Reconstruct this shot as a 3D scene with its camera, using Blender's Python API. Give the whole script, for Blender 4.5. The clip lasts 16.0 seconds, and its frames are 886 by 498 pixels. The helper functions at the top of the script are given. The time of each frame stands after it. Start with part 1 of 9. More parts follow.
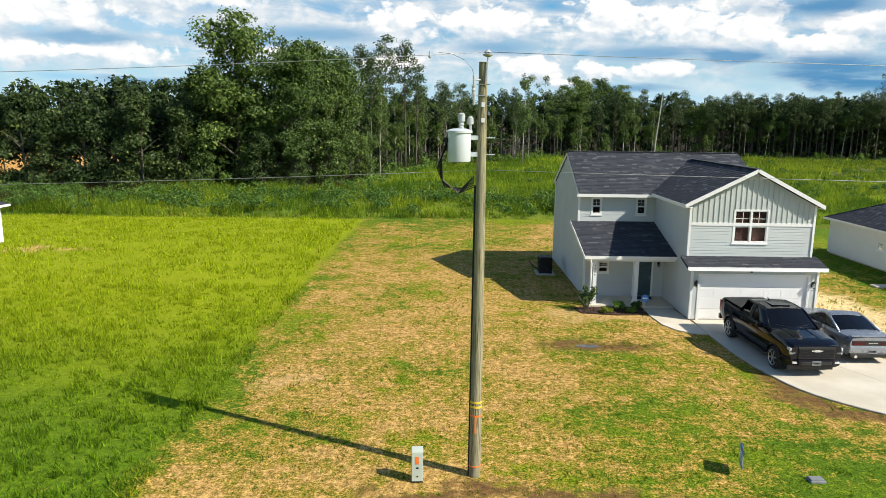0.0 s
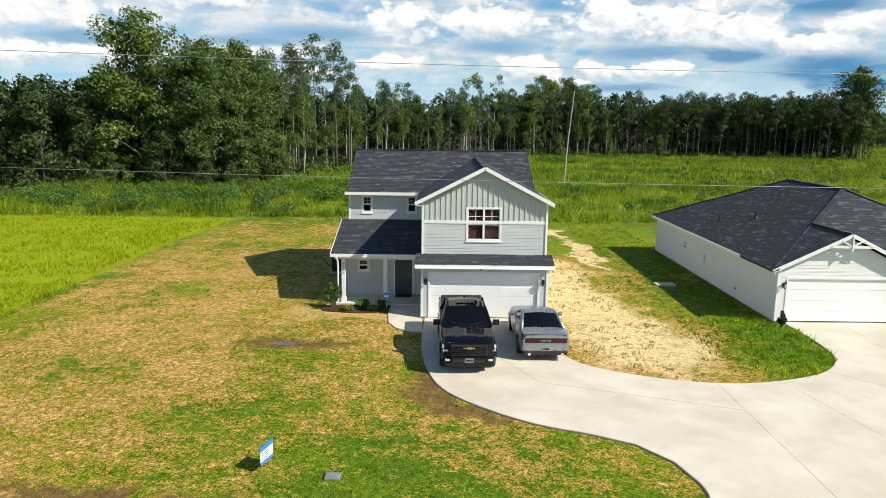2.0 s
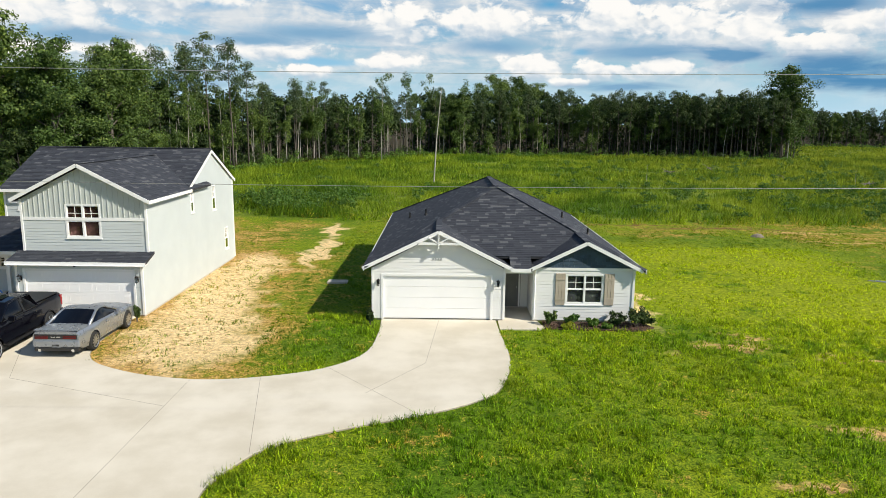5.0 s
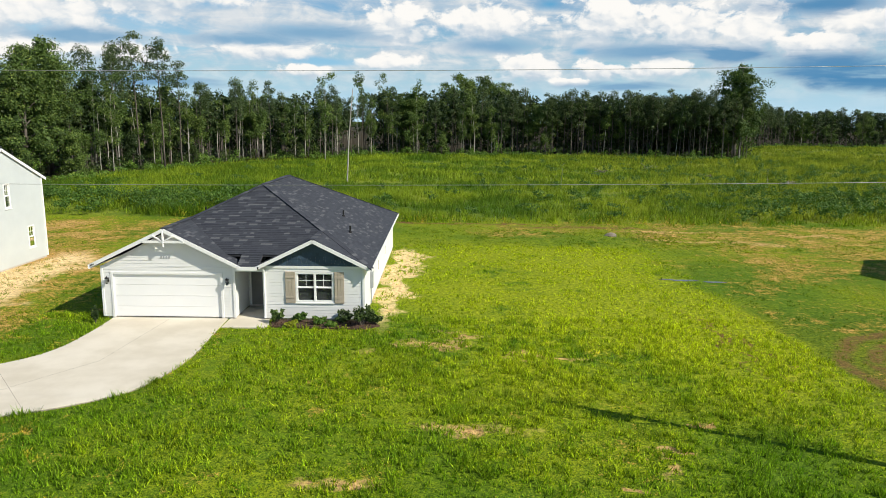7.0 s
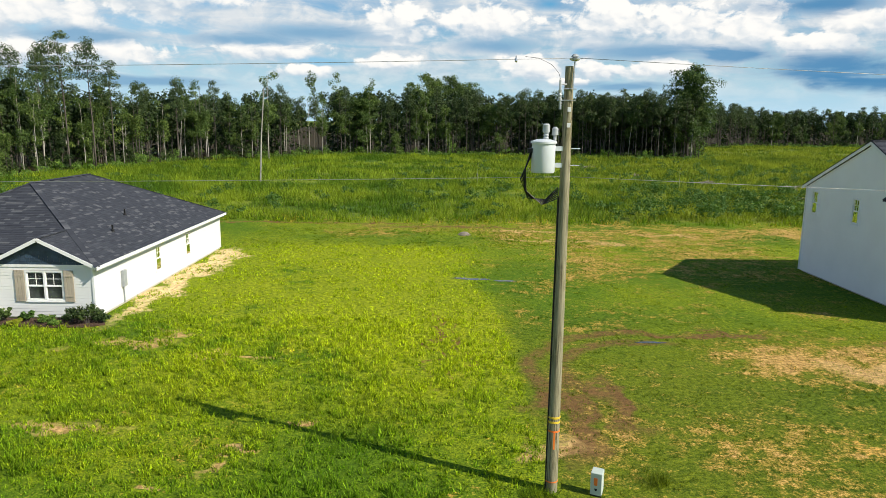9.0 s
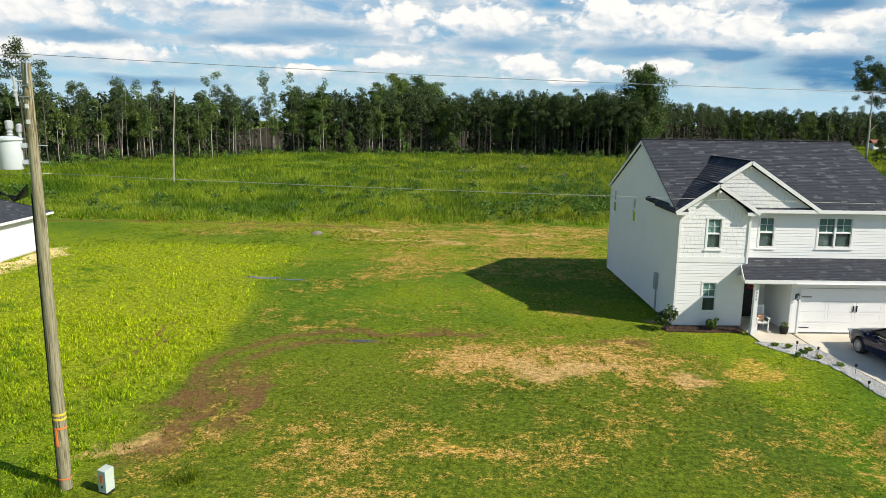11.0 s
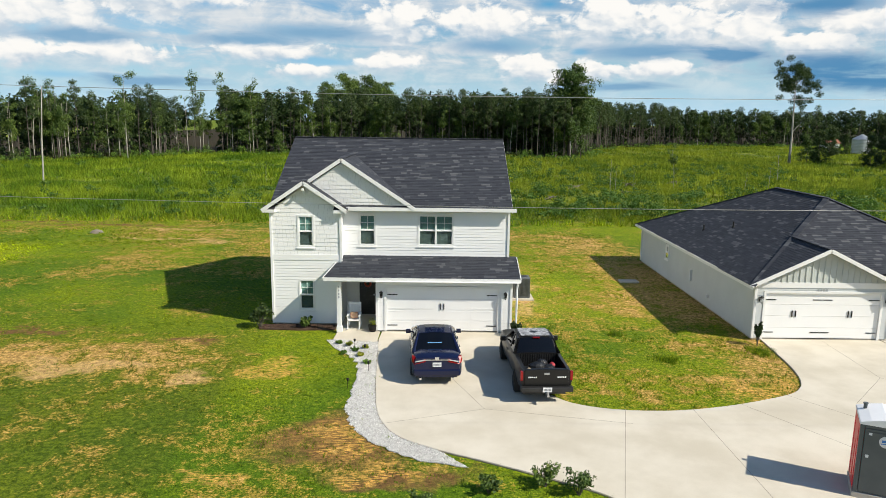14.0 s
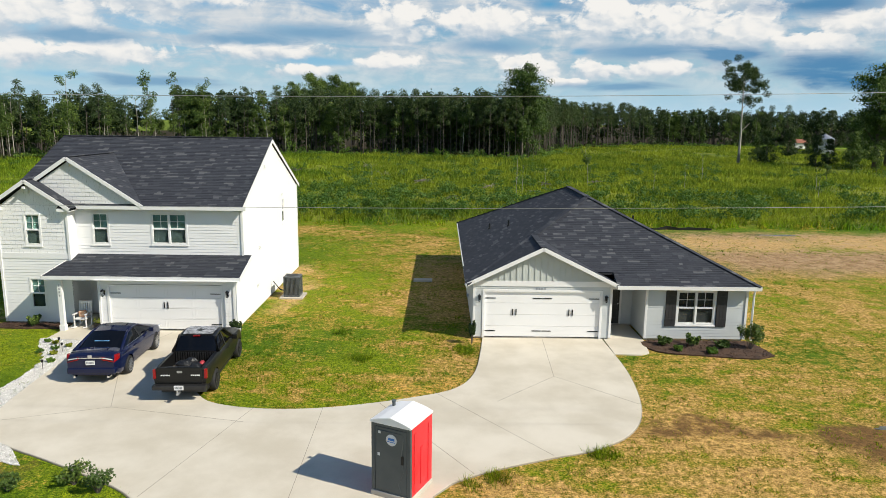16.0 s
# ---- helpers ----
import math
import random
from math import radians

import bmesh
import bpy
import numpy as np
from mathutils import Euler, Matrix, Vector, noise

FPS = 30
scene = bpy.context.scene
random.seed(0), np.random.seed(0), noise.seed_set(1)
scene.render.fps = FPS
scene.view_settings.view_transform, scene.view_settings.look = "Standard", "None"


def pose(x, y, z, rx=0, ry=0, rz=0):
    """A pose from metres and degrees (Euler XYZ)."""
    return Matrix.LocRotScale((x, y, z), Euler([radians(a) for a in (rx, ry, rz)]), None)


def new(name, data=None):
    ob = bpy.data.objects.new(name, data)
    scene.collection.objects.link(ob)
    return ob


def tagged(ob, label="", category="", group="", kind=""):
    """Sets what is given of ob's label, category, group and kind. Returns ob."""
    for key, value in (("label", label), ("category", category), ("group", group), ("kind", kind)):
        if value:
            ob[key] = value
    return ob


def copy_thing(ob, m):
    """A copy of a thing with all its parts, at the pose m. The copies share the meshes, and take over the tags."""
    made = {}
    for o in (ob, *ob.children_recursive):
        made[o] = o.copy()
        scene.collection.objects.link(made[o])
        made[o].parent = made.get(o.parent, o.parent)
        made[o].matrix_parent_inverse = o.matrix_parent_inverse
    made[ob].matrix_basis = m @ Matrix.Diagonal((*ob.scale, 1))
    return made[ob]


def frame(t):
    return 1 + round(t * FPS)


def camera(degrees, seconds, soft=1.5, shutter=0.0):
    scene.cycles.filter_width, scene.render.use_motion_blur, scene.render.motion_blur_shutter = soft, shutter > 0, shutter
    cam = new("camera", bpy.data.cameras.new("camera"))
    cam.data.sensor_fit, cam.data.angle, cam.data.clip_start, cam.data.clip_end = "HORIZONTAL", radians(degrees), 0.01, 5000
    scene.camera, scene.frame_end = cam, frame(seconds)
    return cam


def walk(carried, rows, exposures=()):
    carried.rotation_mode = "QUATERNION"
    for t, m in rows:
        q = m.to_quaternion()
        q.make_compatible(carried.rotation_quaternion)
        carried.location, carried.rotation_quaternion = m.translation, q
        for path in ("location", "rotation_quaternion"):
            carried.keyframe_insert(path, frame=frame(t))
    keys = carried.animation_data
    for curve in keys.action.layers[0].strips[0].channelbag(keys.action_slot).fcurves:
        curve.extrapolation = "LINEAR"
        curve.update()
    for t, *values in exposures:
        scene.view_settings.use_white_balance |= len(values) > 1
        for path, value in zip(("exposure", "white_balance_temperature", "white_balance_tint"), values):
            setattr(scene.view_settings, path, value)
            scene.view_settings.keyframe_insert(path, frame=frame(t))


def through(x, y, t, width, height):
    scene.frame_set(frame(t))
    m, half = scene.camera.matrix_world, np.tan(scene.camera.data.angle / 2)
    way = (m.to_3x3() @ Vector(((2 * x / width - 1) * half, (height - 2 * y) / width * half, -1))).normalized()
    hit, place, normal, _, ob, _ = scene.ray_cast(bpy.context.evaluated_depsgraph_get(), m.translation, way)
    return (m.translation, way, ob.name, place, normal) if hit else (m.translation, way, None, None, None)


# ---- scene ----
cam = camera(65.5, 16.0, soft=0.78)


def flight(t):
    """A level slide to the right past the houses, with a slight climb."""
    return pose(6.1 * t, 0, 8.8 + 0.037 * t, 79.55 - 0.13 * min(t, 6) / 6, -0.7, 0.08 - 0.19 * t / 16)


walk(cam, [(t, flight(t)) for t in (0, 1, 2, 3, 4, 5, 6, 7, 8, 9, 10, 11, 12, 13, 14, 15, 16)], exposures=((0, 0.54), (4, 0.40), (6.5, 0.35), (8.5, 0.41), (13, 0.40), (16, 0.24)))

# ---- light ----
SUN_WAY = Vector((-0.698, 0.334, -0.634))
SUN_ELEVATION, SUN_TURN = radians(39), radians(113)
sun = new("sun", bpy.data.lights.new("sun", "SUN"))
sun.data.energy, sun.data.angle, sun.data.color = 4.8, radians(0.55), (1.0, 0.93, 0.80)
sun.rotation_mode = "QUATERNION"
sun.rotation_quaternion = SUN_WAY.to_track_quat("-Z", "Y")


# ---- node helpers ----
class Nodes:
    """Short calls for building node trees."""

    def __init__(self, tree):
        self.tree = tree

    def add(self, kind, **inputs):
        node = self.tree.nodes.new(kind)
        for key, value in inputs.items():
            self.set(node, key.replace("_", " "), value)
        return node

    def set(self, node, key, value):
        socket = node.inputs[int(key)] if key.isdigit() else node.inputs[key]
        if isinstance(value, bpy.types.NodeSocket):
            self.tree.links.new(value, socket)
        else:
            socket.default_value = value

    def math(self, op, a, b=0.0, c=0.0, clamp=False):
        node = self.tree.nodes.new("ShaderNodeMath")
        node.operation, node.use_clamp = op, clamp
        for i, v in enumerate((a, b, c)):
            self.set(node, str(i), v)
        return node.outputs[0]

    def vec(self, op, a, b=(0, 0, 0)):
        node = self.tree.nodes.new("ShaderNodeVectorMath")
        node.operation = op
        self.set(node, "0", a), self.set(node, "1", b)
        return node.outputs[0]

    def mix(self, fac, a, b, how="MIX"):
        node = self.tree.nodes.new("ShaderNodeMix")
        node.data_type, node.blend_type = "RGBA", how
        for i, v in ((0, fac), (6, a), (7, b)):
            if isinstance(v, tuple) and len(v) == 3:
                v = (*v, 1)
            self.set(node, str(i), v)
        return node.outputs[2]

    def noise(self, where, scale, detail=4.0, rough=0.55, lump=0.0):
        node = self.add("ShaderNodeTexNoise", Vector=where, Scale=scale, Detail=detail, Roughness=rough, Distortion=lump)
        return node.outputs["Fac"]

    def ramp(self, fac, lo, hi, a=0.0, b=1.0, soft=True):
        node = self.tree.nodes.new("ShaderNodeMapRange")
        node.interpolation_type = "SMOOTHSTEP" if soft else "LINEAR"
        for i, v in enumerate((fac, lo, hi, a, b)):
            self.set(node, str(i), v)
        return node.outputs[0]


# ---- sky ----
world = bpy.data.worlds.new("world")
scene.world = world
world.use_nodes = True
world.node_tree.nodes.clear()
n = Nodes(world.node_tree)
sky = n.tree.nodes.new("ShaderNodeTexSky")
sky.sky_type, sky.sun_disc = "NISHITA", False
sky.sun_elevation, sky.sun_rotation, sky.ozone_density, sky.dust_density = SUN_ELEVATION, SUN_TURN, 2.0, 0.6
way = n.tree.nodes.new("ShaderNodeTexCoord").outputs["Generated"]
sep = n.add("ShaderNodeSeparateXYZ", Vector=way)
# a broken deck of bright cloud with pale blue gaps, which goes on all round
turn = n.math("MULTIPLY", n.math("ARCTAN2", sep.outputs[0], sep.outputs[1]), 57.2958)
bear = n.math("SUBTRACT", n.math("PINGPONG", n.math("ADD", turn, 36.0), 72.0), 36.0)
climb = n.math("MULTIPLY", n.math("ARCSINE", sep.outputs[2]), 57.2958)
sheet = n.add("ShaderNodeCombineXYZ", X=bear, Y=n.math("MULTIPLY", climb, 1.5)).outputs[0]
streak = n.add("ShaderNodeCombineXYZ", X=n.math("MULTIPLY", bear, 0.5), Y=n.math("MULTIPLY", climb, 2.4)).outputs[0]
rag = n.math("SUBTRACT", n.noise(sheet, 0.40, 9.0, 0.58, 0.5), 0.5)
thin = n.math("SUBTRACT", n.noise(streak, 0.34, 7.0, 0.56, 0.6), 0.5)
blue = n.mix(1.0, sky.outputs["Color"], (0.056, 0.078, 0.090, 1), "MULTIPLY")
haze = n.mix(n.ramp(climb, 7.0, 0.6), blue, (0.33, 0.52, 0.64))
opening = n.math("MULTIPLY", n.ramp(sep.outputs[2], 0.18, 0.45), 0.34)
cover = n.ramp(n.math("SUBTRACT", n.math("MULTIPLY_ADD", rag, 0.35, thin), opening), -0.30, 0.10)
veil = n.mix(n.ramp(n.math("MULTIPLY_ADD", thin, 0.6, rag), -0.16, 0.22), (0.38, 0.47, 0.55), (0.66, 0.66, 0.65))
col = n.mix(n.math("MULTIPLY", cover, n.ramp(climb, 1.5, 5.5, 0.22, 0.95)), haze, veil)
# heaps of cumulus: bearing, height, half width and half height in degrees
HEAPS = ((-30.5, 7.0, 7.5, 2.2), (-20.5, 8.8, 7.0, 1.5), (-14.0, 5.0, 5.2, 0.75), (-11.5, 3.6, 3.2, 0.6), (-24.5, 4.4, 4.0, 1.1), (-3.8, 7.2, 3.0, 1.9), (3.0, 7.3, 4.3, 1.6), (13.0, 7.4, 3.6, 1.9), (18.6, 6.9, 3.2, 2.1), (23.4, 6.6, 3.0, 2.0),
         (12.2, 3.9, 3.0, 0.8), (17.2, 4.0, 2.6, 0.75), (27.5, 5.6, 3.2, 0.9), (31.5, 6.8, 3.4, 1.1), (-30.0, 4.2, 4.0, 0.9), (7.0, 4.0, 2.8, 1.3), (-4.5, 4.3, 3.0, 0.7), (10.0, 3.0, 2.0, 0.4))
# flat blue-grey undersides, and small clear gaps of deep blue
BASES = ((-10.5, 6.6, 4.2, 0.45), (-15.0, 5.9, 3.4, 0.35), (4.4, 5.9, 2.6, 0.42), (15.4, 5.3, 3.6, 0.45), (22.3, 5.0, 2.2, 0.4), (27.5, 8.3, 3.4, 0.5), (29.5, 4.0, 5.0, 0.75), (31.5, 2.9, 3.4, 0.45), (13.6, 2.8, 3.0, 0.25), (-27.0, 5.6, 3.4, 0.4), (-22.0, 2.6, 4.0, 0.3))
GAPS = ((8.4, 9.0, 1.6, 0.55), (13.8, 9.6, 1.0, 0.4), (19.0, 9.5, 1.2, 0.4), (11.0, 5.4, 0.9, 0.35), (-10.0, 4.5, 5.0, 0.4), (-28.5, 2.9, 3.5, 0.35))


def puffs(scale, shift=(0.0, 0.0, 0.0)):
    cell = n.tree.nodes.new("ShaderNodeTexVoronoi")
    cell.feature, cell.voronoi_dimensions = "SMOOTH_F1", "2D"
    wobble = n.vec("MULTIPLY", n.add("ShaderNodeTexNoise", Vector=sheet, Scale=0.7, Detail=5.0, Roughness=0.6).outputs["Color"], (1.7, 1.7, 0))
    n.set(cell, "Vector", n.vec("ADD", n.vec("ADD", sheet, shift), wobble)), n.set(cell, "Scale", scale), n.set(cell, "Smoothness", 0.30)
    return n.math("SUBTRACT", 0.45, cell.outputs["Distance"])


def oval(a, e, w, h):
    dx, dy = n.math("MULTIPLY", n.math("SUBTRACT", bear, a), 1 / w), n.math("MULTIPLY", n.math("SUBTRACT", climb, e), 1 / h)
    return n.math("SQRT", n.math("ADD", n.math("MULTIPLY", dx, dx), n.math("MULTIPLY", dy, dy))), dy


heap = n.math("MULTIPLY_ADD", puffs(1.5), 0.35, puffs(0.60))
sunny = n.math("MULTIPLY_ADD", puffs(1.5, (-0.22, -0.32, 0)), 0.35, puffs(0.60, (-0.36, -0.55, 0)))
swing = n.math("MULTIPLY_ADD", rag, 1.7, n.math("MULTIPLY", heap, 0.6))
relief_light = n.math("MULTIPLY", n.math("SUBTRACT", heap, sunny), 0.75)
for a, e, w, h in GAPS:
    far, dy = oval(a, e, w, h)
    col = n.mix(n.ramp(n.math("ADD", n.math("SUBTRACT", 1.0, far), n.math("MULTIPLY", thin, 2.2)), -0.2, 0.9), col, n.mix(n.ramp(climb, 3.0, 8.5), (0.26, 0.47, 0.62), (0.085, 0.30, 0.50)))
for a, e, w, h in HEAPS:
    far, dy = oval(a, e, 1.15 * w, 1.25 * h)
    near = n.math("ADD", n.math("SUBTRACT", 0.92, far), swing)
    mask = n.ramp(near, 0.0, n.ramp(dy, -0.7, 0.5, 0.95, 0.30))
    top = n.math("ADD", n.math("MULTIPLY_ADD", rag, 1.1, dy), relief_light)
    tone = n.mix(n.ramp(top, -1.0, 0.55), (0.33, 0.43, 0.53), (0.77, 0.755, 0.725))
    col = n.mix(mask, col, tone)
for a, e, w, h in BASES:
    far, dy = oval(a, e, 1.3 * w, 1.5 * h)
    mask = n.ramp(n.math("ADD", n.math("SUBTRACT", 1.2, far), n.math("MULTIPLY_ADD", thin, 2.4, n.math("MULTIPLY", rag, 0.9))), -0.15, 0.95)
    col = n.mix(n.math("MULTIPLY", mask, 0.94), col, n.mix(n.ramp(bear, 10.0, 30.0), (0.17, 0.32, 0.47), (0.060, 0.20, 0.37)))
both = n.mix(n.ramp(climb, 2.4, 0.0), col, (0.38, 0.55, 0.65))
back = n.add("ShaderNodeBackground", Color=both, Strength=1.0)
n.tree.links.new(back.outputs[0], n.add("ShaderNodeOutputWorld").inputs["Surface"])


# ---- materials ----
def blank(name):
    m = bpy.data.materials.new(name)
    m.use_nodes = True
    m.node_tree.nodes.clear()
    k = Nodes(m.node_tree)
    shader = k.add("ShaderNodeBsdfPrincipled")
    k.tree.links.new(shader.outputs[0], k.add("ShaderNodeOutputMaterial").inputs["Surface"])
    return m, k, shader


def relief(k, shader, height, strength, distance):
    bump = k.add("ShaderNodeBump", Height=height, Strength=strength, Distance=distance)
    k.set(shader, "Normal", bump.outputs[0])


def surface(name, a, b, scale=3.0, fine=40.0, rough=0.6, metal=0.0, bump=0.15, deep=0.004, coat=0.0, spec=0.5, each=0.0):
    """A material that wanders between two colours at two scales, with a fine relief. each: how far single pieces differ."""
    m, k, shader = blank(name)
    where = k.tree.nodes.new("ShaderNodeTexCoord").outputs["Object"]
    wide, grain = k.noise(where, scale, 5.0), k.noise(where, fine, 3.0)
    fac = k.math("ADD", k.math("MULTIPLY", k.ramp(wide, 0.3, 0.7), 0.7), k.math("MULTIPLY", grain, 0.3))
    col = k.mix(fac, a, b)
    if each:
        one = k.tree.nodes.new("ShaderNodeNewGeometry").outputs["Random Per Island"]
        col = k.mix(1.0, col, k.mix(one, (1 - each,) * 3, (1 + each,) * 3), "MULTIPLY")
    k.set(shader, "Base Color", col)
    k.set(shader, "Roughness", k.math("ADD", rough - 0.06, k.math("MULTIPLY", grain, 0.12)))
    k.set(shader, "Metallic", metal), k.set(shader, "Coat Weight", coat), k.set(shader, "Specular IOR Level", spec)
    if bump:
        relief(k, shader, grain, bump, deep)
    return m


def plain_glass(name, tint, rough=0.0):
    m, k, shader = blank(name)
    k.set(shader, "Base Color", (*tint, 1)), k.set(shader, "Roughness", rough), k.set(shader, "Transmission Weight", 1.0), k.set(shader, "IOR", 1.17)
    return m


M = {
    "siding_grey": surface("siding_grey", (0.470, 0.503, 0.503), (0.520, 0.554, 0.546), 0.8, 30, 0.55, bump=0.1),
    "siding_white": surface("siding_white", (0.687, 0.687, 0.669), (0.730, 0.730, 0.712), 0.8, 30, 0.5, bump=0.1),
    "siding_pale": surface("siding_pale", (0.775, 0.775, 0.765), (0.82, 0.82, 0.81), 0.8, 30, 0.52, bump=0.1),
    "siding_mist": surface("siding_mist", (0.499, 0.525, 0.525), (0.559, 0.585, 0.585), 0.8, 30, 0.52, bump=0.1),
    "batten_grey": surface("batten_grey", (0.435, 0.465, 0.445), (0.494, 0.524, 0.494), 0.9, 30, 0.6, bump=0.1),
    "navy": surface("navy", (0.022, 0.045, 0.075), (0.035, 0.065, 0.10), 2.0, 30, 0.6, each=0.25),
    "trim": surface("trim", (0.74, 0.74, 0.725), (0.79, 0.79, 0.775), 1.2, 40, 0.45, bump=0.05),
    "door_white": surface("door_white", (0.80, 0.80, 0.79), (0.84, 0.84, 0.83), 0.7, 50, 0.4, bump=0.05),
    "door_teal": surface("door_teal", (0.025, 0.06, 0.075), (0.035, 0.08, 0.095), 2, 50, 0.4, bump=0.05),
    "door_black": surface("door_black", (0.015, 0.015, 0.016), (0.025, 0.025, 0.026), 2, 50, 0.4, bump=0.05),
    "door_grey": surface("door_grey", (0.13, 0.13, 0.13), (0.17, 0.17, 0.165), 2, 50, 0.4, bump=0.05),
    "iron": surface("iron", (0.012, 0.012, 0.013), (0.025, 0.024, 0.023), 9, 60, 0.45, 0.6, 0.1),
    "concrete": surface("concrete", (0.50, 0.445, 0.345), (0.67, 0.615, 0.51), 0.5, 22, 0.85, bump=0.25, deep=0.003),
    "foundation": surface("foundation", (0.42, 0.38, 0.32), (0.52, 0.47, 0.40), 1.2, 30, 0.9, bump=0.2),
    "inside": surface("inside", (0.085, 0.082, 0.078), (0.12, 0.115, 0.11), 1.2, 30, 0.9, bump=0.0),
    "curtain": surface("curtain", (0.018, 0.004, 0.004), (0.050, 0.010, 0.008), 12, 40, 0.9, bump=0.1),
    "blind": surface("blind", (0.11, 0.22, 0.205), (0.15, 0.28, 0.26), 2, 30, 0.7, bump=0.0),
    "screen": surface("screen", (0.030, 0.055, 0.054), (0.050, 0.080, 0.078), 2, 200, 0.8, bump=0.0),
    "dark_room": surface("dark_room", (0.012, 0.016, 0.017), (0.030, 0.036, 0.037), 1.5, 20, 0.8, bump=0.0),
    "shutter_tan": surface("shutter_tan", (0.36, 0.31, 0.24), (0.43, 0.37, 0.29), 2, 40, 0.6),
    "shutter_black": surface("shutter_black", (0.02, 0.02, 0.022), (0.035, 0.034, 0.036), 2, 40, 0.55),
    "pane": plain_glass("pane", (0.92, 0.96, 0.95)),
    "lamp_glass": plain_glass("lamp_glass", (0.95, 0.95, 0.92), 0.15),
    "mulch": surface("mulch", (0.035, 0.018, 0.011), (0.10, 0.055, 0.032), 3, 25, 0.95, bump=0.9, deep=0.03),
    "steel": surface("steel", (0.45, 0.46, 0.47), (0.58, 0.59, 0.60), 4, 60, 0.4, 0.8, 0.1),
    "grey_paint": surface("grey_paint", (0.55, 0.59, 0.61), (0.62, 0.66, 0.68), 1.5, 40, 0.35, 0.0, 0.05),
    "meter_grey": surface("meter_grey", (0.27, 0.29, 0.30), (0.36, 0.38, 0.39), 3, 40, 0.5),
    "box_green": surface("box_green", (0.42, 0.48, 0.42), (0.50, 0.56, 0.50), 3, 40, 0.5),
    "orange": surface("orange", (0.75, 0.16, 0.02), (0.85, 0.22, 0.03), 5, 40, 0.6, bump=0.0),
    "yellow": surface("yellow", (0.72, 0.48, 0.03), (0.80, 0.55, 0.05), 5, 40, 0.6, bump=0.0),
    "wire": surface("wire", (0.30, 0.30, 0.29), (0.42, 0.42, 0.41), 5, 40, 0.5, 0.6, 0.0),
    "rubber": surface("rubber", (0.012, 0.012, 0.012), (0.022, 0.022, 0.021), 6, 60, 0.85, bump=0.2),
    "bark": surface("bark", (0.05, 0.042, 0.034), (0.14, 0.12, 0.10), 1.2, 9, 0.95, bump=0.5, deep=0.02),
    "bark_pale": surface("bark_pale", (0.26, 0.24, 0.20), (0.46, 0.43, 0.38), 0.8, 6, 0.9, bump=0.3, deep=0.02),
    "gravel_white": surface("gravel_white", (0.44, 0.43, 0.41), (0.66, 0.65, 0.62), 6, 40, 0.85, each=0.3),
    "gravel_bed": surface("gravel_bed", (0.38, 0.37, 0.35), (0.58, 0.57, 0.54), 9, 45, 0.9, bump=0.6, deep=0.02),
    "wet_gravel": surface("wet_gravel", (0.045, 0.05, 0.055), (0.17, 0.17, 0.17), 5, 22, 0.45, bump=0.6, deep=0.02),
    "dead_wood": surface("dead_wood", (0.16, 0.13, 0.10), (0.30, 0.26, 0.21), 2, 20, 0.9),
}


def shingle_material():
    m, k, shader = blank("shingle")
    where = k.tree.nodes.new("ShaderNodeTexCoord").outputs["Object"]
    one = k.tree.nodes.new("ShaderNodeNewGeometry").outputs["Random Per Island"]
    grit = k.noise(where, 90, 2.0)
    stain = k.noise(where, 0.6, 4.0)
    dark = k.mix(k.ramp(one, 0.05, 0.75, soft=False), (0.017, 0.021, 0.032), (0.032, 0.037, 0.049))
    col = k.mix(k.ramp(one, 0.80, 1.0), dark, (0.105, 0.11, 0.118))
    col = k.mix(k.math("MULTIPLY", grit, 0.35), col, (0.10, 0.10, 0.105))
    col = k.mix(k.math("MULTIPLY", stain, 0.2), col, (0.03, 0.033, 0.042))
    k.set(shader, "Base Color", col), k.set(shader, "Roughness", 0.88), k.set(shader, "Specular IOR Level", 0.3)
    relief(k, shader, grit, 0.5, 0.004)
    return m


M["shingle"] = shingle_material()


def leaf_material(name, a, b, c, through=0.25):
    """Leaves: each clump between two greens, some towards the third, with light coming through."""
    m, k, shader = blank(name)
    one = k.tree.nodes.new("ShaderNodeNewGeometry").outputs["Random Per Island"]
    who = k.tree.nodes.new("ShaderNodeObjectInfo").outputs["Random"]
    col = k.mix(one, a, b)
    col = k.mix(k.ramp(one, 0.86, 1.0), col, c)
    col = k.mix(1.0, col, k.mix(who, (0.72, 0.78, 0.75), (1.25, 1.18, 1.05)), "MULTIPLY")
    k.set(shader, "Base Color", col), k.set(shader, "Roughness", 0.6), k.set(shader, "Specular IOR Level", 0.25)
    glow = k.add("ShaderNodeBsdfTranslucent", Color=k.mix(1.0, col, (1.1, 1.3, 0.6), "MULTIPLY"))
    blend = k.add("ShaderNodeMixShader", Fac=through)
    k.tree.links.new(shader.outputs[0], blend.inputs[1]), k.tree.links.new(glow.outputs[0], blend.inputs[2])
    out = [x for x in k.tree.nodes if x.type == "OUTPUT_MATERIAL"][0]
    k.tree.links.new(blend.outputs[0], out.inputs["Surface"])
    return m


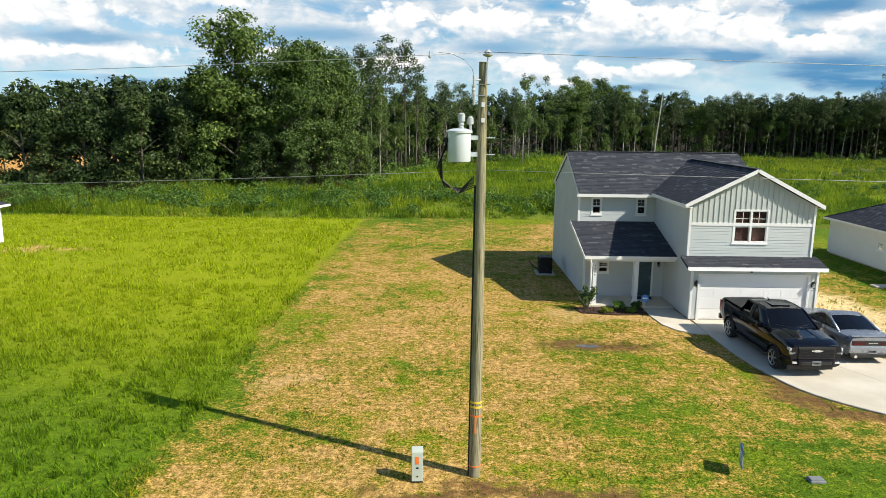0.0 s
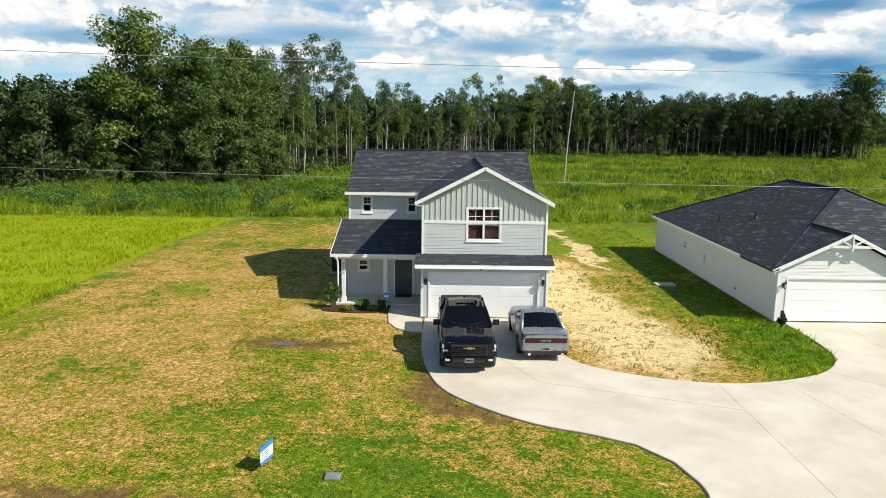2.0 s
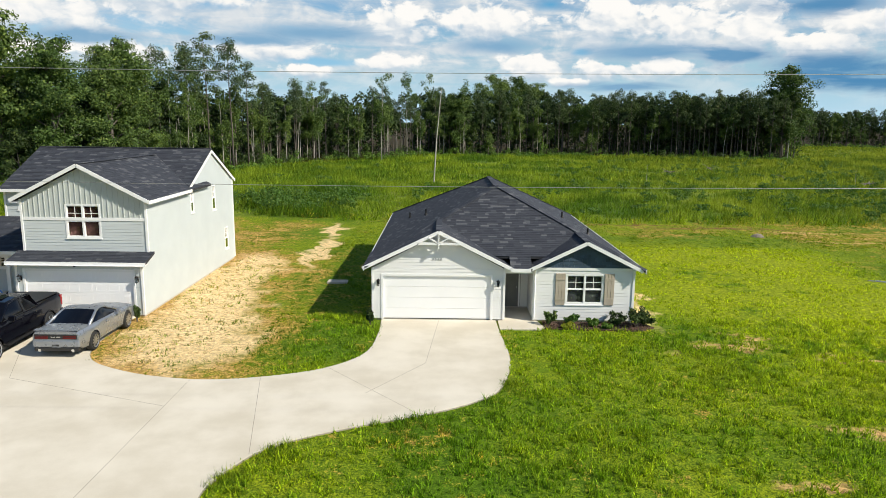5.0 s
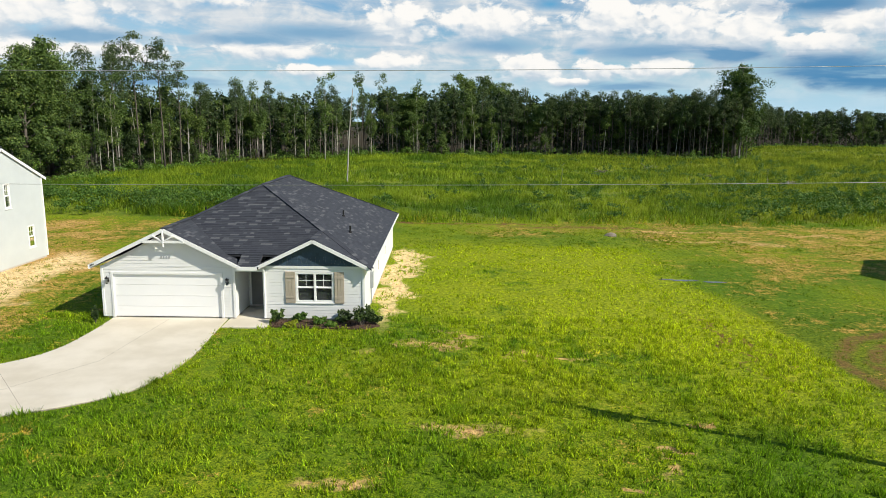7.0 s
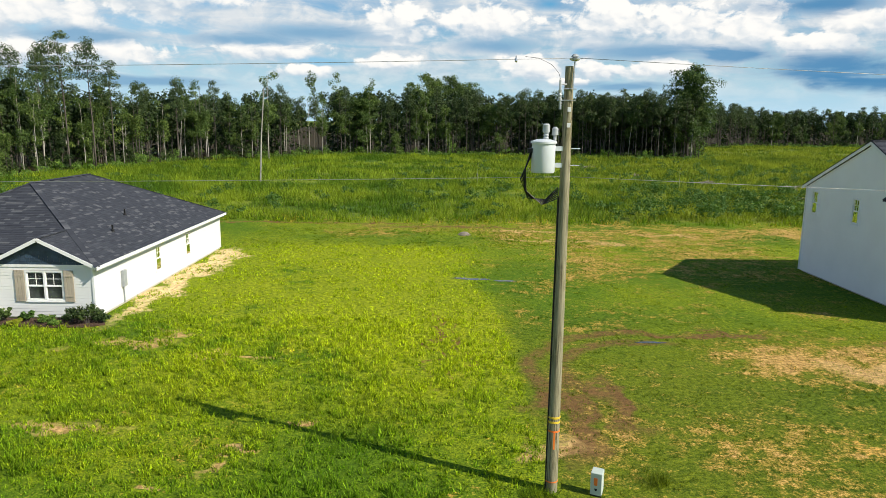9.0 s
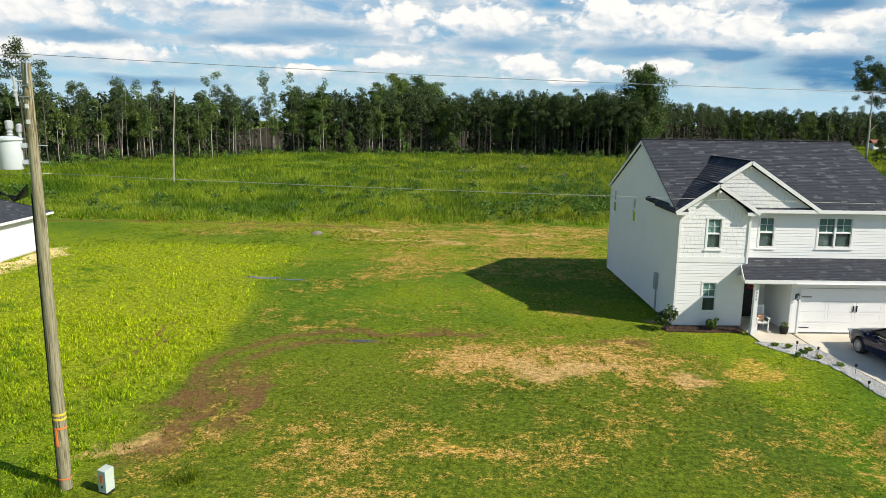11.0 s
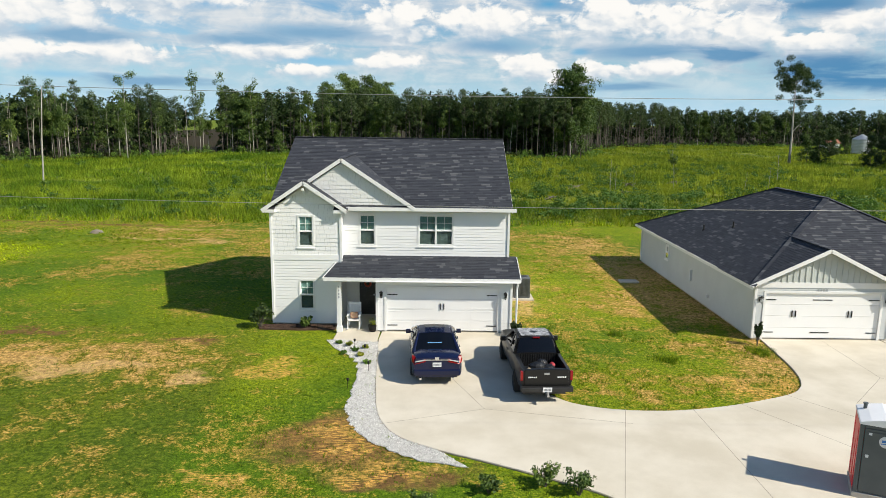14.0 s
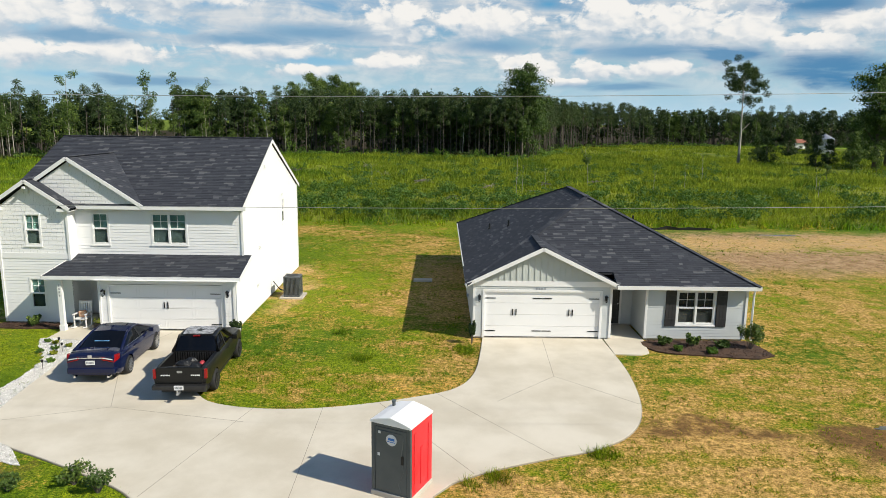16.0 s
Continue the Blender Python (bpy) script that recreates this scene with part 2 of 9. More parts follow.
M["leaf"] = leaf_material("leaf", (0.042, 0.078, 0.017), (0.120, 0.182, 0.040), (0.25, 0.31, 0.070), 0.18)
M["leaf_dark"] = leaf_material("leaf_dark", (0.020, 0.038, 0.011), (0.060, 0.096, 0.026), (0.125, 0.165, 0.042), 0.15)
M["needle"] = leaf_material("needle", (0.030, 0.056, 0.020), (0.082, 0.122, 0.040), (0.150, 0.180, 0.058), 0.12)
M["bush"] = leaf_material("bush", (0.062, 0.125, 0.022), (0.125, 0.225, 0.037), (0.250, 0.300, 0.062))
M["yellow_leaf"] = leaf_material("yellow_leaf", (0.16, 0.20, 0.02), (0.28, 0.30, 0.03), (0.35, 0.33, 0.04))


# ---- mesh helpers ----
class Geo:
    """Collects points and faces of one mesh."""

    def __init__(self):
        self.v, self.f = [], []

    def face(self, *pts):
        i = len(self.v)
        self.v += [tuple(p) for p in pts]
        self.f.append(tuple(range(i, i + len(pts))))
        return self

    def box(self, x0, x1, y0, y1, z0, z1):
        i = len(self.v)
        self.v += [(x, y, z) for z in (z0, z1) for y in (y0, y1) for x in (x0, x1)]
        self.f += [tuple(i + j for j in q) for q in ((0, 2, 3, 1), (4, 5, 7, 6), (0, 1, 5, 4), (2, 6, 7, 3), (0, 4, 6, 2), (1, 3, 7, 5))]
        return self

    def slab(self, top, down):
        """A plate: the outline top (in order, seen from outside anticlockwise) and the same moved by down."""
        top, down = [Vector(p) for p in top], Vector(down)
        i, k = len(self.v), len(top)
        self.v += [tuple(p) for p in top] + [tuple(p + down) for p in top]
        self.f += [tuple(range(i, i + k)), tuple(range(i + 2 * k - 1, i + k - 1, -1))]
        self.f += [(i + j, i + k + j, i + k + (j + 1) % k, i + (j + 1) % k) for j in range(k)]
        return self

    def beam(self, a, b, wide, high, up=(0, 0, 1)):
        """A bar of a rectangular section from a to b."""
        a, b = Vector(a), Vector(b)
        d = (b - a).normalized()
        s = d.cross(Vector(up)).normalized() * wide / 2
        t = s.cross(d).normalized() * high / 2
        ends = [[p + q for q in (-s - t, s - t, s + t, -s + t)] for p in (a, b)]
        i = len(self.v)
        self.v += [tuple(p) for e in ends for p in e]
        self.f += [(i, i + 1, i + 2, i + 3), (i + 7, i + 6, i + 5, i + 4)] + [(i + j, i + 4 + j, i + 4 + (j + 1) % 4, i + (j + 1) % 4) for j in range(4)]
        return self

    def tube(self, pts, radii, sides=8, caps=True):
        pts = [Vector(p) for p in pts]
        if not isinstance(radii, (list, tuple)):
            radii = [radii] * len(pts)
        rings = []
        for j, p in enumerate(pts):
            d = (pts[min(j + 1, len(pts) - 1)] - pts[max(j - 1, 0)]).normalized()
            s = d.cross(Vector((0.31, 0.93, 0.18)) if abs(d.z) > 0.8 else Vector((0, 0, 1))).normalized()
            t = d.cross(s)
            rings.append(len(self.v))
            self.v += [tuple(p + radii[j] * (math.cos(a) * s + math.sin(a) * t)) for a in (2 * math.pi * q / sides for q in range(sides))]
        for a, b in zip(rings, rings[1:]):
            self.f += [(a + q, a + (q + 1) % sides, b + (q + 1) % sides, b + q) for q in range(sides)]
        if caps:
            self.f += [tuple(rings[0] + q for q in reversed(range(sides))), tuple(rings[-1] + q for q in range(sides))]
        return self

    def turned(self, base, profile, sides=16, axis=(0, 0, 1)):
        """A turned body: (radius, height) pairs along the axis from base."""
        d = Vector(axis).normalized()
        return self.tube([Vector(base) + d * h for _, h in profile], [r for r, _ in profile], sides)

    def join(self, other):
        i = len(self.v)
        self.v += other.v
        self.f += [tuple(i + j for j in q) for q in other.f]
        return self

    def mesh(self, name):
        me = bpy.data.meshes.new(name)
        me.from_pydata(self.v, [], self.f)
        me.update()
        return me


def part(name, geo, material, parent=None, label="", smooth=False, bevel=0.0):
    """One mesh object, under its thing or part where there is one."""
    me = geo.mesh(name) if isinstance(geo, Geo) else geo
    if bevel:
        bm = bmesh.new()
        bm.from_mesh(me)
        bmesh.ops.remove_doubles(bm, verts=bm.verts, dist=1e-4)
        sharp = [e for e in bm.edges if len(e.link_faces) == 2 and e.calc_face_angle() > 0.5]
        bmesh.ops.bevel(bm, geom=sharp, offset=bevel, segments=2, affect="EDGES", profile=0.5)
        bmesh.ops.recalc_face_normals(bm, faces=bm.faces)
        bm.to_mesh(me)
        bm.free()
    if material is not None:
        me.materials.append(material)
    if smooth:
        me.shade_smooth()
        if smooth != True:
            me.set_sharp_from_angle(angle=radians(smooth))
    ob = new(name, me)
    if parent is not None:
        ob.parent = parent
    if label:
        ob["label"] = label
    return ob


def thing(name, place, label, category, group="", kind="", turn=0.0):
    ob = tagged(new(name), label, category, group, kind)
    ob.empty_display_size = 0.3
    ob.matrix_basis = pose(*place, 0, 0, turn)
    return ob


def array_mesh(name, verts, faces_of):
    """A mesh from numpy rows of points, with faces_of corners to each face, one after the other."""
    verts = np.asarray(verts, np.float32).reshape(-1, 3)
    me = bpy.data.meshes.new(name)
    count = len(verts) // faces_of
    me.vertices.add(len(verts)), me.loops.add(len(verts)), me.polygons.add(count)
    me.vertices.foreach_set("co", verts.ravel())
    me.loops.foreach_set("vertex_index", np.arange(len(verts), dtype=np.int32))
    me.polygons.foreach_set("loop_start", np.arange(0, len(verts), faces_of, dtype=np.int32))
    me.update()
    me.validate()
    return me


# ---- ground ----
def smooth_line(pts, steps=6, closed=True):
    """A soft curve through points of the plan."""
    pts, out = [Vector((*p, 0)) for p in pts], []
    k = len(pts)
    for i in range(k if closed else k - 1):
        a, b, c, d = (pts[(i + j) % k] if closed else pts[min(max(i + j, 0), k - 1)] for j in (-1, 0, 1, 2))
        if (c - b).length < 1.3 or (b.y > 28.2 and c.y > 28.2) or b.y < 12 and c.y < 12:
            out.append(b)
            continue
        for s in (j / steps for j in range(steps)):
            out.append(0.5 * (2 * b + (c - a) * s + (2 * a - 5 * b + 4 * c - d) * s * s + (3 * b - a - 3 * c + d) * s**3))
    return [(p.x, p.y) for p in out]


DRIVE_A = smooth_line([(11.45, 30.38), (11.4, 28.6), (11.45, 25.9), (11.73, 23.7), (12.3, 21.9), (13.45, 20.5), (15.0, 19.3), (16.6, 18.6), (17.7, 18.0),
                       (18.45, 17.0), (18.75, 15.9), (18.6, 14.6), (17.6, 11), (15, 6), (31, 6), (26.2, 11), (24.8, 14.6), (24.95, 16.3), (25.4, 17.25), (26.4, 18.2),
                       (28.1, 19.15), (30.0, 20.0), (31.7, 21.1), (32.6, 22.3), (33.15, 25.0), (33.05, 28.4), (33.0, 30.33), (27.8, 30.33), (27.85, 28.4), (27.6, 25.8),
                       (26.5, 24.15), (24.8, 23.2), (22.65, 22.7), (20.9, 22.85), (19.2, 23.4), (17.5, 24.5), (16.75, 26.2), (16.6, 28.6), (16.6, 30.38)])
DRIVE_B = smooth_line([(82.85, 29.48), (82.8, 28.4), (83.0, 25.4), (83.2, 22.7), (83.5, 20.6), (84.15, 19.25), (85.3, 18.4), (86.5, 17.8), (88.1, 16.95),
                       (89.9, 15.8), (91.0, 14.0), (91.5, 11), (91.5, 6), (99.0, 6), (97.6, 11), (97.2, 14.8), (97.5, 16.0), (98.0, 16.65), (99.25, 17.4), (100.9, 18.1), (102.3, 18.65), (103.6, 19.8),
                       (104.4, 21.7), (104.8, 24.9), (104.75, 28.4), (104.75, 28.98), (99.5, 28.98), (99.45, 28.4), (99.0, 24.9), (98.2, 23.15), (96.65, 22.25), (94.5, 21.5),
                       (92.6, 21.2), (90.75, 21.4), (89.5, 22.15), (88.75, 24.0), (88.6, 28.4), (88.6, 29.48)])


def inside(poly, x, y):
    """Which of the points lie within an outline of the plan."""
    hit = np.zeros(len(x), bool)
    for (ax, ay), (bx, by) in zip(poly, poly[1:] + poly[:1]):
        if ay != by:
            hit ^= ((ay > y) != (by > y)) & (x < (bx - ax) * (y - ay) / (by - ay) + ax)
    return hit


def ellipse_mask(k, place, cx, cy, rx, ry, soft=0.25):
    d = k.vec("MULTIPLY", k.vec("SUBTRACT", place, (cx, cy, 0)), (1 / rx, 1 / ry, 0))
    size = k.tree.nodes.new("ShaderNodeVectorMath")
    size.operation = "LENGTH"
    k.set(size, "0", d)
    return k.ramp(size.outputs["Value"], 1 + soft, 1 - soft)


def box_mask(k, xyz, x0, x1, y0, y1, soft=2.4):
    a = k.ramp(xyz.outputs[0], x0 - soft, x0 + soft)
    b = k.ramp(xyz.outputs[0], x1 + soft, x1 - soft)
    c = k.ramp(xyz.outputs[1], y0 - soft, y0 + soft)
    d = k.ramp(xyz.outputs[1], y1 + soft, y1 - soft)
    return k.math("MULTIPLY", k.math("MULTIPLY", a, b), k.math("MULTIPLY", c, d))


DRY = ((-7.0, 19.5, 12, 63, 0.35), (3.5, 18.6, 11, 20.5, -0.12), (4.5, 17.5, 11, 26.5, -0.12), (-7, 6, 47, 63, -0.14), (12, 40, 49, 63, -0.10), (16.5, 24.0, 22, 46, 0.24), (25.6, 33, 24, 47, 0.02), (33.5, 57.6, 9, 63, -0.12), (44, 92, 55, 63, 0.24), (57.5, 68, 15, 40, 0.02), (60, 84, 12, 21, 0.08),
       (66, 77.5, 22.8, 27.6, 0.34), (62, 78, 40, 55, 0.18), (88.8, 98.6, 20, 60, 0.13), (94.5, 98.4, 32, 60, 0.22), (97.5, 140, 9, 50, 0.28), (97, 116, 9, 21, 0.12))
SAND = ((18.6, 38, 1.9, 7.0), (19.6, 31.5, 2.1, 5.0), (20.3, 27.0, 2.5, 3.2), (22.1, 47, 0.7, 6.0), (21.4, 57.5, 0.7, 4.0), (40.0, 39, 0.8, 8.5), (40.5, 43.5, 1.1, 4.0))
SPOTS = ((43.6, 19.2, 1.2, 0.55), (46.6, 25.4, 1.6, 0.3), (47.6, 16.0, 0.5, 0.25), (40.0, 15.9, 1.1, 0.35), (43.5, 28.6, 1.0, 0.4), (58.2, 18.6, 0.8, 0.7), (42.0, 27.0, 1.8, 0.7), (49.3, 17.6, 0.5, 0.3), (51.0, 19.4, 0.5, 0.3), (63.5, 59.3, 5, 0.7), (63.5, 53.5, 4, 0.5), (-4.9, 22.3, 1.3, 0.5), (68.3, 52.6, 1.6, 0.5), (74.2, 57.6, 2.4, 0.5), (72.0, 24.9, 2.2, 0.6), (76.2, 24.1, 0.8, 0.6), (-27, 46, 3, 1.2), (88.9, 42, 1.2, 2.0), (89.6, 36.5, 1.0, 3.2), (8.2, 31.0, 2.6, 0.7), (79, 31.3, 1.6, 0.7), (121, 55, 6.5, 4.0), (136, 56, 9.0, 4.5), (107, 44, 1.6, 0.6))
STRAW = ((79.0, 25.0, 1.2, 0.8), (82.7, 18.9, 1.4, 0.8), (84.3, 17.5, 1.3, 0.4), (78.8, 16.7, 0.9, 0.4), (67.9, 18.1, 0.8, 0.3), (97.2, 23.6, 1.6, 0.7))
SOIL = ((82.6, 18.9, 2.1, 1.4), (85.0, 17.2, 1.8, 0.6), (75.2, 27.7, 1.3, 0.5), (111.6, 19.0, 2.6, 1.5), (111.0, 19.2, 1.8, 1.0), (106, 19.8, 2.5, 0.8), (6.1, 26.3, 2.2, 1.0), (12.0, 21.8, 0.9, 2.2), (12.8, 20.2, 1.4, 0.7), (66, 29.0, 3.6, 0.5), (59.0, 20.5, 0.7, 3.2), (2.5, 15.0, 4, 0.5), (56, 61.5, 7, 0.6), (40, 63.2, 14, 0.4), (54.55, 28.0, 0.13, 4.6), (55.6, 27.0, 0.12, 3.6), (60.6, 21.4, 0.5, 2.4))
TRACK = (63.2, 24.2)


def lawn_colour(k, lush=0.0, bare_too=True):
    """The colour of the grass and soil at a place: lush, yellowing, dry and bare. lush: how much greener."""
    place = k.tree.nodes.new("ShaderNodeNewGeometry").outputs["Position"]
    shift = k.add("ShaderNodeTexNoise", Vector=place, Scale=0.45, Detail=4.0, Roughness=0.6).outputs["Color"]
    bent = k.vec("ADD", place, k.vec("MULTIPLY", k.vec("SUBTRACT", shift, (0.5, 0.5, 0.5)), (5.0, 5.0, 0)))
    xyz = k.add("ShaderNodeSeparateXYZ", Vector=bent)
    edge = k.add("ShaderNodeSeparateXYZ", Vector=k.vec("ADD", place, k.vec("MULTIPLY", k.vec("SUBTRACT", shift, (0.5, 0.5, 0.5)), (1.6, 1.6, 0))))
    dry = -0.31 - lush
    for x0, x1, y0, y1, much in DRY:
        dry = k.math("MULTIPLY_ADD", box_mask(k, xyz, x0, x1, y0, y1), much, dry)
    patch = k.noise(place, 0.24, 8.0, 0.62)
    small = k.noise(place, 1.3, 8.0, 0.66)
    clump = k.noise(place, 5.5, 6.0, 0.70)
    speck = k.noise(place, 15.0, 4.0, 0.65)
    level = dry
    for tex, much in ((patch, 1.25), (small, 1.35), (clump, 0.95), (speck, 0.75)):
        level = k.math("MULTIPLY_ADD", k.math("SUBTRACT", tex, 0.5), much, level)
    hue = k.noise(place, 0.09, 5.0, 0.6)
    green = k.mix(k.ramp(k.math("ADD", hue, k.math("MULTIPLY", k.math("SUBTRACT", clump, 0.5), 0.35)), 0.36, 0.60), (0.082, 0.160, 0.009), (0.235, 0.292, 0.011))
    green = k.mix(k.ramp(small, 0.42, 0.68), green, (0.125, 0.212, 0.010))
    tan = k.mix(k.ramp(k.math("MULTIPLY_ADD", speck, 0.5, k.math("MULTIPLY", clump, 0.5)), 0.36, 0.64), (0.27, 0.155, 0.045), (0.56, 0.38, 0.15))
    green = k.mix(k.ramp(speck, 0.58, 0.36), green, (0.045, 0.098, 0.006))
    olive = k.mix(k.ramp(speck, 0.38, 0.62), (0.17, 0.138, 0.022), (0.38, 0.285, 0.052))
    mid = k.mix(k.ramp(level, -0.22, -0.02), green, olive)
    col = k.mix(k.ramp(level, -0.04, 0.20), mid, tan)
    # the unmown meadow, lime green further off
    lime = k.mix(k.ramp(k.math("ADD", xyz.outputs[1], k.math("MULTIPLY", hue, 16.0)), 22.0, 44.0), (0.085, 0.165, 0.008), (0.255, 0.310, 0.008))
    lime = k.mix(k.ramp(clump, 0.45, 0.72), lime, (0.13, 0.20, 0.008))
    col = k.mix(k.math("MULTIPLY", box_mask(k, edge, -400, -7.6, -20, 64.5, 0.5), k.ramp(small, 0.80, 0.60)), col, lime)
    # the close-mown lawn east of it is a duller green
    col = k.mix(k.math("MULTIPLY", box_mask(k, edge, 57.8, 78, 8, 44, 0.6), k.math("MULTIPLY", k.ramp(level, 0.02, -0.12), k.ramp(xyz.outputs[1], 36.0, 22.0, 0.05, 0.58))), col, k.mix(k.ramp(clump, 0.36, 0.62), (0.045, 0.075, 0.008), (0.095, 0.120, 0.014)))
    # the lot left long between the houses
    col = k.mix(k.math("MULTIPLY", k.math("MULTIPLY", box_mask(k, xyz, 42.0, 75, 21.5, 52.0, 3.6), k.ramp(edge.outputs[0], k.ramp(xyz.outputs[1], 36.0, 48.0, 58.2, 60.5), k.ramp(xyz.outputs[1], 30.0, 44.0, 57.4, 54.5))), k.math("MULTIPLY", k.ramp(k.math("ADD", hue, k.math("MULTIPLY", k.math("SUBTRACT", small, 0.5), 0.9)), 0.24, 0.52), 0.86)), col, k.mix(k.ramp(clump, 0.36, 0.62), (0.150, 0.210, 0.008), (0.285, 0.330, 0.014)))
    # the rough field behind the lots, and bare ground beside the last house
    field = k.mix(k.ramp(k.math("MULTIPLY_ADD", k.math("SUBTRACT", small, 0.5), 0.35, hue), 0.38, 0.62), (0.060, 0.115, 0.013), (0.180, 0.232, 0.026))
    scrub = k.mix(k.ramp(k.math("ADD", small, hue), 0.80, 1.15), (0.055, 0.100, 0.016), (0.190, 0.220, 0.030))
    field = k.mix(k.ramp(k.math("MULTIPLY_ADD", hue, 60.0, xyz.outputs[0]), 70.0, 135.0), field, scrub)
    col = k.mix(k.ramp(xyz.outputs[1], 64.5, 67.0), col, field)
    bare = k.mix(k.ramp(small, 0.3, 0.7), (0.24, 0.15, 0.08), (0.42, 0.30, 0.19))
    col = k.mix(k.math("MULTIPLY", box_mask(k, xyz, 116.5, 190, 43, 61.5), k.ramp(level, -0.55, -0.25)), col, bare)
    col = k.mix(box_mask(k, xyz, -190, -64, 104, 190), col, (0.50, 0.29, 0.10))
    col = k.mix(box_mask(k, xyz, 215, 420, 285, 420), col, (0.17, 0.28, 0.03))
    # leaf litter under the trees
    west = k.math("MULTIPLY", k.ramp(k.math("MULTIPLY_ADD", xyz.outputs[0], -1.6, xyz.outputs[1]), 134.0, 139.0), k.math("MULTIPLY", k.ramp(xyz.outputs[0], 36.0, 30.0), k.ramp(xyz.outputs[0], -68.0, -60.0)))
    corner = box_mask(k, xyz, -60, -12, 88, 190, 2.0)
    middle = box_mask(k, xyz, -100, 122, 186, 1500, 3.0)
    east = k.math("MULTIPLY", k.ramp(k.math("MULTIPLY_ADD", xyz.outputs[0], -1.18, xyz.outputs[1]), 72.0, 78.0), box_mask(k, xyz, 118, 190, 180, 1500))
    litter = k.math("MAXIMUM", k.math("MAXIMUM", west, corner), k.math("MAXIMUM", middle, k.math("MAXIMUM", east, box_mask(k, xyz, 180, 900, 297, 1500))))
    col = k.mix(litter, col, k.mix(small, (0.020, 0.016, 0.010), (0.050, 0.042, 0.022)))
    sand = k.mix(k.ramp(k.math("MULTIPLY_ADD", clump, 0.6, k.math("MULTIPLY", small, 0.4)), 0.34, 0.64), (0.52, 0.35, 0.155), (0.80, 0.66, 0.43))
    dun = k.mix(k.ramp(k.math("MULTIPLY_ADD", clump, 0.6, k.math("MULTIPLY", small, 0.4)), 0.34, 0.64), (0.36, 0.22, 0.085), (0.60, 0.43, 0.21))
    for cx, cy, rx, ry in SPOTS if bare_too else ():
        col = k.mix(k.math("MULTIPLY", ellipse_mask(k, bent, cx, cy, rx, ry, 0.4), k.ramp(k.math("MULTIPLY_ADD", clump, 0.7, small), 1.04, 0.80)), col, dun)
    for cx, cy, rx, ry in SAND if bare_too else ():
        col = k.mix(k.math("MULTIPLY", ellipse_mask(k, bent, cx, cy, rx, ry, 0.3), k.ramp(k.math("MULTIPLY_ADD", clump, 0.7, small), 1.10, 0.84)), col, sand)
    soil = k.mix(small, (0.095, 0.058, 0.026), (0.23, 0.135, 0.055))
    for cx, cy, rx, ry in SOIL if bare_too else ():
        col = k.mix(k.math("MULTIPLY", ellipse_mask(k, bent, cx, cy, rx, ry, 0.45), k.ramp(small, 0.72, 0.45)), col, soil)
    if bare_too:
        gap = k.tree.nodes.new("ShaderNodeVectorMath")
        gap.operation = "LENGTH"
        k.set(gap, "0", k.vec("MULTIPLY", k.vec("SUBTRACT", k.vec("ADD", place, k.vec("MULTIPLY", k.vec("SUBTRACT", shift, (0.5, 0.5, 0.5)), (1.2, 1.2, 0))), (*TRACK, 0)), (1, 1, 0)))
        for radius in (3.7, 4.9):
            near = k.ramp(k.math("ABSOLUTE", k.math("SUBTRACT", gap.outputs["Value"], radius)), 0.55, 0.12)
            arc = k.math("MULTIPLY", box_mask(k, edge, 55, 64.6, 21.5, 31, 0.9), k.ramp(small, 0.66, 0.46))
            col = k.mix(k.math("MULTIPLY", k.math("MULTIPLY", near, arc), 0.85), col, soil)
    wisp = k.noise(k.vec("MULTIPLY", place, (1.6, 7.0, 1.0)), 2.2, 5.0, 0.65)
    for cx, cy, rx, ry in STRAW if bare_too else ():
        col = k.mix(k.math("MULTIPLY", ellipse_mask(k, bent, cx, cy, rx, ry, 0.35), k.ramp(wisp, 0.44, 0.60)), col, (0.62, 0.37, 0.10))
    # tufts, with the shade between them painted into the colour
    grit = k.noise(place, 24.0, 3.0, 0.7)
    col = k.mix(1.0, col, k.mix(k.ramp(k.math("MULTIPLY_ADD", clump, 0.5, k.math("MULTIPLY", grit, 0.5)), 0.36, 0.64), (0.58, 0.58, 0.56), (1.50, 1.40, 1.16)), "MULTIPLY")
    return col, small, clump


def ground_material():
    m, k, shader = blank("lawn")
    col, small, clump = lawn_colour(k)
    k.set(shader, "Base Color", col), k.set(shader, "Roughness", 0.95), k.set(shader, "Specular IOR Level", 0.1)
    relief(k, shader, k.math("ADD", clump, k.math("MULTIPLY", small, 0.6)), 0.8, 0.07)
    return m


def blade_material(name, bright, through=0.3, lush=0.0):
    m, k, shader = blank(name)
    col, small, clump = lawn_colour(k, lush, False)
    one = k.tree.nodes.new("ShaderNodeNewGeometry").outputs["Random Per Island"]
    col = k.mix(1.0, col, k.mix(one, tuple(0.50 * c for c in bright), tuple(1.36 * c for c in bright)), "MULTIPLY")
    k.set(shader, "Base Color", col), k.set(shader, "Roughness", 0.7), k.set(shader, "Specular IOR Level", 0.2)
    glow = k.add("ShaderNodeBsdfTranslucent", Color=col)
    blend = k.add("ShaderNodeMixShader", Fac=through)
    k.tree.links.new(shader.outputs[0], blend.inputs[1]), k.tree.links.new(glow.outputs[0], blend.inputs[2])
    out = [x for x in k.tree.nodes if x.type == "OUTPUT_MATERIAL"][0]
    k.tree.links.new(blend.outputs[0], out.inputs["Surface"])
    return m


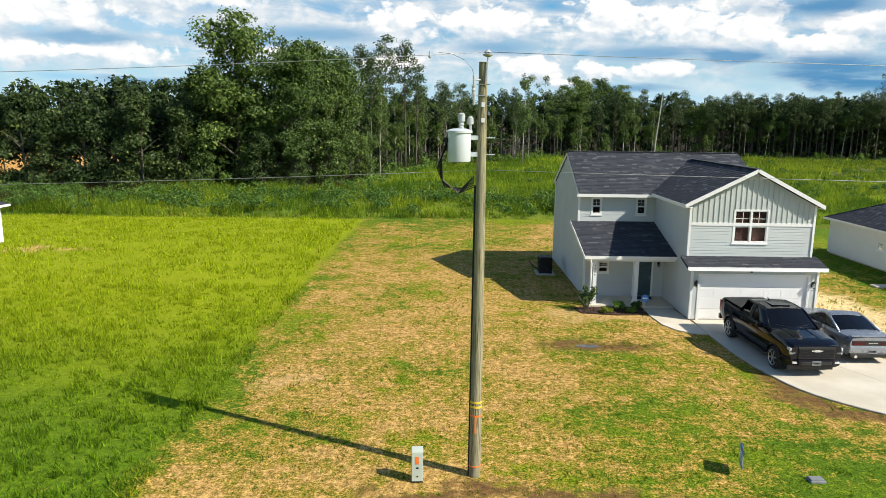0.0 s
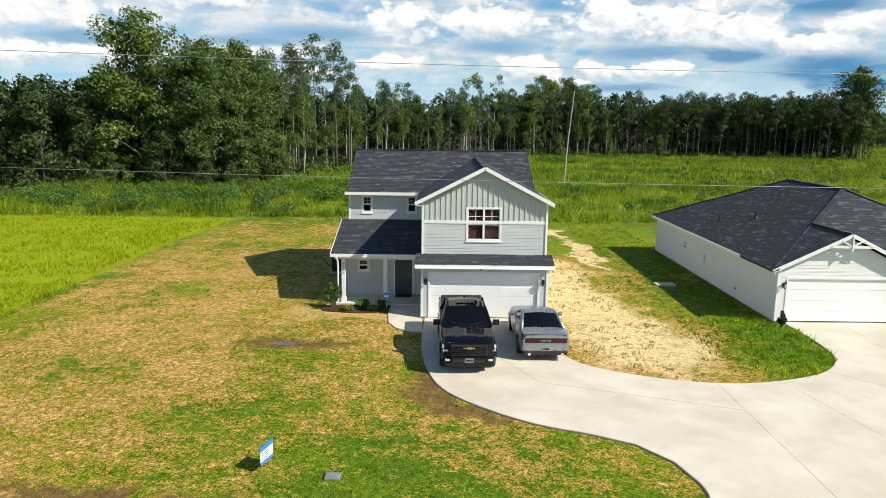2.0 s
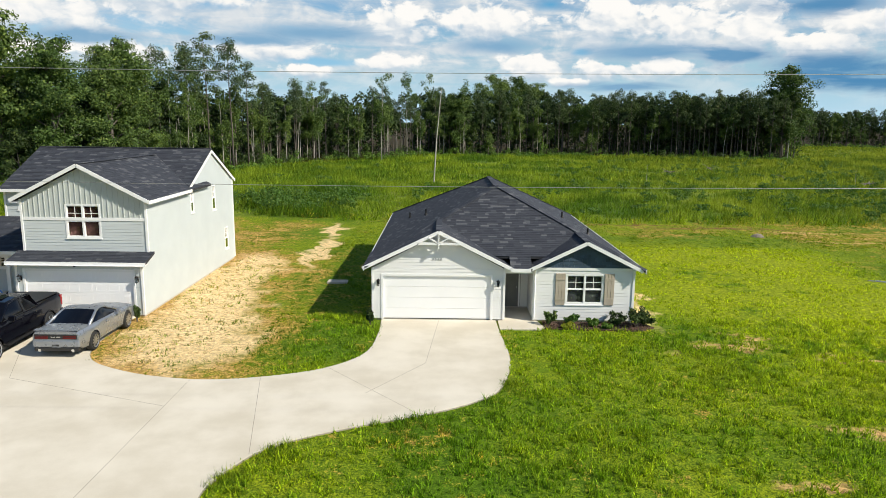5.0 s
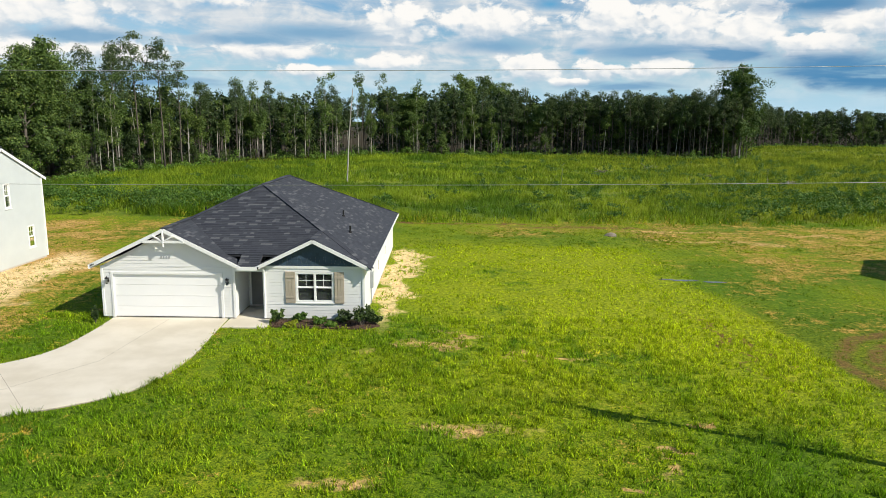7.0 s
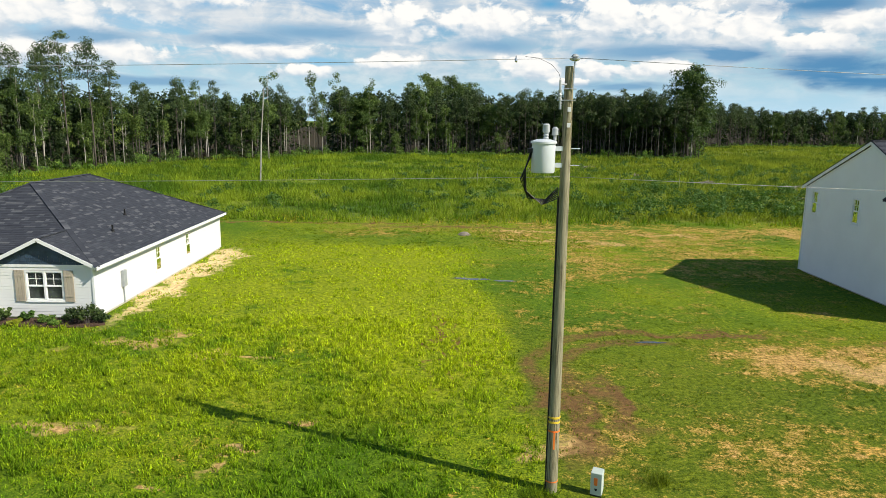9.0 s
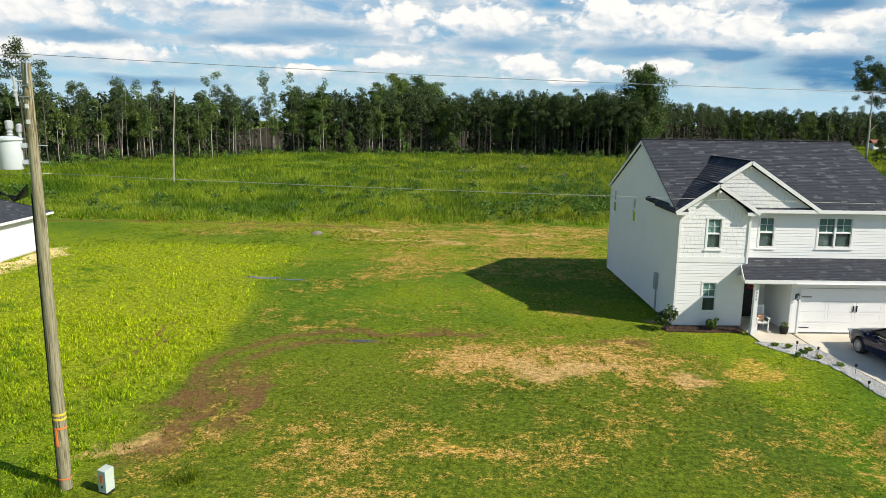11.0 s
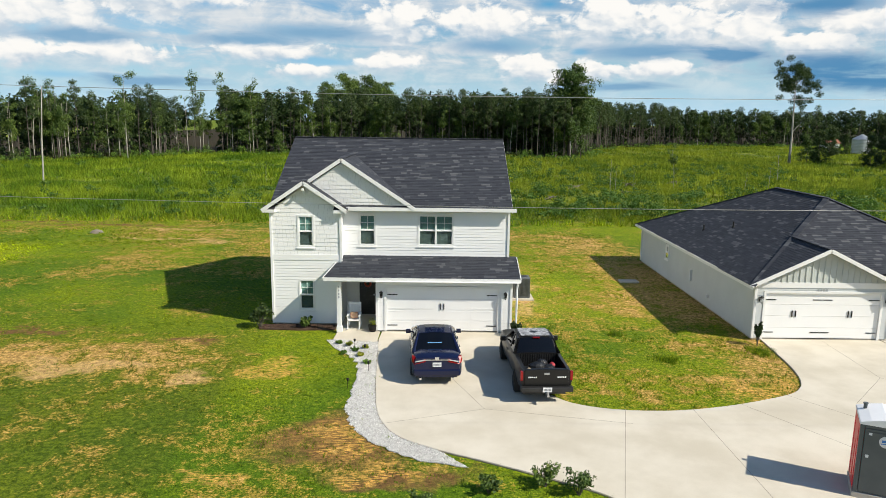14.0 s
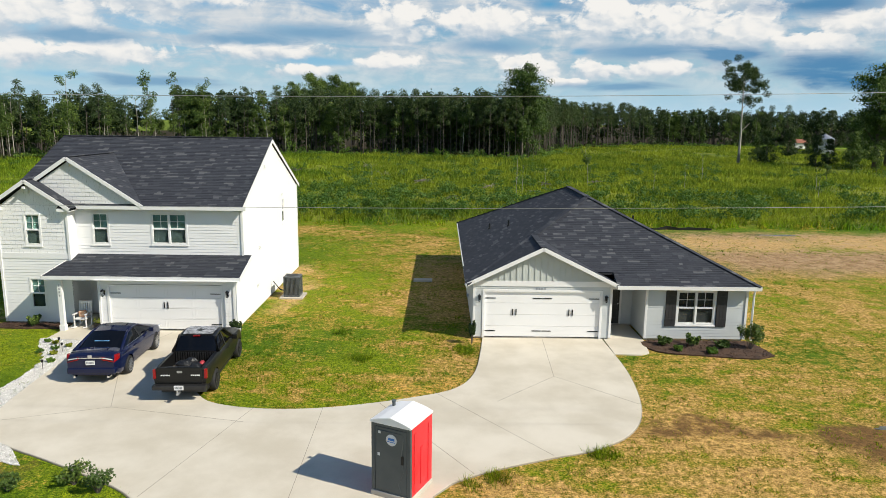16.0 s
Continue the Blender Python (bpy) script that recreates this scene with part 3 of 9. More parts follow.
M["lawn"] = ground_material()
M["blade"] = blade_material("blade", (1.42, 1.42, 1.2), 0.45, 0.36)
M["tall_blade"] = blade_material("tall_blade", (2.15, 2.15, 1.5), 0.5, 0.08)
M["weed"] = blade_material("weed", (1.60, 1.70, 1.05), 0.5)
M["meadow_blade"] = blade_material("meadow_blade", (1.45, 1.50, 1.1), 0.5, 0.10)


def swell(x, y):
    """The height of the ground: level at the houses, hardly uneven behind."""
    return 0.0 * x - 0.35 * np.clip((y - 49) / 12, 0, 1) * np.clip((90 - y) / 25, 0, 1)


def build_ground():
    xs = np.concatenate([[-2500, -900, -300], np.arange(-120, 261, 10), [420, 1000, 2600]])
    ys = np.concatenate([[-2500, -600, -100, -20], np.arange(0, 121, 4), [150, 200, 300, 500, 1000, 2600]])
    g = Geo()
    g.v = [(x, y, float(swell(x, y))) for y in ys for x in xs]
    w = len(xs)
    g.f = [(j * w + i, j * w + i + 1, (j + 1) * w + i + 1, (j + 1) * w + i) for j in range(len(ys) - 1) for i in range(w - 1)]
    tagged(part("ground", g, M["lawn"], smooth=True), "grassy lots with dry patches, bare soil and rough field", "ground", kind="structure")


build_ground()


def paving(name, outline, joints, label):
    ob = part(name, Geo().slab([(x, y, 0.05) for x, y in reversed(outline)][::-1], (0, 0, -0.15)), M["concrete"])
    tagged(ob, label, "driveway", kind="structure")
    for a, b in joints:
        part("joint", Geo().beam((*a, 0.0485), (*b, 0.0485), 0.016, 0.006), M["joint"], ob)
    rim = Geo()
    for (ax, ay), (bx, by) in zip(outline, outline[1:] + outline[:1]):
        if min(ay, by) > 9 and max(ay, by) < 28.9:
            rim.beam((ax, ay, 0.012), (bx, by, 0.012), 0.05, 0.04)
    part("edge", rim, M["joint"], ob, "dark edge of the slab")
    return ob


M["joint"] = surface("joint", (0.24, 0.21, 0.165), (0.36, 0.32, 0.26), 2, 30, 0.95)
paving("driveway", DRIVE_A, (((24.2, 22.9), (25.35, 17.3)), ((26.4, 24.0), (29.9, 19.95)), ((21.82, 22.7), (21.8, 10)), ((30.4, 30.2), (29.95, 24.6)), ((29.95, 24.6), (28.0, 21.6)), ((14.1, 30.2), (14.15, 25.7)), ((14.15, 25.7), (15.6, 22.6)), ((15.6, 22.6), (21.8, 20.4))),
       "pale concrete driveway shared by two houses, curved edges")
paving("driveway", DRIVE_B, (((93.8, 21.4), (93.95, 10)), ((95.6, 21.8), (98.6, 17.1)), ((97.5, 22.7), (100.9, 18.2)), ((91.55, 21.3), (90.1, 15.8)), ((85.9, 29.3), (84.9, 26.5)), ((84.9, 26.5), (86.9, 21.2)), ((86.9, 21.2), (83.6, 20.0)), ((86.9, 21.2), (91.5, 20.2)), ((102.1, 28.8), (101.9, 24.4)), ((101.9, 24.4), (99.6, 22.0)), ((101.9, 24.4), (104.4, 21.9))),
       "pale concrete driveway shared by two houses, curved edges")
walk_a = tagged(part("walkway", Geo().slab([(11.38, 29.0, 0.045), (11.2, 31.9, 0.045), (11.2, 32.6, 0.045), (9.75, 32.6, 0.045), (9.72, 31.0, 0.045), (9.85, 29.6, 0.045), (10.25, 28.75, 0.045), (10.9, 28.3, 0.045), (11.38, 28.25, 0.045)][::-1], (0, 0, -0.12)), M["concrete"]), "pale concrete walk to the porch", "walkway", kind="structure")
walk_b = tagged(part("walkway", Geo().slab([(33.1, 29.0, 0.045), (34.9, 29.0, 0.045), (35.1, 29.3, 0.045), (34.9, 30.3, 0.045), (34.7, 32.6, 0.045), (33.45, 32.6, 0.045), (33.1, 30.3, 0.045)], (0, 0, -0.12)), M["concrete"]), "pale concrete entry slab", "walkway", kind="structure")
walk_c = tagged(part("walkway", Geo().slab([(80.85, 28.3, 0.045), (82.75, 28.0, 0.045), (82.75, 29.45, 0.045), (82.55, 32.0, 0.045), (80.95, 32.0, 0.045)], (0, 0, -0.12)), M["concrete"]), "pale concrete porch slab with a rounded front", "walkway", kind="structure")
walk_d = tagged(part("walkway", Geo().slab([(104.82, 27.0, 0.045), (105.9, 26.95, 0.045), (106.3, 27.2, 0.045), (106.55, 28.9, 0.045), (106.5, 31.2, 0.045), (105.0, 31.2, 0.045), (104.82, 28.9, 0.045)], (0, 0, -0.12)), M["concrete"]), "pale concrete entry slab", "walkway", kind="structure")


# ---- houses ----
class Wall:
    """A wall in a plane: u runs along it from the corner o, z up; n points outwards."""

    def __init__(self, o, u, n):
        self.o, self.u, self.n = Vector((*o, 0)), Vector((*u, 0)), Vector((*n, 0))

    def at(self, u, z, out=0.0):
        return self.o + self.u * u + self.n * out + Vector((0, 0, z))


def span(shape, z):
    """From where to where the outline of (u, z) pairs reaches at a height."""
    us = []
    for (a, za), (b, zb) in zip(shape, shape[1:] + shape[:1]):
        if (za <= z <= zb or zb <= z <= za) and za != zb:
            us.append(a + (b - a) * (z - za) / (zb - za))
    return (min(us), max(us)) if len(us) > 1 else None


def cut(lo, hi, holes, z):
    spans = [(lo, hi)]
    for a, b, za, zb in holes:
        if za < z < zb:
            spans = [s for p, q in spans for s in ((p, min(q, a)), (max(p, b), q)) if s[1] - s[0] > 0.01]
    return spans


def siding(wall, shape, holes=(), step=0.128, shakes=False, deep=0.015, flip=False):
    """Lapped boards over an outline, with an inner face, open where the holes are."""
    g, inner = Geo(), Geo()
    z, top = min(p[1] for p in shape), max(p[1] for p in shape)
    dice = random.Random(7)

    def quad(geo, *pts):
        geo.face(*(pts if not flip else pts[::-1]))

    while z < top - 0.01:
        z1 = min(z + step, top)
        lo, hi = span(shape, z + 0.002), span(shape, z1 - 0.002)
        if lo and hi:
            for a, b in cut(*lo, holes, (z + z1) / 2):
                a1, b1 = (hi[0] if a == lo[0] else a), (hi[1] if b == lo[1] else b)
                marks = [(a, a1)]
                if shakes:
                    u = a + dice.uniform(0.1, 0.3)
                    while u < b - 0.08:
                        marks.append((u, min(max(u, a1), b1)))
                        u += dice.uniform(0.12, 0.27)
                marks.append((b, b1))
                for (p, p1), (q, q1) in zip(marks, marks[1:]):
                    out = (0.014 + dice.uniform(-0.004, 0.004)) if shakes else deep
                    gap = 0.0015 if shakes else 0
                    quad(g, wall.at(p + gap, z, out), wall.at(q - gap, z, out), wall.at(q1 - gap, z1, 0.002), wall.at(p1 + gap, z1, 0.002))
                    quad(g, wall.at(p + gap, z, 0.002), wall.at(q - gap, z, 0.002), wall.at(q - gap, z, out), wall.at(p + gap, z, out))
                quad(inner, wall.at(b, z, -0.15), wall.at(a, z, -0.15), wall.at(a1, z1, -0.15), wall.at(b1, z1, -0.15))
                if shakes:
                    quad(inner, wall.at(a, z, 0), wall.at(b, z, 0), wall.at(b1, z1, 0), wall.at(a1, z1, 0))
        z = z1
    return g, inner


def battens(house, wall, shape, material, label, hole=None, gap=0.24):
    """A flat panel with upright battens, each a piece of its own, open where the hole is."""
    g = Geo()
    us = [p[0] for p in shape]
    z0 = min(p[1] for p in shape)

    def top_at(u):
        tops = [za + (zb - za) * (u - a) / (b - a) for (a, za), (b, zb) in zip(shape, shape[1:] + shape[:1]) if a != b and min(a, b) <= u <= max(a, b)]
        return max(tops) if tops else z0

    marks = sorted(set(us + ([hole[0], hole[1]] if hole else [])))
    for a, b in zip(marks, marks[1:]):
        low = hole[3] if hole and hole[0] <= (a + b) / 2 <= hole[1] else z0
        g.face(wall.at(a, low), wall.at(b, low), wall.at(b, top_at(b)), wall.at(a, top_at(a)))
    panel = part("gable_panel", g, M[material], house, label)
    u = min(us) + gap / 2
    while u < max(us):
        low = hole[3] if hole and hole[0] - 0.02 <= u <= hole[1] + 0.02 else z0
        if top_at(u) - low > 0.1:
            part("batten", Geo().beam(wall.at(u, low, 0.012), wall.at(u, top_at(u), 0.012), 0.035, 0.03, up=wall.n), M[material], panel)
        u += gap
    return panel


def bar(g, wall, u0, u1, z0, z1, out0, out1):
    """A bar lying on a wall."""
    i = len(g.v)
    g.v += [tuple(wall.at(u, z, o)) for o in (out0, out1) for z in (z0, z1) for u in (u0, u1)]
    g.f += [tuple(i + j for j in q) for q in ((0, 1, 3, 2), (4, 6, 7, 5), (0, 4, 5, 1), (2, 3, 7, 6), (0, 2, 6, 4), (1, 5, 7, 3))]
    return g


def ring(g, wall, u0, u1, z0, z1, wide, out0, out1):
    bar(g, wall, u0, u1, z0, z0 + wide, out0, out1), bar(g, wall, u0, u1, z1 - wide, z1, out0, out1)
    bar(g, wall, u0, u0 + wide, z0 + wide, z1 - wide, out0, out1), bar(g, wall, u1 - wide, u1, z0 + wide, z1 - wide, out0, out1)
    return g


def window(house, wall, u0, u1, z0, z1, units=1, cols=2, rows=2, behind=None, cover=1.0, screen=False):
    """A sash window, with muntins in the upper sash."""
    win = part("window", ring(Geo(), wall, u0, u1, z0, z1, 0.075, -0.14, 0.024), M["trim"], house)
    bar(s := Geo(), wall, u0 - 0.03, u1 + 0.03, z0 - 0.045, z0 + 0.002, 0.0, 0.055)
    part("sill", s, M["trim"], win)
    width = (u1 - u0 - 0.15) / units
    for i in range(units):
        a = u0 + 0.075 + i * width
        b = a + width
        mid = (z0 + z1) / 2
        if i:
            part("mullion", bar(Geo(), wall, a - 0.045, a + 0.045, z0 + 0.077, z1 - 0.077, -0.10, 0.03), M["trim"], win)
        for low, high, inset, upper in ((z0 + 0.077, mid, 0.012, False), (mid, z1 - 0.077, -0.020, True)):
            sash = part("sash", ring(Geo(), wall, a + 0.002, b - 0.002, low, high, 0.035, inset - 0.03, inset), M["trim"], win)
            if upper:
                g = Geo()
                for c in range(1, cols):
                    u = a + (b - a) * c / cols
                    bar(g, wall, u - 0.010, u + 0.010, low + 0.037, high - 0.037, inset - 0.022, inset - 0.004)
                for r in range(1, rows):
                    z = low + (high - low) * r / rows
                    bar(g, wall, a + 0.037, b - 0.037, z - 0.010, z + 0.010, inset - 0.021, inset - 0.005)
                part("muntin", g, M["trim"], win)
            pane = part("pane", bar(Geo(), wall, a + 0.036, b - 0.036, low + 0.036, high - 0.036, inset - 0.018, inset - 0.012), M["pane"], win)
            pane.visible_shadow = False
        if screen:
            part("insect_screen", bar(Geo(), wall, a + 0.036, b - 0.036, z0 + 0.11, mid - 0.035, -0.068, -0.066), M["screen"], win)
    # dark_room is an added dark sheet that stands in for the unlit room
    if behind:
        part("curtain", bar(Geo(), wall, u0 + 0.08, u1 - 0.08, z1 - 0.08 - cover * (z1 - z0 - 0.16), z1 - 0.08, -0.115 if cover == 1.0 else -0.078, -0.108 if cover == 1.0 else -0.074), M[behind], win)
    return win


def entry_door(house, wall, u0, u1, z0, z1, material, label):
    d = part("front_door", bar(Geo(), wall, u0 + 0.08, u1 - 0.08, z0, z1 - 0.08, -0.09, -0.03), M[material], house, label)
    bar(g := Geo(), wall, u0, u0 + 0.08, z0, z1, -0.14, 0.03), bar(g, wall, u1 - 0.08, u1, z0, z1, -0.14, 0.03), bar(g, wall, u0, u1, z1 - 0.08, z1 + 0.03, -0.14, 0.03)
    part("door_frame", g, M["trim"], d)
    w = (u1 - u0 - 0.16)
    g = Geo()
    for cu in (0.27, 0.73):
        for za, zb in ((0.12, 0.45), (0.52, 0.78), (0.83, 0.95)):
            ring(g, wall, u0 + 0.08 + w * (cu - 0.17), u0 + 0.08 + w * (cu + 0.17), z0 + (z1 - z0) * za, z0 + (z1 - z0) * zb, 0.025, -0.031, -0.018)
    part("panel_moulding", g, M[material], d)
    knob = wall.at(u1 - 0.17, z0 + 0.98, -0.03)
    part("door_handle", Geo().tube([knob, knob + wall.n * 0.06, knob + wall.n * 0.075], [0.016, 0.018, 0.034], 10), M["steel"], d)
    return d


def wall_light(house, wall, u, z):
    """A black coach lantern."""
    base = wall.at(u, z, 0.015)
    light = part("wall_light", bar(Geo(), wall, u - 0.05, u + 0.05, z - 0.10, z + 0.12, 0.016, 0.045), M["iron"], house, "black coach lantern")
    c = base + wall.n * 0.14
    part("lantern_arm", Geo().tube([base + wall.n * 0.02 + Vector((0, 0, 0.08)), c + Vector((0, 0, 0.20)), c + Vector((0, 0, 0.15))], 0.012, 6), M["iron"], light)
    part("lantern_cap", Geo().turned(c, [(0.09, 0.10), (0.085, 0.115), (0.03, 0.17)], 8), M["iron"], light)
    part("lantern_base", Geo().turned(c, [(0.05, -0.12), (0.058, -0.105), (0.02, -0.15)], 8), M["iron"], light)
    part("lantern_glass", Geo().turned(c, [(0.05, -0.105), (0.078, 0.10)], 8), M["lamp_glass"], light)
    return light


def garage_door(house, wall, u0, u1, z0, z1, style):
    """A sectional door in its frame: raised panels, flush, or a carriage pattern with black irons."""
    frame_geo = Geo()
    bar(frame_geo, wall, u0 - 0.10, u0, z0, z1 + 0.10, -0.14, 0.034), bar(frame_geo, wall, u1, u1 + 0.10, z0, z1 + 0.10, -0.14, 0.034), bar(frame_geo, wall, u0, u1, z1, z1 + 0.10, -0.14, 0.034)
    door = part("garage_door", frame_geo, M["trim"], house, "white sectional garage door")
    rows = 4
    h = (z1 - z0) / rows
    for r in range(rows):
        a, b = z0 + r * h + 0.004, z0 + (r + 1) * h - 0.004
        sec = part("door_section", bar(Geo(), wall, u0 + 0.003, u1 - 0.003, a, b, -0.10, -0.05), M["door_white"], door)
        if style == "raised":
            g = Geo()
            for c in range(8):
                p, q = u0 + (u1 - u0) * (c + 0.11) / 8, u0 + (u1 - u0) * (c + 0.89) / 8
                ring(g, wall, p, q, a + 0.09, b - 0.09, 0.03, -0.051, -0.045)
                bar(g, wall, p + 0.055, q - 0.055, a + 0.145, b - 0.145, -0.051, -0.046)
            part("raised_panel", g, M["door_white"], sec)
        elif style == "carriage":
            g = Geo()
            for c in range(4):
                p, q = u0 + (u1 - u0) * (c + 0.04) / 4, u0 + (u1 - u0) * (c + 0.96) / 4
                ring(g, wall, p, q, a + 0.05, b - 0.05, 0.035, -0.051, -0.044)
            part("raised_panel", g, M["door_white"], sec)
    if style.startswith("carriage"):
        for z in (z0 + 0.28 * (z1 - z0) - 0.28, z1 - 0.30):
            mid = (u0 + u1) / 2
            for p, q in ((u0 + 0.03, u0 + 0.48), (u1 - 0.48, u1 - 0.03)) + (((mid - 0.42, mid - 0.02), (mid + 0.02, mid + 0.42)) if style == "carriage_pair" else ()):
                part("strap_hinge", bar(Geo(), wall, p, q, z - 0.018, z + 0.018, -0.045, -0.030), M["iron"], door, "black iron strap hinge")
        for c in ((0.5,) if style == "carriage" else (0.26, 0.75)):
            for s in (-0.075, 0.075):
                u = u0 + (u1 - u0) * c + s
                part("pull_handle", bar(Geo(), wall, u - 0.022, u + 0.022, z0 + 1.0, z0 + 1.28, -0.045, -0.015), M["iron"], door, "black iron pull")
    return door


def roof_plane(corners, name, house, thick=0.11, tab=0.34, course=0.145, lift=0.012, seed=3):
    """A deck over a convex outline whose first edge is the eave, covered with single shingles."""
    pts = [Vector(p) for p in corners]
    e = (pts[1] - pts[0]).normalized()
    normal = (pts[1] - pts[0]).cross(pts[2] - pts[0]).normalized()
    if normal.z < 0:
        normal = -normal
    up = normal.cross(e).normalized()
    if up.z < 0:
        up = -up
    flat = [((p - pts[0]).dot(e), (p - pts[0]).dot(up)) for p in pts]
    deck = Geo().slab(pts if (pts[1] - pts[0]).cross(pts[2] - pts[1]).z > 0 else pts[::-1], (0, 0, -thick))
    dice = random.Random(seed)
    rows = []
    v, top = -0.02, max(q[1] for q in flat)
    while v < top:
        got = span(flat, max(v + course * 0.5, 0.001))
        if got:
            a, b = got
            u = a - dice.uniform(0, tab)
            while u < b:
                wide = tab * dice.choice((0.5, 0.8, 0.8, 1.2, 1.6))
                p, q = max(u, a - 0.01), min(u + wide, b + 0.01)
                if q - p > 0.02:
                    thickness = lift + dice.uniform(0, 0.006)
                    low, high = pts[0] + up * v, pts[0] + up * min(v + course * 1.06, top + 0.02)
                    rows.append([low + e * (p + 0.002) + normal * thickness, low + e * (q - 0.002) + normal * thickness, high + e * (q - 0.002) + normal * 0.004, high + e * (p + 0.002) + normal * 0.004])
                    rows.append([low + e * (p + 0.002), low + e * (q - 0.002), low + e * (q - 0.002) + normal * thickness, low + e * (p + 0.002) + normal * thickness])
                u += wide
        v += course
    return deck, rows


def roof(house, planes, caps=(), name="roof"):
    for i, corners in enumerate(planes):
        deck, rows = roof_plane(corners, name, house, seed=i + 3)
        base = part(name, deck, M["felt"], house)
        g = Geo()
        for top_quad, lip in zip(rows[::2], rows[1::2]):
            i = len(g.v)
            g.v += [tuple(p) for p in top_quad] + [tuple(lip[0]), tuple(lip[1])]
            g.f += [(i, i + 1, i + 2, i + 3), (i + 4, i + 5, i + 1, i)]
        tagged(part("shingles", g, M["shingle"], base), kind="stuff")
    for a, b in caps:
        cap, a, b = Geo(), Vector(a), Vector(b)
        k = max(1, int((b - a).length / 0.2))
        for j in range(k):
            p, q = a.lerp(b, j / k), a.lerp(b, (j + 0.96) / k)
            cap.beam(p + Vector((0, 0, 0.012)), q + Vector((0, 0, 0.02)), 0.26, 0.03)
        tagged(part("ridge_cap", cap, M["shingle"], base), kind="stuff")
    return base


M["felt"] = surface("felt", (0.02, 0.021, 0.025), (0.035, 0.036, 0.04), 3, 40, 0.9)


def boards(house, name, runs, wide=0.03, high=0.16, material="trim"):
    """White boards along the edges of a roof."""
    for a, b in runs:
        part(name, Geo().beam(a, b, wide, high), M[material], house)


def corner_post(house, x, y, z0, z1, w=0.10):
    return part("corner_board", Geo().box(x - w / 2, x + w / 2, y - w / 2, y + w / 2, z0, z1), M["trim"], house)


def gutter(house, a, b):
    a, b = Vector(a), Vector(b)
    side = (b - a).normalized().cross(Vector((0, 0, 1))).normalized()
    g = Geo().beam(a + side * 0.06, b + side * 0.06, 0.012, 0.11).beam(a - Vector((0, 0, 0.05)), b - Vector((0, 0, 0.05)), 0.12, 0.012)
    return part("gutter", g, M["trim"], house)


def downspout(house, x, y, z0, z1, nx=0.0, ny=-1.0):
    top = Vector((x, y, z1))
    g = Geo().tube([top + Vector((nx, ny, 0)) * 0.35, top - Vector((0, 0, 0.25)) + Vector((nx, ny, 0)) * 0.06, Vector((x + nx * 0.06, y + ny * 0.06, z0 + 0.12)), Vector((x + nx * 0.35, y + ny * 0.35, z0 + 0.03))], 0.045, 6)
    return part("downspout", g, M["trim"], house)


def floor_plate(house, x0, x1, y0, y1, z=0.10):
    part("foundation", Geo().box(x0, x1, y0, y1, -0.3, z), M["foundation"], house)


def wall_of(house, geo_pair, material, name="wall", label=""):
    w = part(name, geo_pair[0], M[material], house, label)
    if name == "wall":
        bm = bmesh.new()
        bm.from_mesh(w.data)
        bmesh.ops.remove_doubles(bm, verts=bm.verts, dist=0.009)
        bm.to_mesh(w.data)
        bm.free()
    part("inner_face", geo_pair[1], M["inside"], w)
    return w


def rect(u0, u1, z0, z1):
    return [(u0, z0), (u1, z0), (u1, z1), (u0, z1)]


def number_bars(house, wall, u, z, down=True, count=4):
    for i in range(count):
        if down:
            g = bar(Geo(), wall, u - 0.028, u + 0.028, z - i * 0.15 - 0.045, z - i * 0.15 + 0.045, 0.004, 0.012)
        else:
            g = bar(Geo(), wall, u + i * 0.12 - 0.035, u + i * 0.12 + 0.035, z - 0.05, z + 0.05, 0.022, 0.03)
        part("number_bar", g, M["meter_grey"], house, "dark house number bar")


def settle(ob, base):
    """Move the origin of a thing that was built in place to its base."""
    base, seen = Vector(base), set()
    for o in ob.children_recursive:
        if o.data is not None and o.data.name not in seen:
            seen.add(o.data.name)
            o.data.transform(Matrix.Translation(-base))
    ob.matrix_basis = Matrix.Translation(base)
    return ob


def front(x, y):
    return Wall((x, y), (1, 0), (0, -1))


def leftside(x, y):
    return Wall((x, y), (0, -1), (-1, 0))


def rightside(x, y):
    return Wall((x, y), (0, 1), (1, 0))


def rear(x, y):
    return Wall((x, y), (-1, 0), (0, 1))


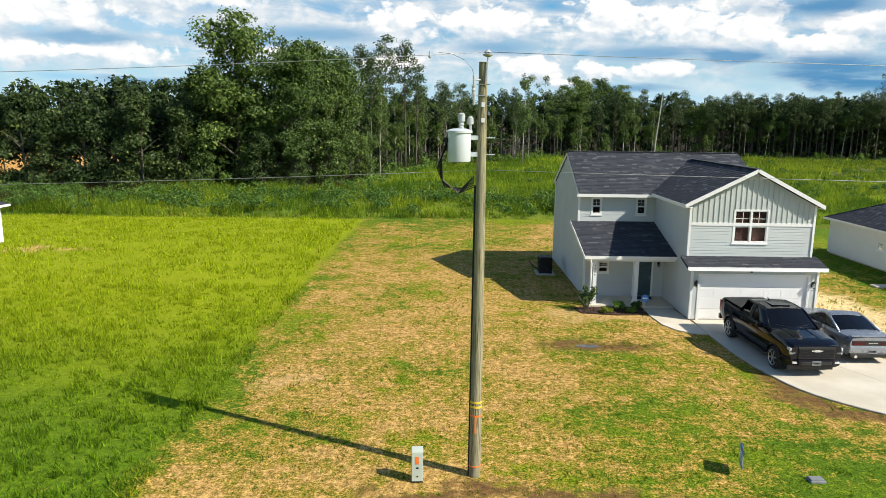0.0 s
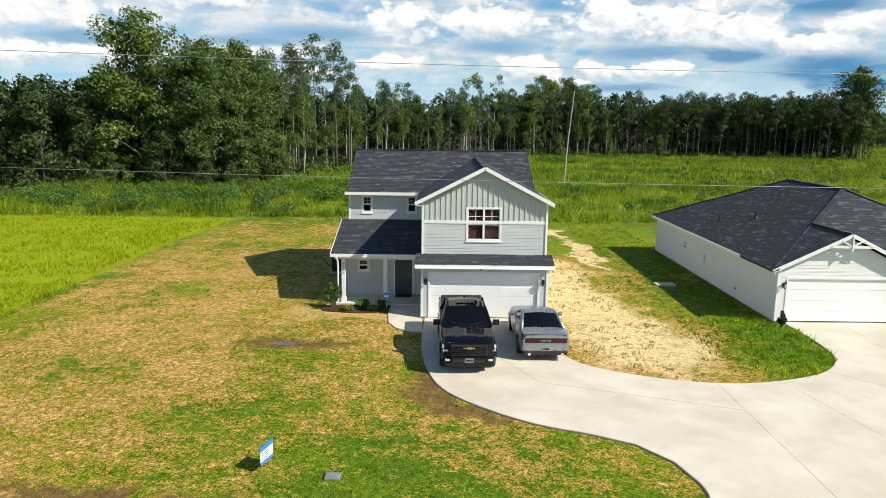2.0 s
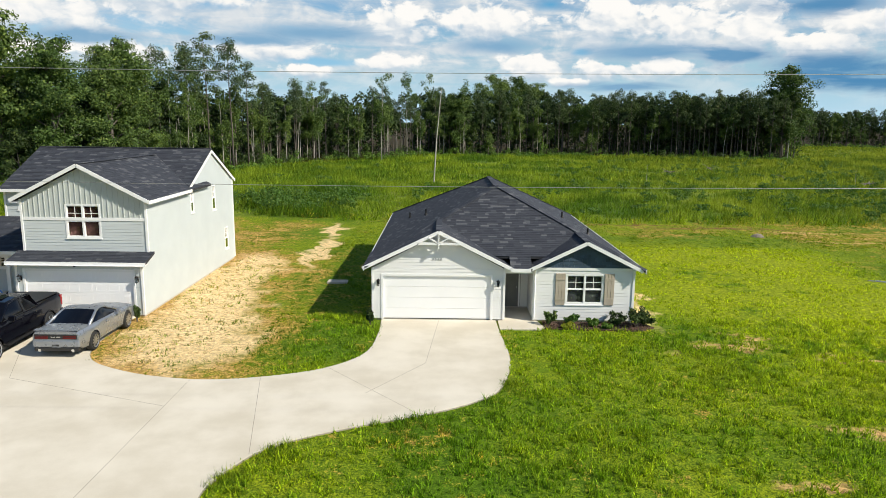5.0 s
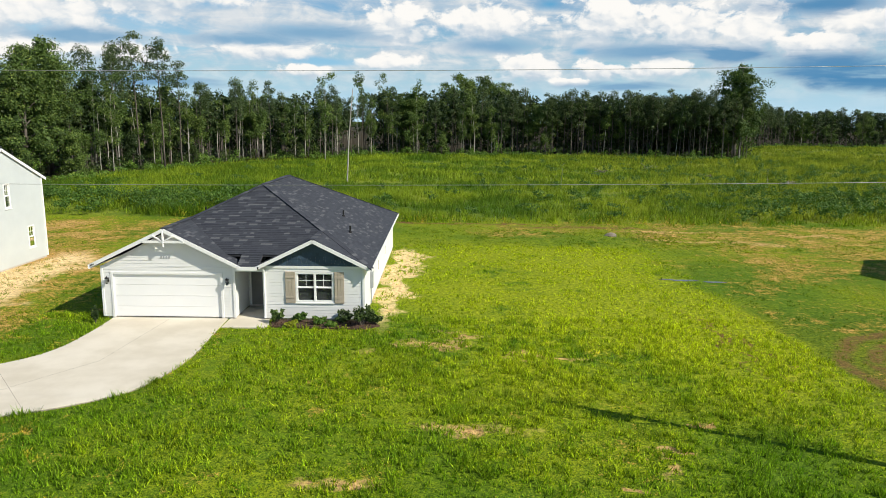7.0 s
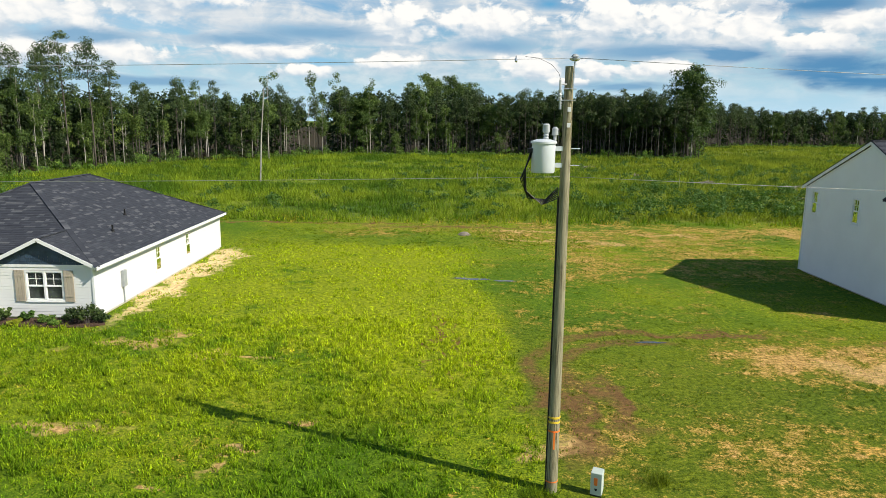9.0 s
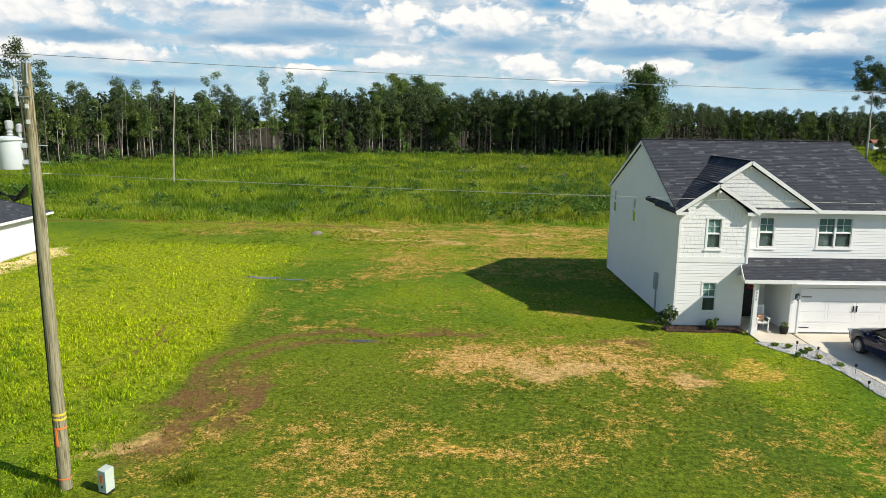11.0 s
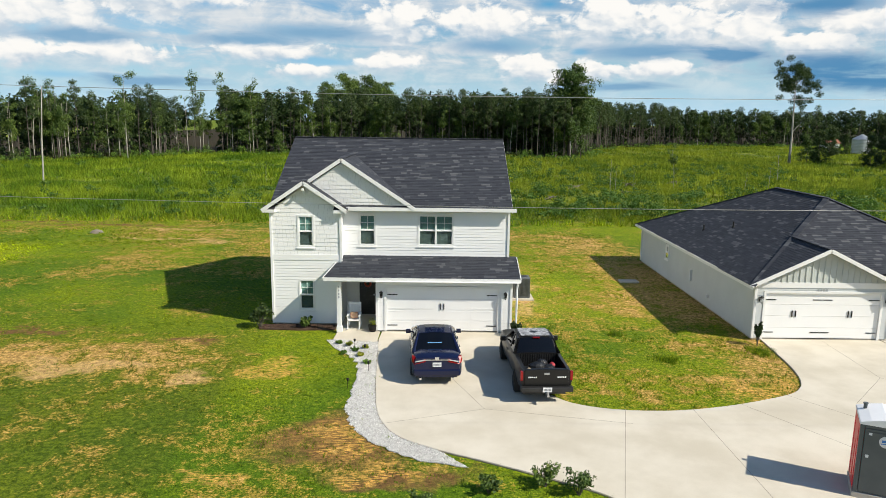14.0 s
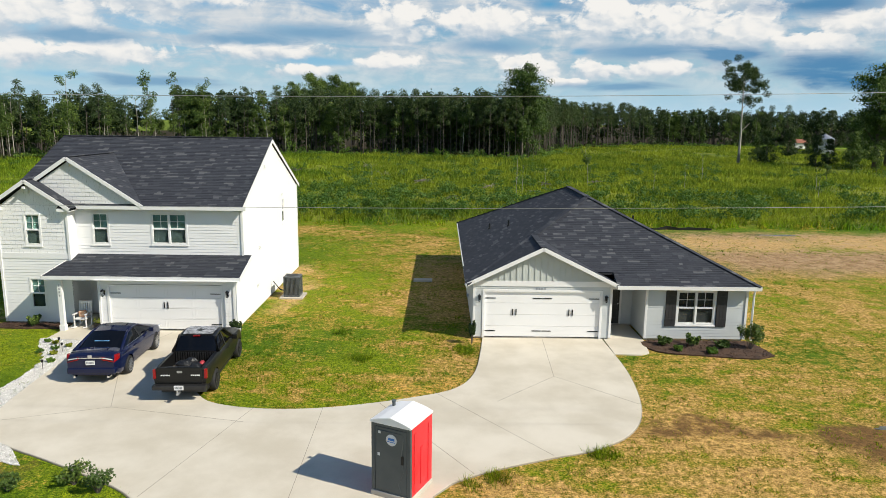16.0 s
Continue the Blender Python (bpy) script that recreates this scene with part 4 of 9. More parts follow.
def house_grey():
    """Two storeys, grey lap siding, a gabled wing over the garage and a porch beside it."""
    h = thing("house", (0, 0, 0), "two-storey grey siding house with white trim and dark shingle roof", "house", "houses along the drive")
    floor_plate(h, 7.3, 16.95, 34.45, 44.15), floor_plate(h, 11.35, 16.95, 30.45, 34.45)
    s = "siding_grey"
    # garage front, wing front
    w = front(11.3, 30.4)
    wall_of(h, siding(w, rect(0, 5.65, 0.1, 2.6), [(0.36, 5.27, 0, 2.14)]), s)
    garage_door(h, w, 0.38, 5.25, 0.06, 2.10, "raised")
    wall_light(h, w, 0.17, 1.75), wall_light(h, w, 5.46, 1.75)
    part("camera_dome", Geo().turned((13.95, 30.36, 2.3), [(0.05, 0.0), (0.05, 0.06)], 10), M["iron"], h, "small dark camera")
    w = front(11.3, 31.2)
    win = (1.98, 3.60, 3.48, 5.05)
    wall_of(h, siding(w, rect(0, 5.65, 2.75, 4.30), [win]), s)
    gable = [(0, 4.43), (5.65, 4.43), (5.65, 5.25), (2.82, 6.72), (0, 5.25)]
    battens(h, w, gable, "batten_grey", "pale board and batten gable", win)
    part("belly_band", bar(Geo(), w, 0, 5.65, 4.29, 4.43, -0.02, 0.035), M["trim"], h)
    window(h, w, *win, units=2, behind="curtain")
    corner_post(h, 11.3, 31.2, 2.85, 5.25), corner_post(h, 16.97, 31.2, 2.85, 5.25), corner_post(h, 11.3, 30.4, 0.1, 2.5), corner_post(h, 16.97, 30.4, 0.1, 2.5)
    # recess with the porch
    w = front(7.25, 36.5)
    upper = ((0.64, 1.22, 4.03, 4.97), (3.02, 3.59, 4.03, 4.97))
    wall_of(h, siding(w, rect(0, 4.05, 3.55, 5.12), upper), s)
    for u in upper:
        window(h, w, *u)
    w = front(7.25, 34.4)
    wall_of(h, siding(w, rect(0, 4.05, 0.12, 3.0), [(0.66, 1.26, 1.30, 1.95), (2.48, 3.52, 0.12, 2.02)]), s)
    window(h, w, 0.66, 1.26, 1.30, 1.95), entry_door(h, w, 2.48, 3.52, 0.14, 2.04, "door_teal", "dark teal front door")
    wall_light(h, w, 3.75, 1.85)
    corner_post(h, 7.25, 36.5, 3.5, 5.12), corner_post(h, 7.25, 34.4, 0.1, 3.0)
    # sides and back
    left = leftside(7.25, 44.2)
    wall_of(h, siding(left, rect(0, 9.8, 0.1, 3.0)), s)
    wall_of(h, siding(left, [(0, 3.0), (8.2, 3.0), (7.7, 3.5), (7.7, 5.2), (3.85, 7.05), (0, 5.2)]), s)
    wl = leftside(11.3, 36.5)
    wall_of(h, siding(wl, rect(0, 5.3, 2.75, 5.2)), s)
    wl = leftside(11.3, 34.4)
    wall_of(h, siding(wl, [(0, 0.1), (4.0, 0.1), (4.0, 2.45), (3.22, 2.7), (3.2, 2.8), (0, 2.8)]), s)
    right = rightside(16.97, 30.4)
    holes = [(9.9, 10.5, 3.6, 5.1), (6.4, 6.9, 3.9, 5.1), (11.9, 12.6, 0.9, 2.3)]
    wall_of(h, siding(right, [(0, 0.1), (13.8, 0.1), (13.8, 3.0), (0.8, 3.0), (0.78, 2.7), (0, 2.45)], holes), s)
    wall_of(h, siding(right, [(0.8, 3.0), (13.8, 3.0), (13.8, 5.2), (10.0, 7.05), (6.1, 5.2), (0.8, 5.2)], holes), s)
    for u in holes:
        window(h, right, *u, behind="dark_room")
    wall_of(h, siding(rear(16.97, 44.2), rect(0, 9.72, 0.1, 5.2)), s)
    corner_post(h, 7.25, 44.2, 0.1, 5.2), corner_post(h, 16.97, 44.2, 0.1, 5.2)
    # porch
    part("porch_slab", Geo().box(7.05, 11.28, 32.45, 34.38, -0.1, 0.12), M["concrete"], h)
    for x in (7.42, 9.45):
        part("porch_post", Geo().box(x - 0.09, x + 0.09, 32.68, 32.86, 0.12, 2.3).box(x - 0.12, x + 0.12, 32.65, 32.89, 0.122, 0.34), M["trim"], h)
    number_bars(h, front(7.42, 32.68), 0, 2.05)
    part("porch_beam", Geo().box(7.0, 11.28, 32.62, 32.85, 2.28, 2.46), M["trim"], h)
    part("porch_ceiling", Geo().box(7.0, 11.28, 32.86, 34.38, 2.42, 2.46), M["trim"], h)
    part("porch_gable", siding(leftside(7.22, 36.5), [(0, 2.5), (3.6, 2.5), (0, 3.55)])[0], M[s], h)
    # roofs
    roof(h, [
        [(7.17, 36.1, 5.18), (17.06, 36.1, 5.18), (17.06, 40.35, 7.22), (7.17, 40.35, 7.22)],
        [(17.06, 44.6, 5.18), (7.17, 44.6, 5.18), (7.17, 40.35, 7.22), (17.06, 40.35, 7.22)],
        [(10.98, 39.5, 5.26), (10.98, 30.92, 5.26), (14.1, 30.92, 6.89), (14.1, 39.5, 6.89)],
        [(17.22, 30.92, 5.26), (17.22, 39.5, 5.26), (14.1, 39.5, 6.89), (14.1, 30.92, 6.89)],
        [(11.0, 30.12, 2.55), (17.25, 30.12, 2.55), (17.25, 31.22, 2.88), (11.0, 31.22, 2.88)],
        [(6.85, 32.45, 2.56), (11.28, 32.45, 2.56), (11.28, 36.52, 3.70), (6.85, 36.52, 3.70)],
    ], [((7.17, 40.35, 7.22), (17.06, 40.35, 7.22)), ((14.1, 30.93, 6.89), (14.1, 39.5, 6.89))])
    boards(h, "fascia", [((7.05, 36.08, 5.10), (11.2, 36.08, 5.10)), ((10.95, 30.91, 5.20), (14.1, 30.91, 6.82)), ((14.1, 30.91, 6.82), (17.25, 30.91, 5.20)), ((10.96, 30.91, 5.18), (10.96, 36.4, 5.18)),
                         ((17.26, 30.91, 5.18), (17.26, 36.4, 5.18)), ((7.16, 36.1, 5.04), (7.16, 40.35, 7.07)), ((7.16, 40.35, 7.07), (7.16, 44.6, 5.04)), ((17.07, 36.1, 5.04), (17.07, 40.35, 7.07)), ((17.07, 40.35, 7.07), (17.07, 44.6, 5.04)),
                         ((10.98, 30.10, 2.49), (17.27, 30.10, 2.49)), ((6.83, 32.43, 2.49), (11.28, 32.43, 2.49)), ((6.83, 32.43, 2.49), (6.83, 36.5, 3.62))])
    part("soffit", Geo().box(11.0, 17.22, 30.0, 30.45, 2.42, 2.44).box(11.0, 11.3, 30.9, 36.4, 5.12, 5.14).box(7.12, 11.0, 36.12, 36.5, 5.05, 5.07), M["trim"], h)
    downspout(h, 7.2, 32.5, 0.1, 2.45, -0.3, -0.2)
    return settle(h, (12.1, 37.3, 0))


def hip_roof(h, x0, x1, y0, y1, z, rise, extra, caps, eaves=None):
    """eaves: the stretches of the front where the main roof comes down to its eave, where gables stand before the rest."""
    half = (x1 - x0) / 2
    cx, top = (x0 + x1) / 2, z + rise
    a, b = (cx, y0 + half, top), (cx, y1 - half, top)
    planes = [[(x0, y0, z), (x1, y0, z), a], [(x1, y1, z), (x0, y1, z), b], [(x0, y1, z), (x0, y0, z), a, b], [(x1, y0, z), (x1, y1, z), b, a]]
    if eaves:
        s = 0.85
        zz = z + rise * s / half
        planes[0] = [(x0 + s, y0 + s, zz), (x1 - s, y0 + s, zz), a]
        for xa, xb in eaves:
            planes.append([(xa, y0, z), (xb, y0, z), (xb - s if xb == x1 else xb, y0 + s, zz), (xa, y0 + s, zz)])
    return roof(h, planes + extra, [(a, b), ((x0, y1, z), b), ((x1, y1, z), b), ((x1, y0, z), a), ((x0, y0, z), a)] + caps)


def vents(h, places):
    for x, y, z in places:
        part("vent_pipe", Geo().tube([(x, y, z - 0.2), (x, y, z + 0.32)], 0.045, 10).turned((x, y, z - 0.03), [(0.13, 0), (0.06, 0.1)], 10), M["iron"], h)


def house_white():
    """One storey, white lap siding, two front gables, tan shutters."""
    h = thing("house", (0, 0, 0), "single-storey white siding house with navy gable and tan shutters", "house", "houses along the drive")
    floor_plate(h, 27.45, 33.3, 30.4, 48.1), floor_plate(h, 33.3, 39.2, 32.6, 48.1), floor_plate(h, 34.75, 39.2, 30.4, 32.6)
    s = "siding_white"
    w = front(27.4, 30.35)
    gable = [(0, 2.45), (5.95, 2.45), (2.97, 4.0)]
    wall_of(h, siding(w, rect(0, 5.95, 0.1, 2.45), [(0.46, 5.36, 0, 2.14)]), s)
    wall_of(h, siding(w, gable), s)
    garage_door(h, w, 0.48, 5.34, 0.06, 2.08, "flush")
    wall_light(h, w, 0.26, 1.78), wall_light(h, w, 5.66, 1.78)
    number_bars(h, w, 2.72, 2.86, down=False)
    right_room = front(34.7, 30.35)
    win = (1.42, 3.16, 0.84, 2.26)
    wall_of(h, siding(right_room, rect(0, 4.5, 0.1, 2.45), [win]), s)
    window(h, right_room, *win, units=2, behind="dark_room")
    for u in (0.96, 3.18):
        sh = part("shutter", bar(Geo(), right_room, u, u + 0.44, 0.82, 2.28, 0.02, 0.05), M["shutter_tan"], h, "tan board shutter")
        g = Geo()
        for k in (0, 1, 2):
            bar(g, right_room, u + 0.015 + k * 0.142, u + 0.135 + k * 0.142, 0.83, 2.27, 0.05, 0.062)
        for z in (1.05, 1.98):
            bar(g, right_room, u + 0.01, u + 0.43, z, z + 0.09, 0.062, 0.078)
        part("slat", g, M["shutter_tan"], sh)
    tri = [(-0.15, 2.52), (4.65, 2.52), (2.25, 3.68)]
    part("gable_panel", siding(Wall((34.7, 30.33), (1, 0), (0, -1)), tri, step=0.16, shakes=True)[0], M["navy"], h, "dark navy shake gable")
    part("gable_band", bar(Geo(), right_room, -0.1, 4.6, 2.42, 2.54, 0.0, 0.04), M["trim"], h)
    # entry between the garage and the room
    w = front(33.35, 32.6)
    wall_of(h, siding(w, rect(0, 1.35, 0.1, 2.5), [(0.05, 1.0, 0.1, 2.14)]), s)
    entry_door(h, w, 0.06, 0.98, 0.1, 2.12, "door_grey", "grey front door")
    wall_of(h, siding(rightside(33.35, 30.35), rect(0, 2.25, 0.1, 2.5)), s), wall_of(h, siding(leftside(34.7, 32.6), rect(0, 2.25, 0.1, 2.5)), s)
    part("entry_beam", Geo().box(33.3, 34.75, 30.28, 30.42, 2.26, 2.5), M["trim"], h), part("entry_ceiling", Geo().box(33.3, 34.75, 30.42, 32.6, 2.46, 2.5), M["trim"], h)
    holes = [(5.4, 6.0, 1.2, 1.75)]
    left = leftside(27.4, 48.15)
    wall_of(h, siding(left, rect(0, 17.8, 0.1, 2.45), holes), s)
    window(h, left, *holes[0], behind="dark_room")
    right = rightside(39.2, 30.35)
    holes = [(6.8, 7.6, 0.7, 2.15), (11.3, 12.1, 0.7, 2.15)]
    wall_of(h, siding(right, rect(0, 17.8, 0.1, 2.45), holes), s)
    for u in holes:
        window(h, right, *u, behind="dark_room")
    wall_of(h, siding(rear(39.2, 48.15), rect(0, 11.8, 0.1, 2.45)), s)
    for x, y in ((27.4, 30.35), (33.35, 30.35), (34.7, 30.35), (39.2, 30.35), (27.4, 48.15), (39.2, 48.15)):
        corner_post(h, x, y, 0.1, 2.45)
    meter = part("meter_box", bar(Geo(), right, 2.6, 2.95, 0.9, 1.7, 0.02, 0.16), M["meter_grey"], h, "grey electric meter box")
    part("conduit", bar(Geo(), right, 2.74, 2.80, 0.1, 0.9, 0.03, 0.08), M["meter_grey"], meter)
    part("hose_bib", bar(Geo(), left, 9.0, 9.14, 1.0, 1.5, 0.02, 0.10), M["grey_paint"], h)
    part("vent_hood", bar(Geo(), left, 13.4, 13.55, 0.5, 0.65, 0.02, 0.12), M["grey_paint"], h)
    hip_roof(h, 27.05, 39.6, 30.0, 48.5, 2.52, 3.12,
             [[(27.0, 33.6, 2.53), (27.0, 30.05, 2.53), (30.37, 30.05, 4.20), (30.37, 33.6, 4.20)], [(33.7, 30.05, 2.53), (33.7, 33.6, 2.53), (30.37, 33.6, 4.20), (30.37, 30.05, 4.20)],
              [(34.45, 32.8, 2.53), (34.45, 30.05, 2.53), (36.97, 30.05, 3.78), (36.97, 32.8, 3.78)], [(39.5, 30.05, 2.53), (39.5, 32.8, 2.53), (36.97, 32.8, 3.78), (36.97, 30.05, 3.78)]],
             [((30.37, 30.06, 4.20), (30.37, 33.5, 4.20)), ((36.97, 30.06, 3.78), (36.97, 32.6, 3.78))], ((33.6, 34.55),))
    boards(h, "fascia", [((26.97, 30.03, 2.46), (30.37, 30.03, 4.13)), ((30.37, 30.03, 4.13), (33.72, 30.03, 2.46)), ((34.43, 30.03, 2.46), (36.97, 30.03, 3.71)), ((36.97, 30.03, 3.71), (39.52, 30.03, 2.46)),
                         ((33.6, 29.97, 2.46), (34.5, 29.97, 2.46)), ((27.03, 29.9, 2.46), (27.03, 48.5, 2.46)), ((39.62, 29.9, 2.46), (39.62, 48.5, 2.46)), ((27.0, 48.52, 2.46), (39.6, 48.52, 2.46))])
    # truss in the garage gable
    g = Geo()
    g.beam((29.45, 30.02, 3.62), (31.29, 30.02, 3.62), 0.05, 0.11).beam((30.37, 30.02, 3.4), (30.37, 30.02, 4.1), 0.05, 0.13, up=(0, 1, 0))
    for sx in (-1, 1):
        g.beam((30.37 + sx * 0.06, 30.02, 3.66), (30.37 + sx * 0.46, 30.02, 3.9), 0.05, 0.09, up=(0, 1, 0)).beam((30.37 + sx * 0.9, 30.02, 3.64), (30.37 + sx * 0.52, 30.02, 3.86), 0.05, 0.08, up=(0, 1, 0))
    part("gable_truss", g, M["trim"], h, "white ornamental timber truss")
    vents(h, ((28.6, 40.5, 3.3), (29.6, 38.0, 3.85), (37.2, 38.2, 3.75), (38.0, 35.0, 3.35)))
    downspout(h, 34.72, 30.3, 0.1, 2.45, 0.0, -0.3)
    return settle(h, (33.3, 39.2, 0))


def house_pale():
    """Two storeys, pale lap siding, stacked front gables and a roof over garage and porch."""
    h = thing("house", (0, 0, 0), "two-storey off-white siding house with stacked gables and porch", "house", "houses along the drive")
    floor_plate(h, 77.85, 88.5, 32.05, 42.9), floor_plate(h, 77.85, 80.9, 30.55, 32.05), floor_plate(h, 82.65, 88.5, 29.55, 32.05)
    s = "siding_pale"
    w = front(77.8, 30.5)
    low, high = (1.17, 1.93, 0.70, 2.17), (1.17, 1.93, 3.62, 5.10)
    wall_of(h, siding(w, rect(0, 3.12, 0.1, 3.05), [low]), s)
    part("belly_band", bar(Geo(), w, 0, 3.12, 3.04, 3.30, 0.0, 0.03), M["siding_pale"], h)
    wall_of(h, siding(w, [(0, 3.3), (3.12, 3.3), (3.12, 5.3), (1.52, 6.42), (0, 5.3)], [high], step=0.19, shakes=True), s, "shake_wall", "off-white shake siding")
    for u in (low, high):
        window(h, w, *u, behind="blind", cover=0.5, screen=True)
    w = front(80.92, 31.2)
    ups = ((0.71, 1.53, 3.58, 5.10), (3.42, 5.10, 3.60, 5.10))
    wall_of(h, siding(w, rect(0, 7.63, 2.9, 5.35), ups), s)
    window(h, w, *ups[0], behind="blind", cover=0.5, screen=True), window(h, w, *ups[1], units=2, behind="blind", cover=0.5, screen=True)
    part("big_gable", siding(front(77.8, 31.0), [(0.2, 5.45), (6.1, 5.45), (3.12, 7.4)], step=0.19, shakes=True)[0], M["siding_white"], h, "white shake gable")
    # garage
    w = front(82.62, 29.5)
    wall_of(h, siding(w, rect(0, 5.95, 0.1, 2.6), [(0.41, 5.36, 0, 2.1)]), s)
    garage_door(h, w, 0.43, 5.34, 0.06, 2.03, "carriage")
    wall_light(h, w, 0.2, 1.75), wall_light(h, w, 5.66, 1.75)
    # porch alcove
    wd = front(80.92, 32.05)
    wall_of(h, siding(wd, rect(0, 1.7, 0.1, 2.6), [(0.55, 1.5, 0.1, 2.14)]), s)
    entry_door(h, wd, 0.55, 1.5, 0.1, 2.14, "door_black", "black front door with a wreath")
    g = Geo()
    for i in range(14):
        a = i * 0.449
        g.turned((81.95 + 0.13 * math.cos(a), 32.06, 1.62 + 0.13 * math.sin(a)), [(0.045, -0.03), (0.06, 0.0), (0.03, 0.04)], 6, axis=(0, -1, 0))
    part("wreath", g, M["red_leaf"], h, "small red wreath")
    wall_of(h, siding(leftside(82.62, 32.05), rect(0, 2.55, 0.1, 2.6)), s), wall_of(h, siding(rightside(80.92, 30.5), rect(0, 1.55, 0.1, 2.9)), s), wall_of(h, siding(rightside(80.92, 30.5), rect(0, 0.72, 2.9, 5.3)), s)
    part("porch_post", Geo().box(80.88, 81.06, 29.3, 29.48, 0.05, 2.35).box(80.85, 81.09, 29.27, 29.51, 0.052, 0.3), M["trim"], h)
    number_bars(h, front(80.97, 29.3), 0, 2.1)
    part("porch_beam", Geo().box(80.6, 82.62, 29.3, 29.5, 2.33, 2.5), M["trim"], h), part("porch_ceiling", Geo().box(80.6, 82.62, 29.5, 32.05, 2.46, 2.5), M["trim"], h)
    left = leftside(77.75, 43.0)
    holes = [(0.7, 1.35, 3.75, 5.2), (4.95, 5.6, 3.75, 5.2)]
    wall_of(h, siding(left, rect(0, 12.5, 0.1, 3.0), holes), s)
    wall_of(h, siding(left, [(0, 3.0), (12.5, 3.0), (12.5, 5.3), (11.8, 5.4), (6.05, 8.1), (0, 5.4)], holes), s)
    for u in holes:
        window(h, left, *u, behind="dark_room")
    right = rightside(88.55, 29.5)
    holes = [(9.4, 10.0, 3.5, 4.95)]
    wall_of(h, siding(right, rect(0, 13.5, 0.1, 2.6), holes), s)
    wall_of(h, siding(right, [(1.7, 2.6), (13.5, 2.6), (13.5, 5.4), (7.45, 8.1), (1.7, 5.4)], holes), s)
    window(h, right, *holes[0], behind="dark_room")
    wall_of(h, siding(rear(88.55, 43.0), rect(0, 10.8, 0.1, 5.4)), s)
    for x, y, a, b in ((77.8, 30.5, 0.1, 5.3), (80.92, 30.5, 3.0, 5.3), (88.52, 31.2, 2.9, 5.35), (82.62, 29.5, 0.1, 2.5), (88.55, 29.5, 0.1, 2.5), (77.75, 43.0, 0.1, 5.4), (88.55, 43.0, 0.1, 5.4)):
        corner_post(h, x, y, a, b)
    meter = part("meter_box", bar(Geo(), left, 9.9, 10.2, 1.2, 2.0, 0.02, 0.16), M["meter_grey"], h, "grey electric meter box")
    part("conduit", bar(Geo(), left, 10.02, 10.09, 0.1, 1.2, 0.02, 0.08), M["meter_grey"], meter)
    roof(h, [
        [(77.66, 30.85, 5.42), (88.64, 30.85, 5.42), (88.64, 36.95, 8.36), (77.66, 36.95, 8.36)],
        [(88.64, 43.45, 5.42), (77.66, 43.45, 5.42), (77.66, 36.95, 8.36), (88.64, 36.95, 8.36)],
        [(77.5, 33.4, 5.36), (77.5, 30.2, 5.36), (79.33, 30.2, 6.62), (79.33, 33.4, 6.62)], [(81.2, 30.2, 5.36), (81.2, 33.4, 5.36), (79.33, 33.4, 6.62), (79.33, 30.2, 6.62)],
        [(77.6, 35.3, 5.42), (77.6, 30.83, 5.42), (80.92, 30.83, 7.60), (80.92, 35.3, 7.60)], [(84.2, 30.83, 5.42), (84.2, 35.3, 5.42), (80.92, 35.3, 7.60), (80.92, 30.83, 7.60)],
        [(80.35, 29.17, 2.55), (88.9, 29.17, 2.55), (88.9, 31.22, 3.16), (80.95, 31.22, 3.16)],
    ], [((77.66, 36.95, 8.36), (88.64, 36.95, 8.36)), ((80.92, 30.84, 7.60), (80.92, 35.3, 7.60)), ((79.33, 30.21, 6.62), (79.33, 31.1, 6.62))])
    boards(h, "fascia", [((77.48, 30.18, 5.30), (79.33, 30.18, 6.55)), ((79.33, 30.18, 6.55), (81.22, 30.18, 5.30)), ((78.4, 30.81, 5.85), (80.92, 30.81, 7.53)), ((80.92, 30.81, 7.53), (84.22, 30.81, 5.36)),
                         ((81.15, 30.83, 5.35), (88.82, 30.83, 5.35)), ((80.33, 29.15, 2.48), (88.92, 29.15, 2.48)), ((88.92, 29.15, 2.48), (88.92, 31.2, 3.09)), ((77.65, 30.85, 5.27), (77.65, 36.95, 8.21)), ((77.65, 36.95, 8.21), (77.65, 43.45, 5.27)),
                         ((88.65, 30.85, 5.27), (88.65, 36.95, 8.21)), ((88.65, 36.95, 8.21), (88.65, 43.45, 5.27)), ((80.3, 29.15, 2.48), (80.9, 31.2, 3.09))])
    part("eave_return", Geo().box(77.5, 78.05, 30.2, 30.5, 5.22, 5.36), M["trim"], h), part("eave_return", Geo().box(80.65, 81.2, 30.2, 31.15, 5.22, 5.36), M["trim"], h)
    part("eave_return_cap", Geo().slab([(77.5, 30.2, 5.37), (78.05, 30.2, 5.37), (78.05, 30.5, 5.52), (77.5, 30.5, 5.52)], (0, 0, -0.01)).slab([(80.65, 30.2, 5.37), (81.2, 30.2, 5.37), (81.2, 30.5, 5.52), (80.65, 30.5, 5.52)], (0, 0, -0.01)), M["felt"], h)
    g = Geo()
    for x, z in ((79.33, 6.32), (80.92, 7.32), (79.55, 6.42), (82.25, 6.42)):
        y = 30.1 if z < 6.4 else 30.9
        g.box(x - 0.05, x + 0.05, y, y + 0.3, z - 0.1, z).box(x - 0.05, x + 0.05, y + 0.22, y + 0.34, z - 0.3, z)
    part("gable_bracket", g, M["trim"], h, "white gable brackets")
    part("soffit", Geo().box(82.6, 88.88, 29.06, 29.5, 2.4, 2.42), M["trim"], h)
    downspout(h, 88.75, 29.15, 0.05, 2.4, 0.1, -0.1)
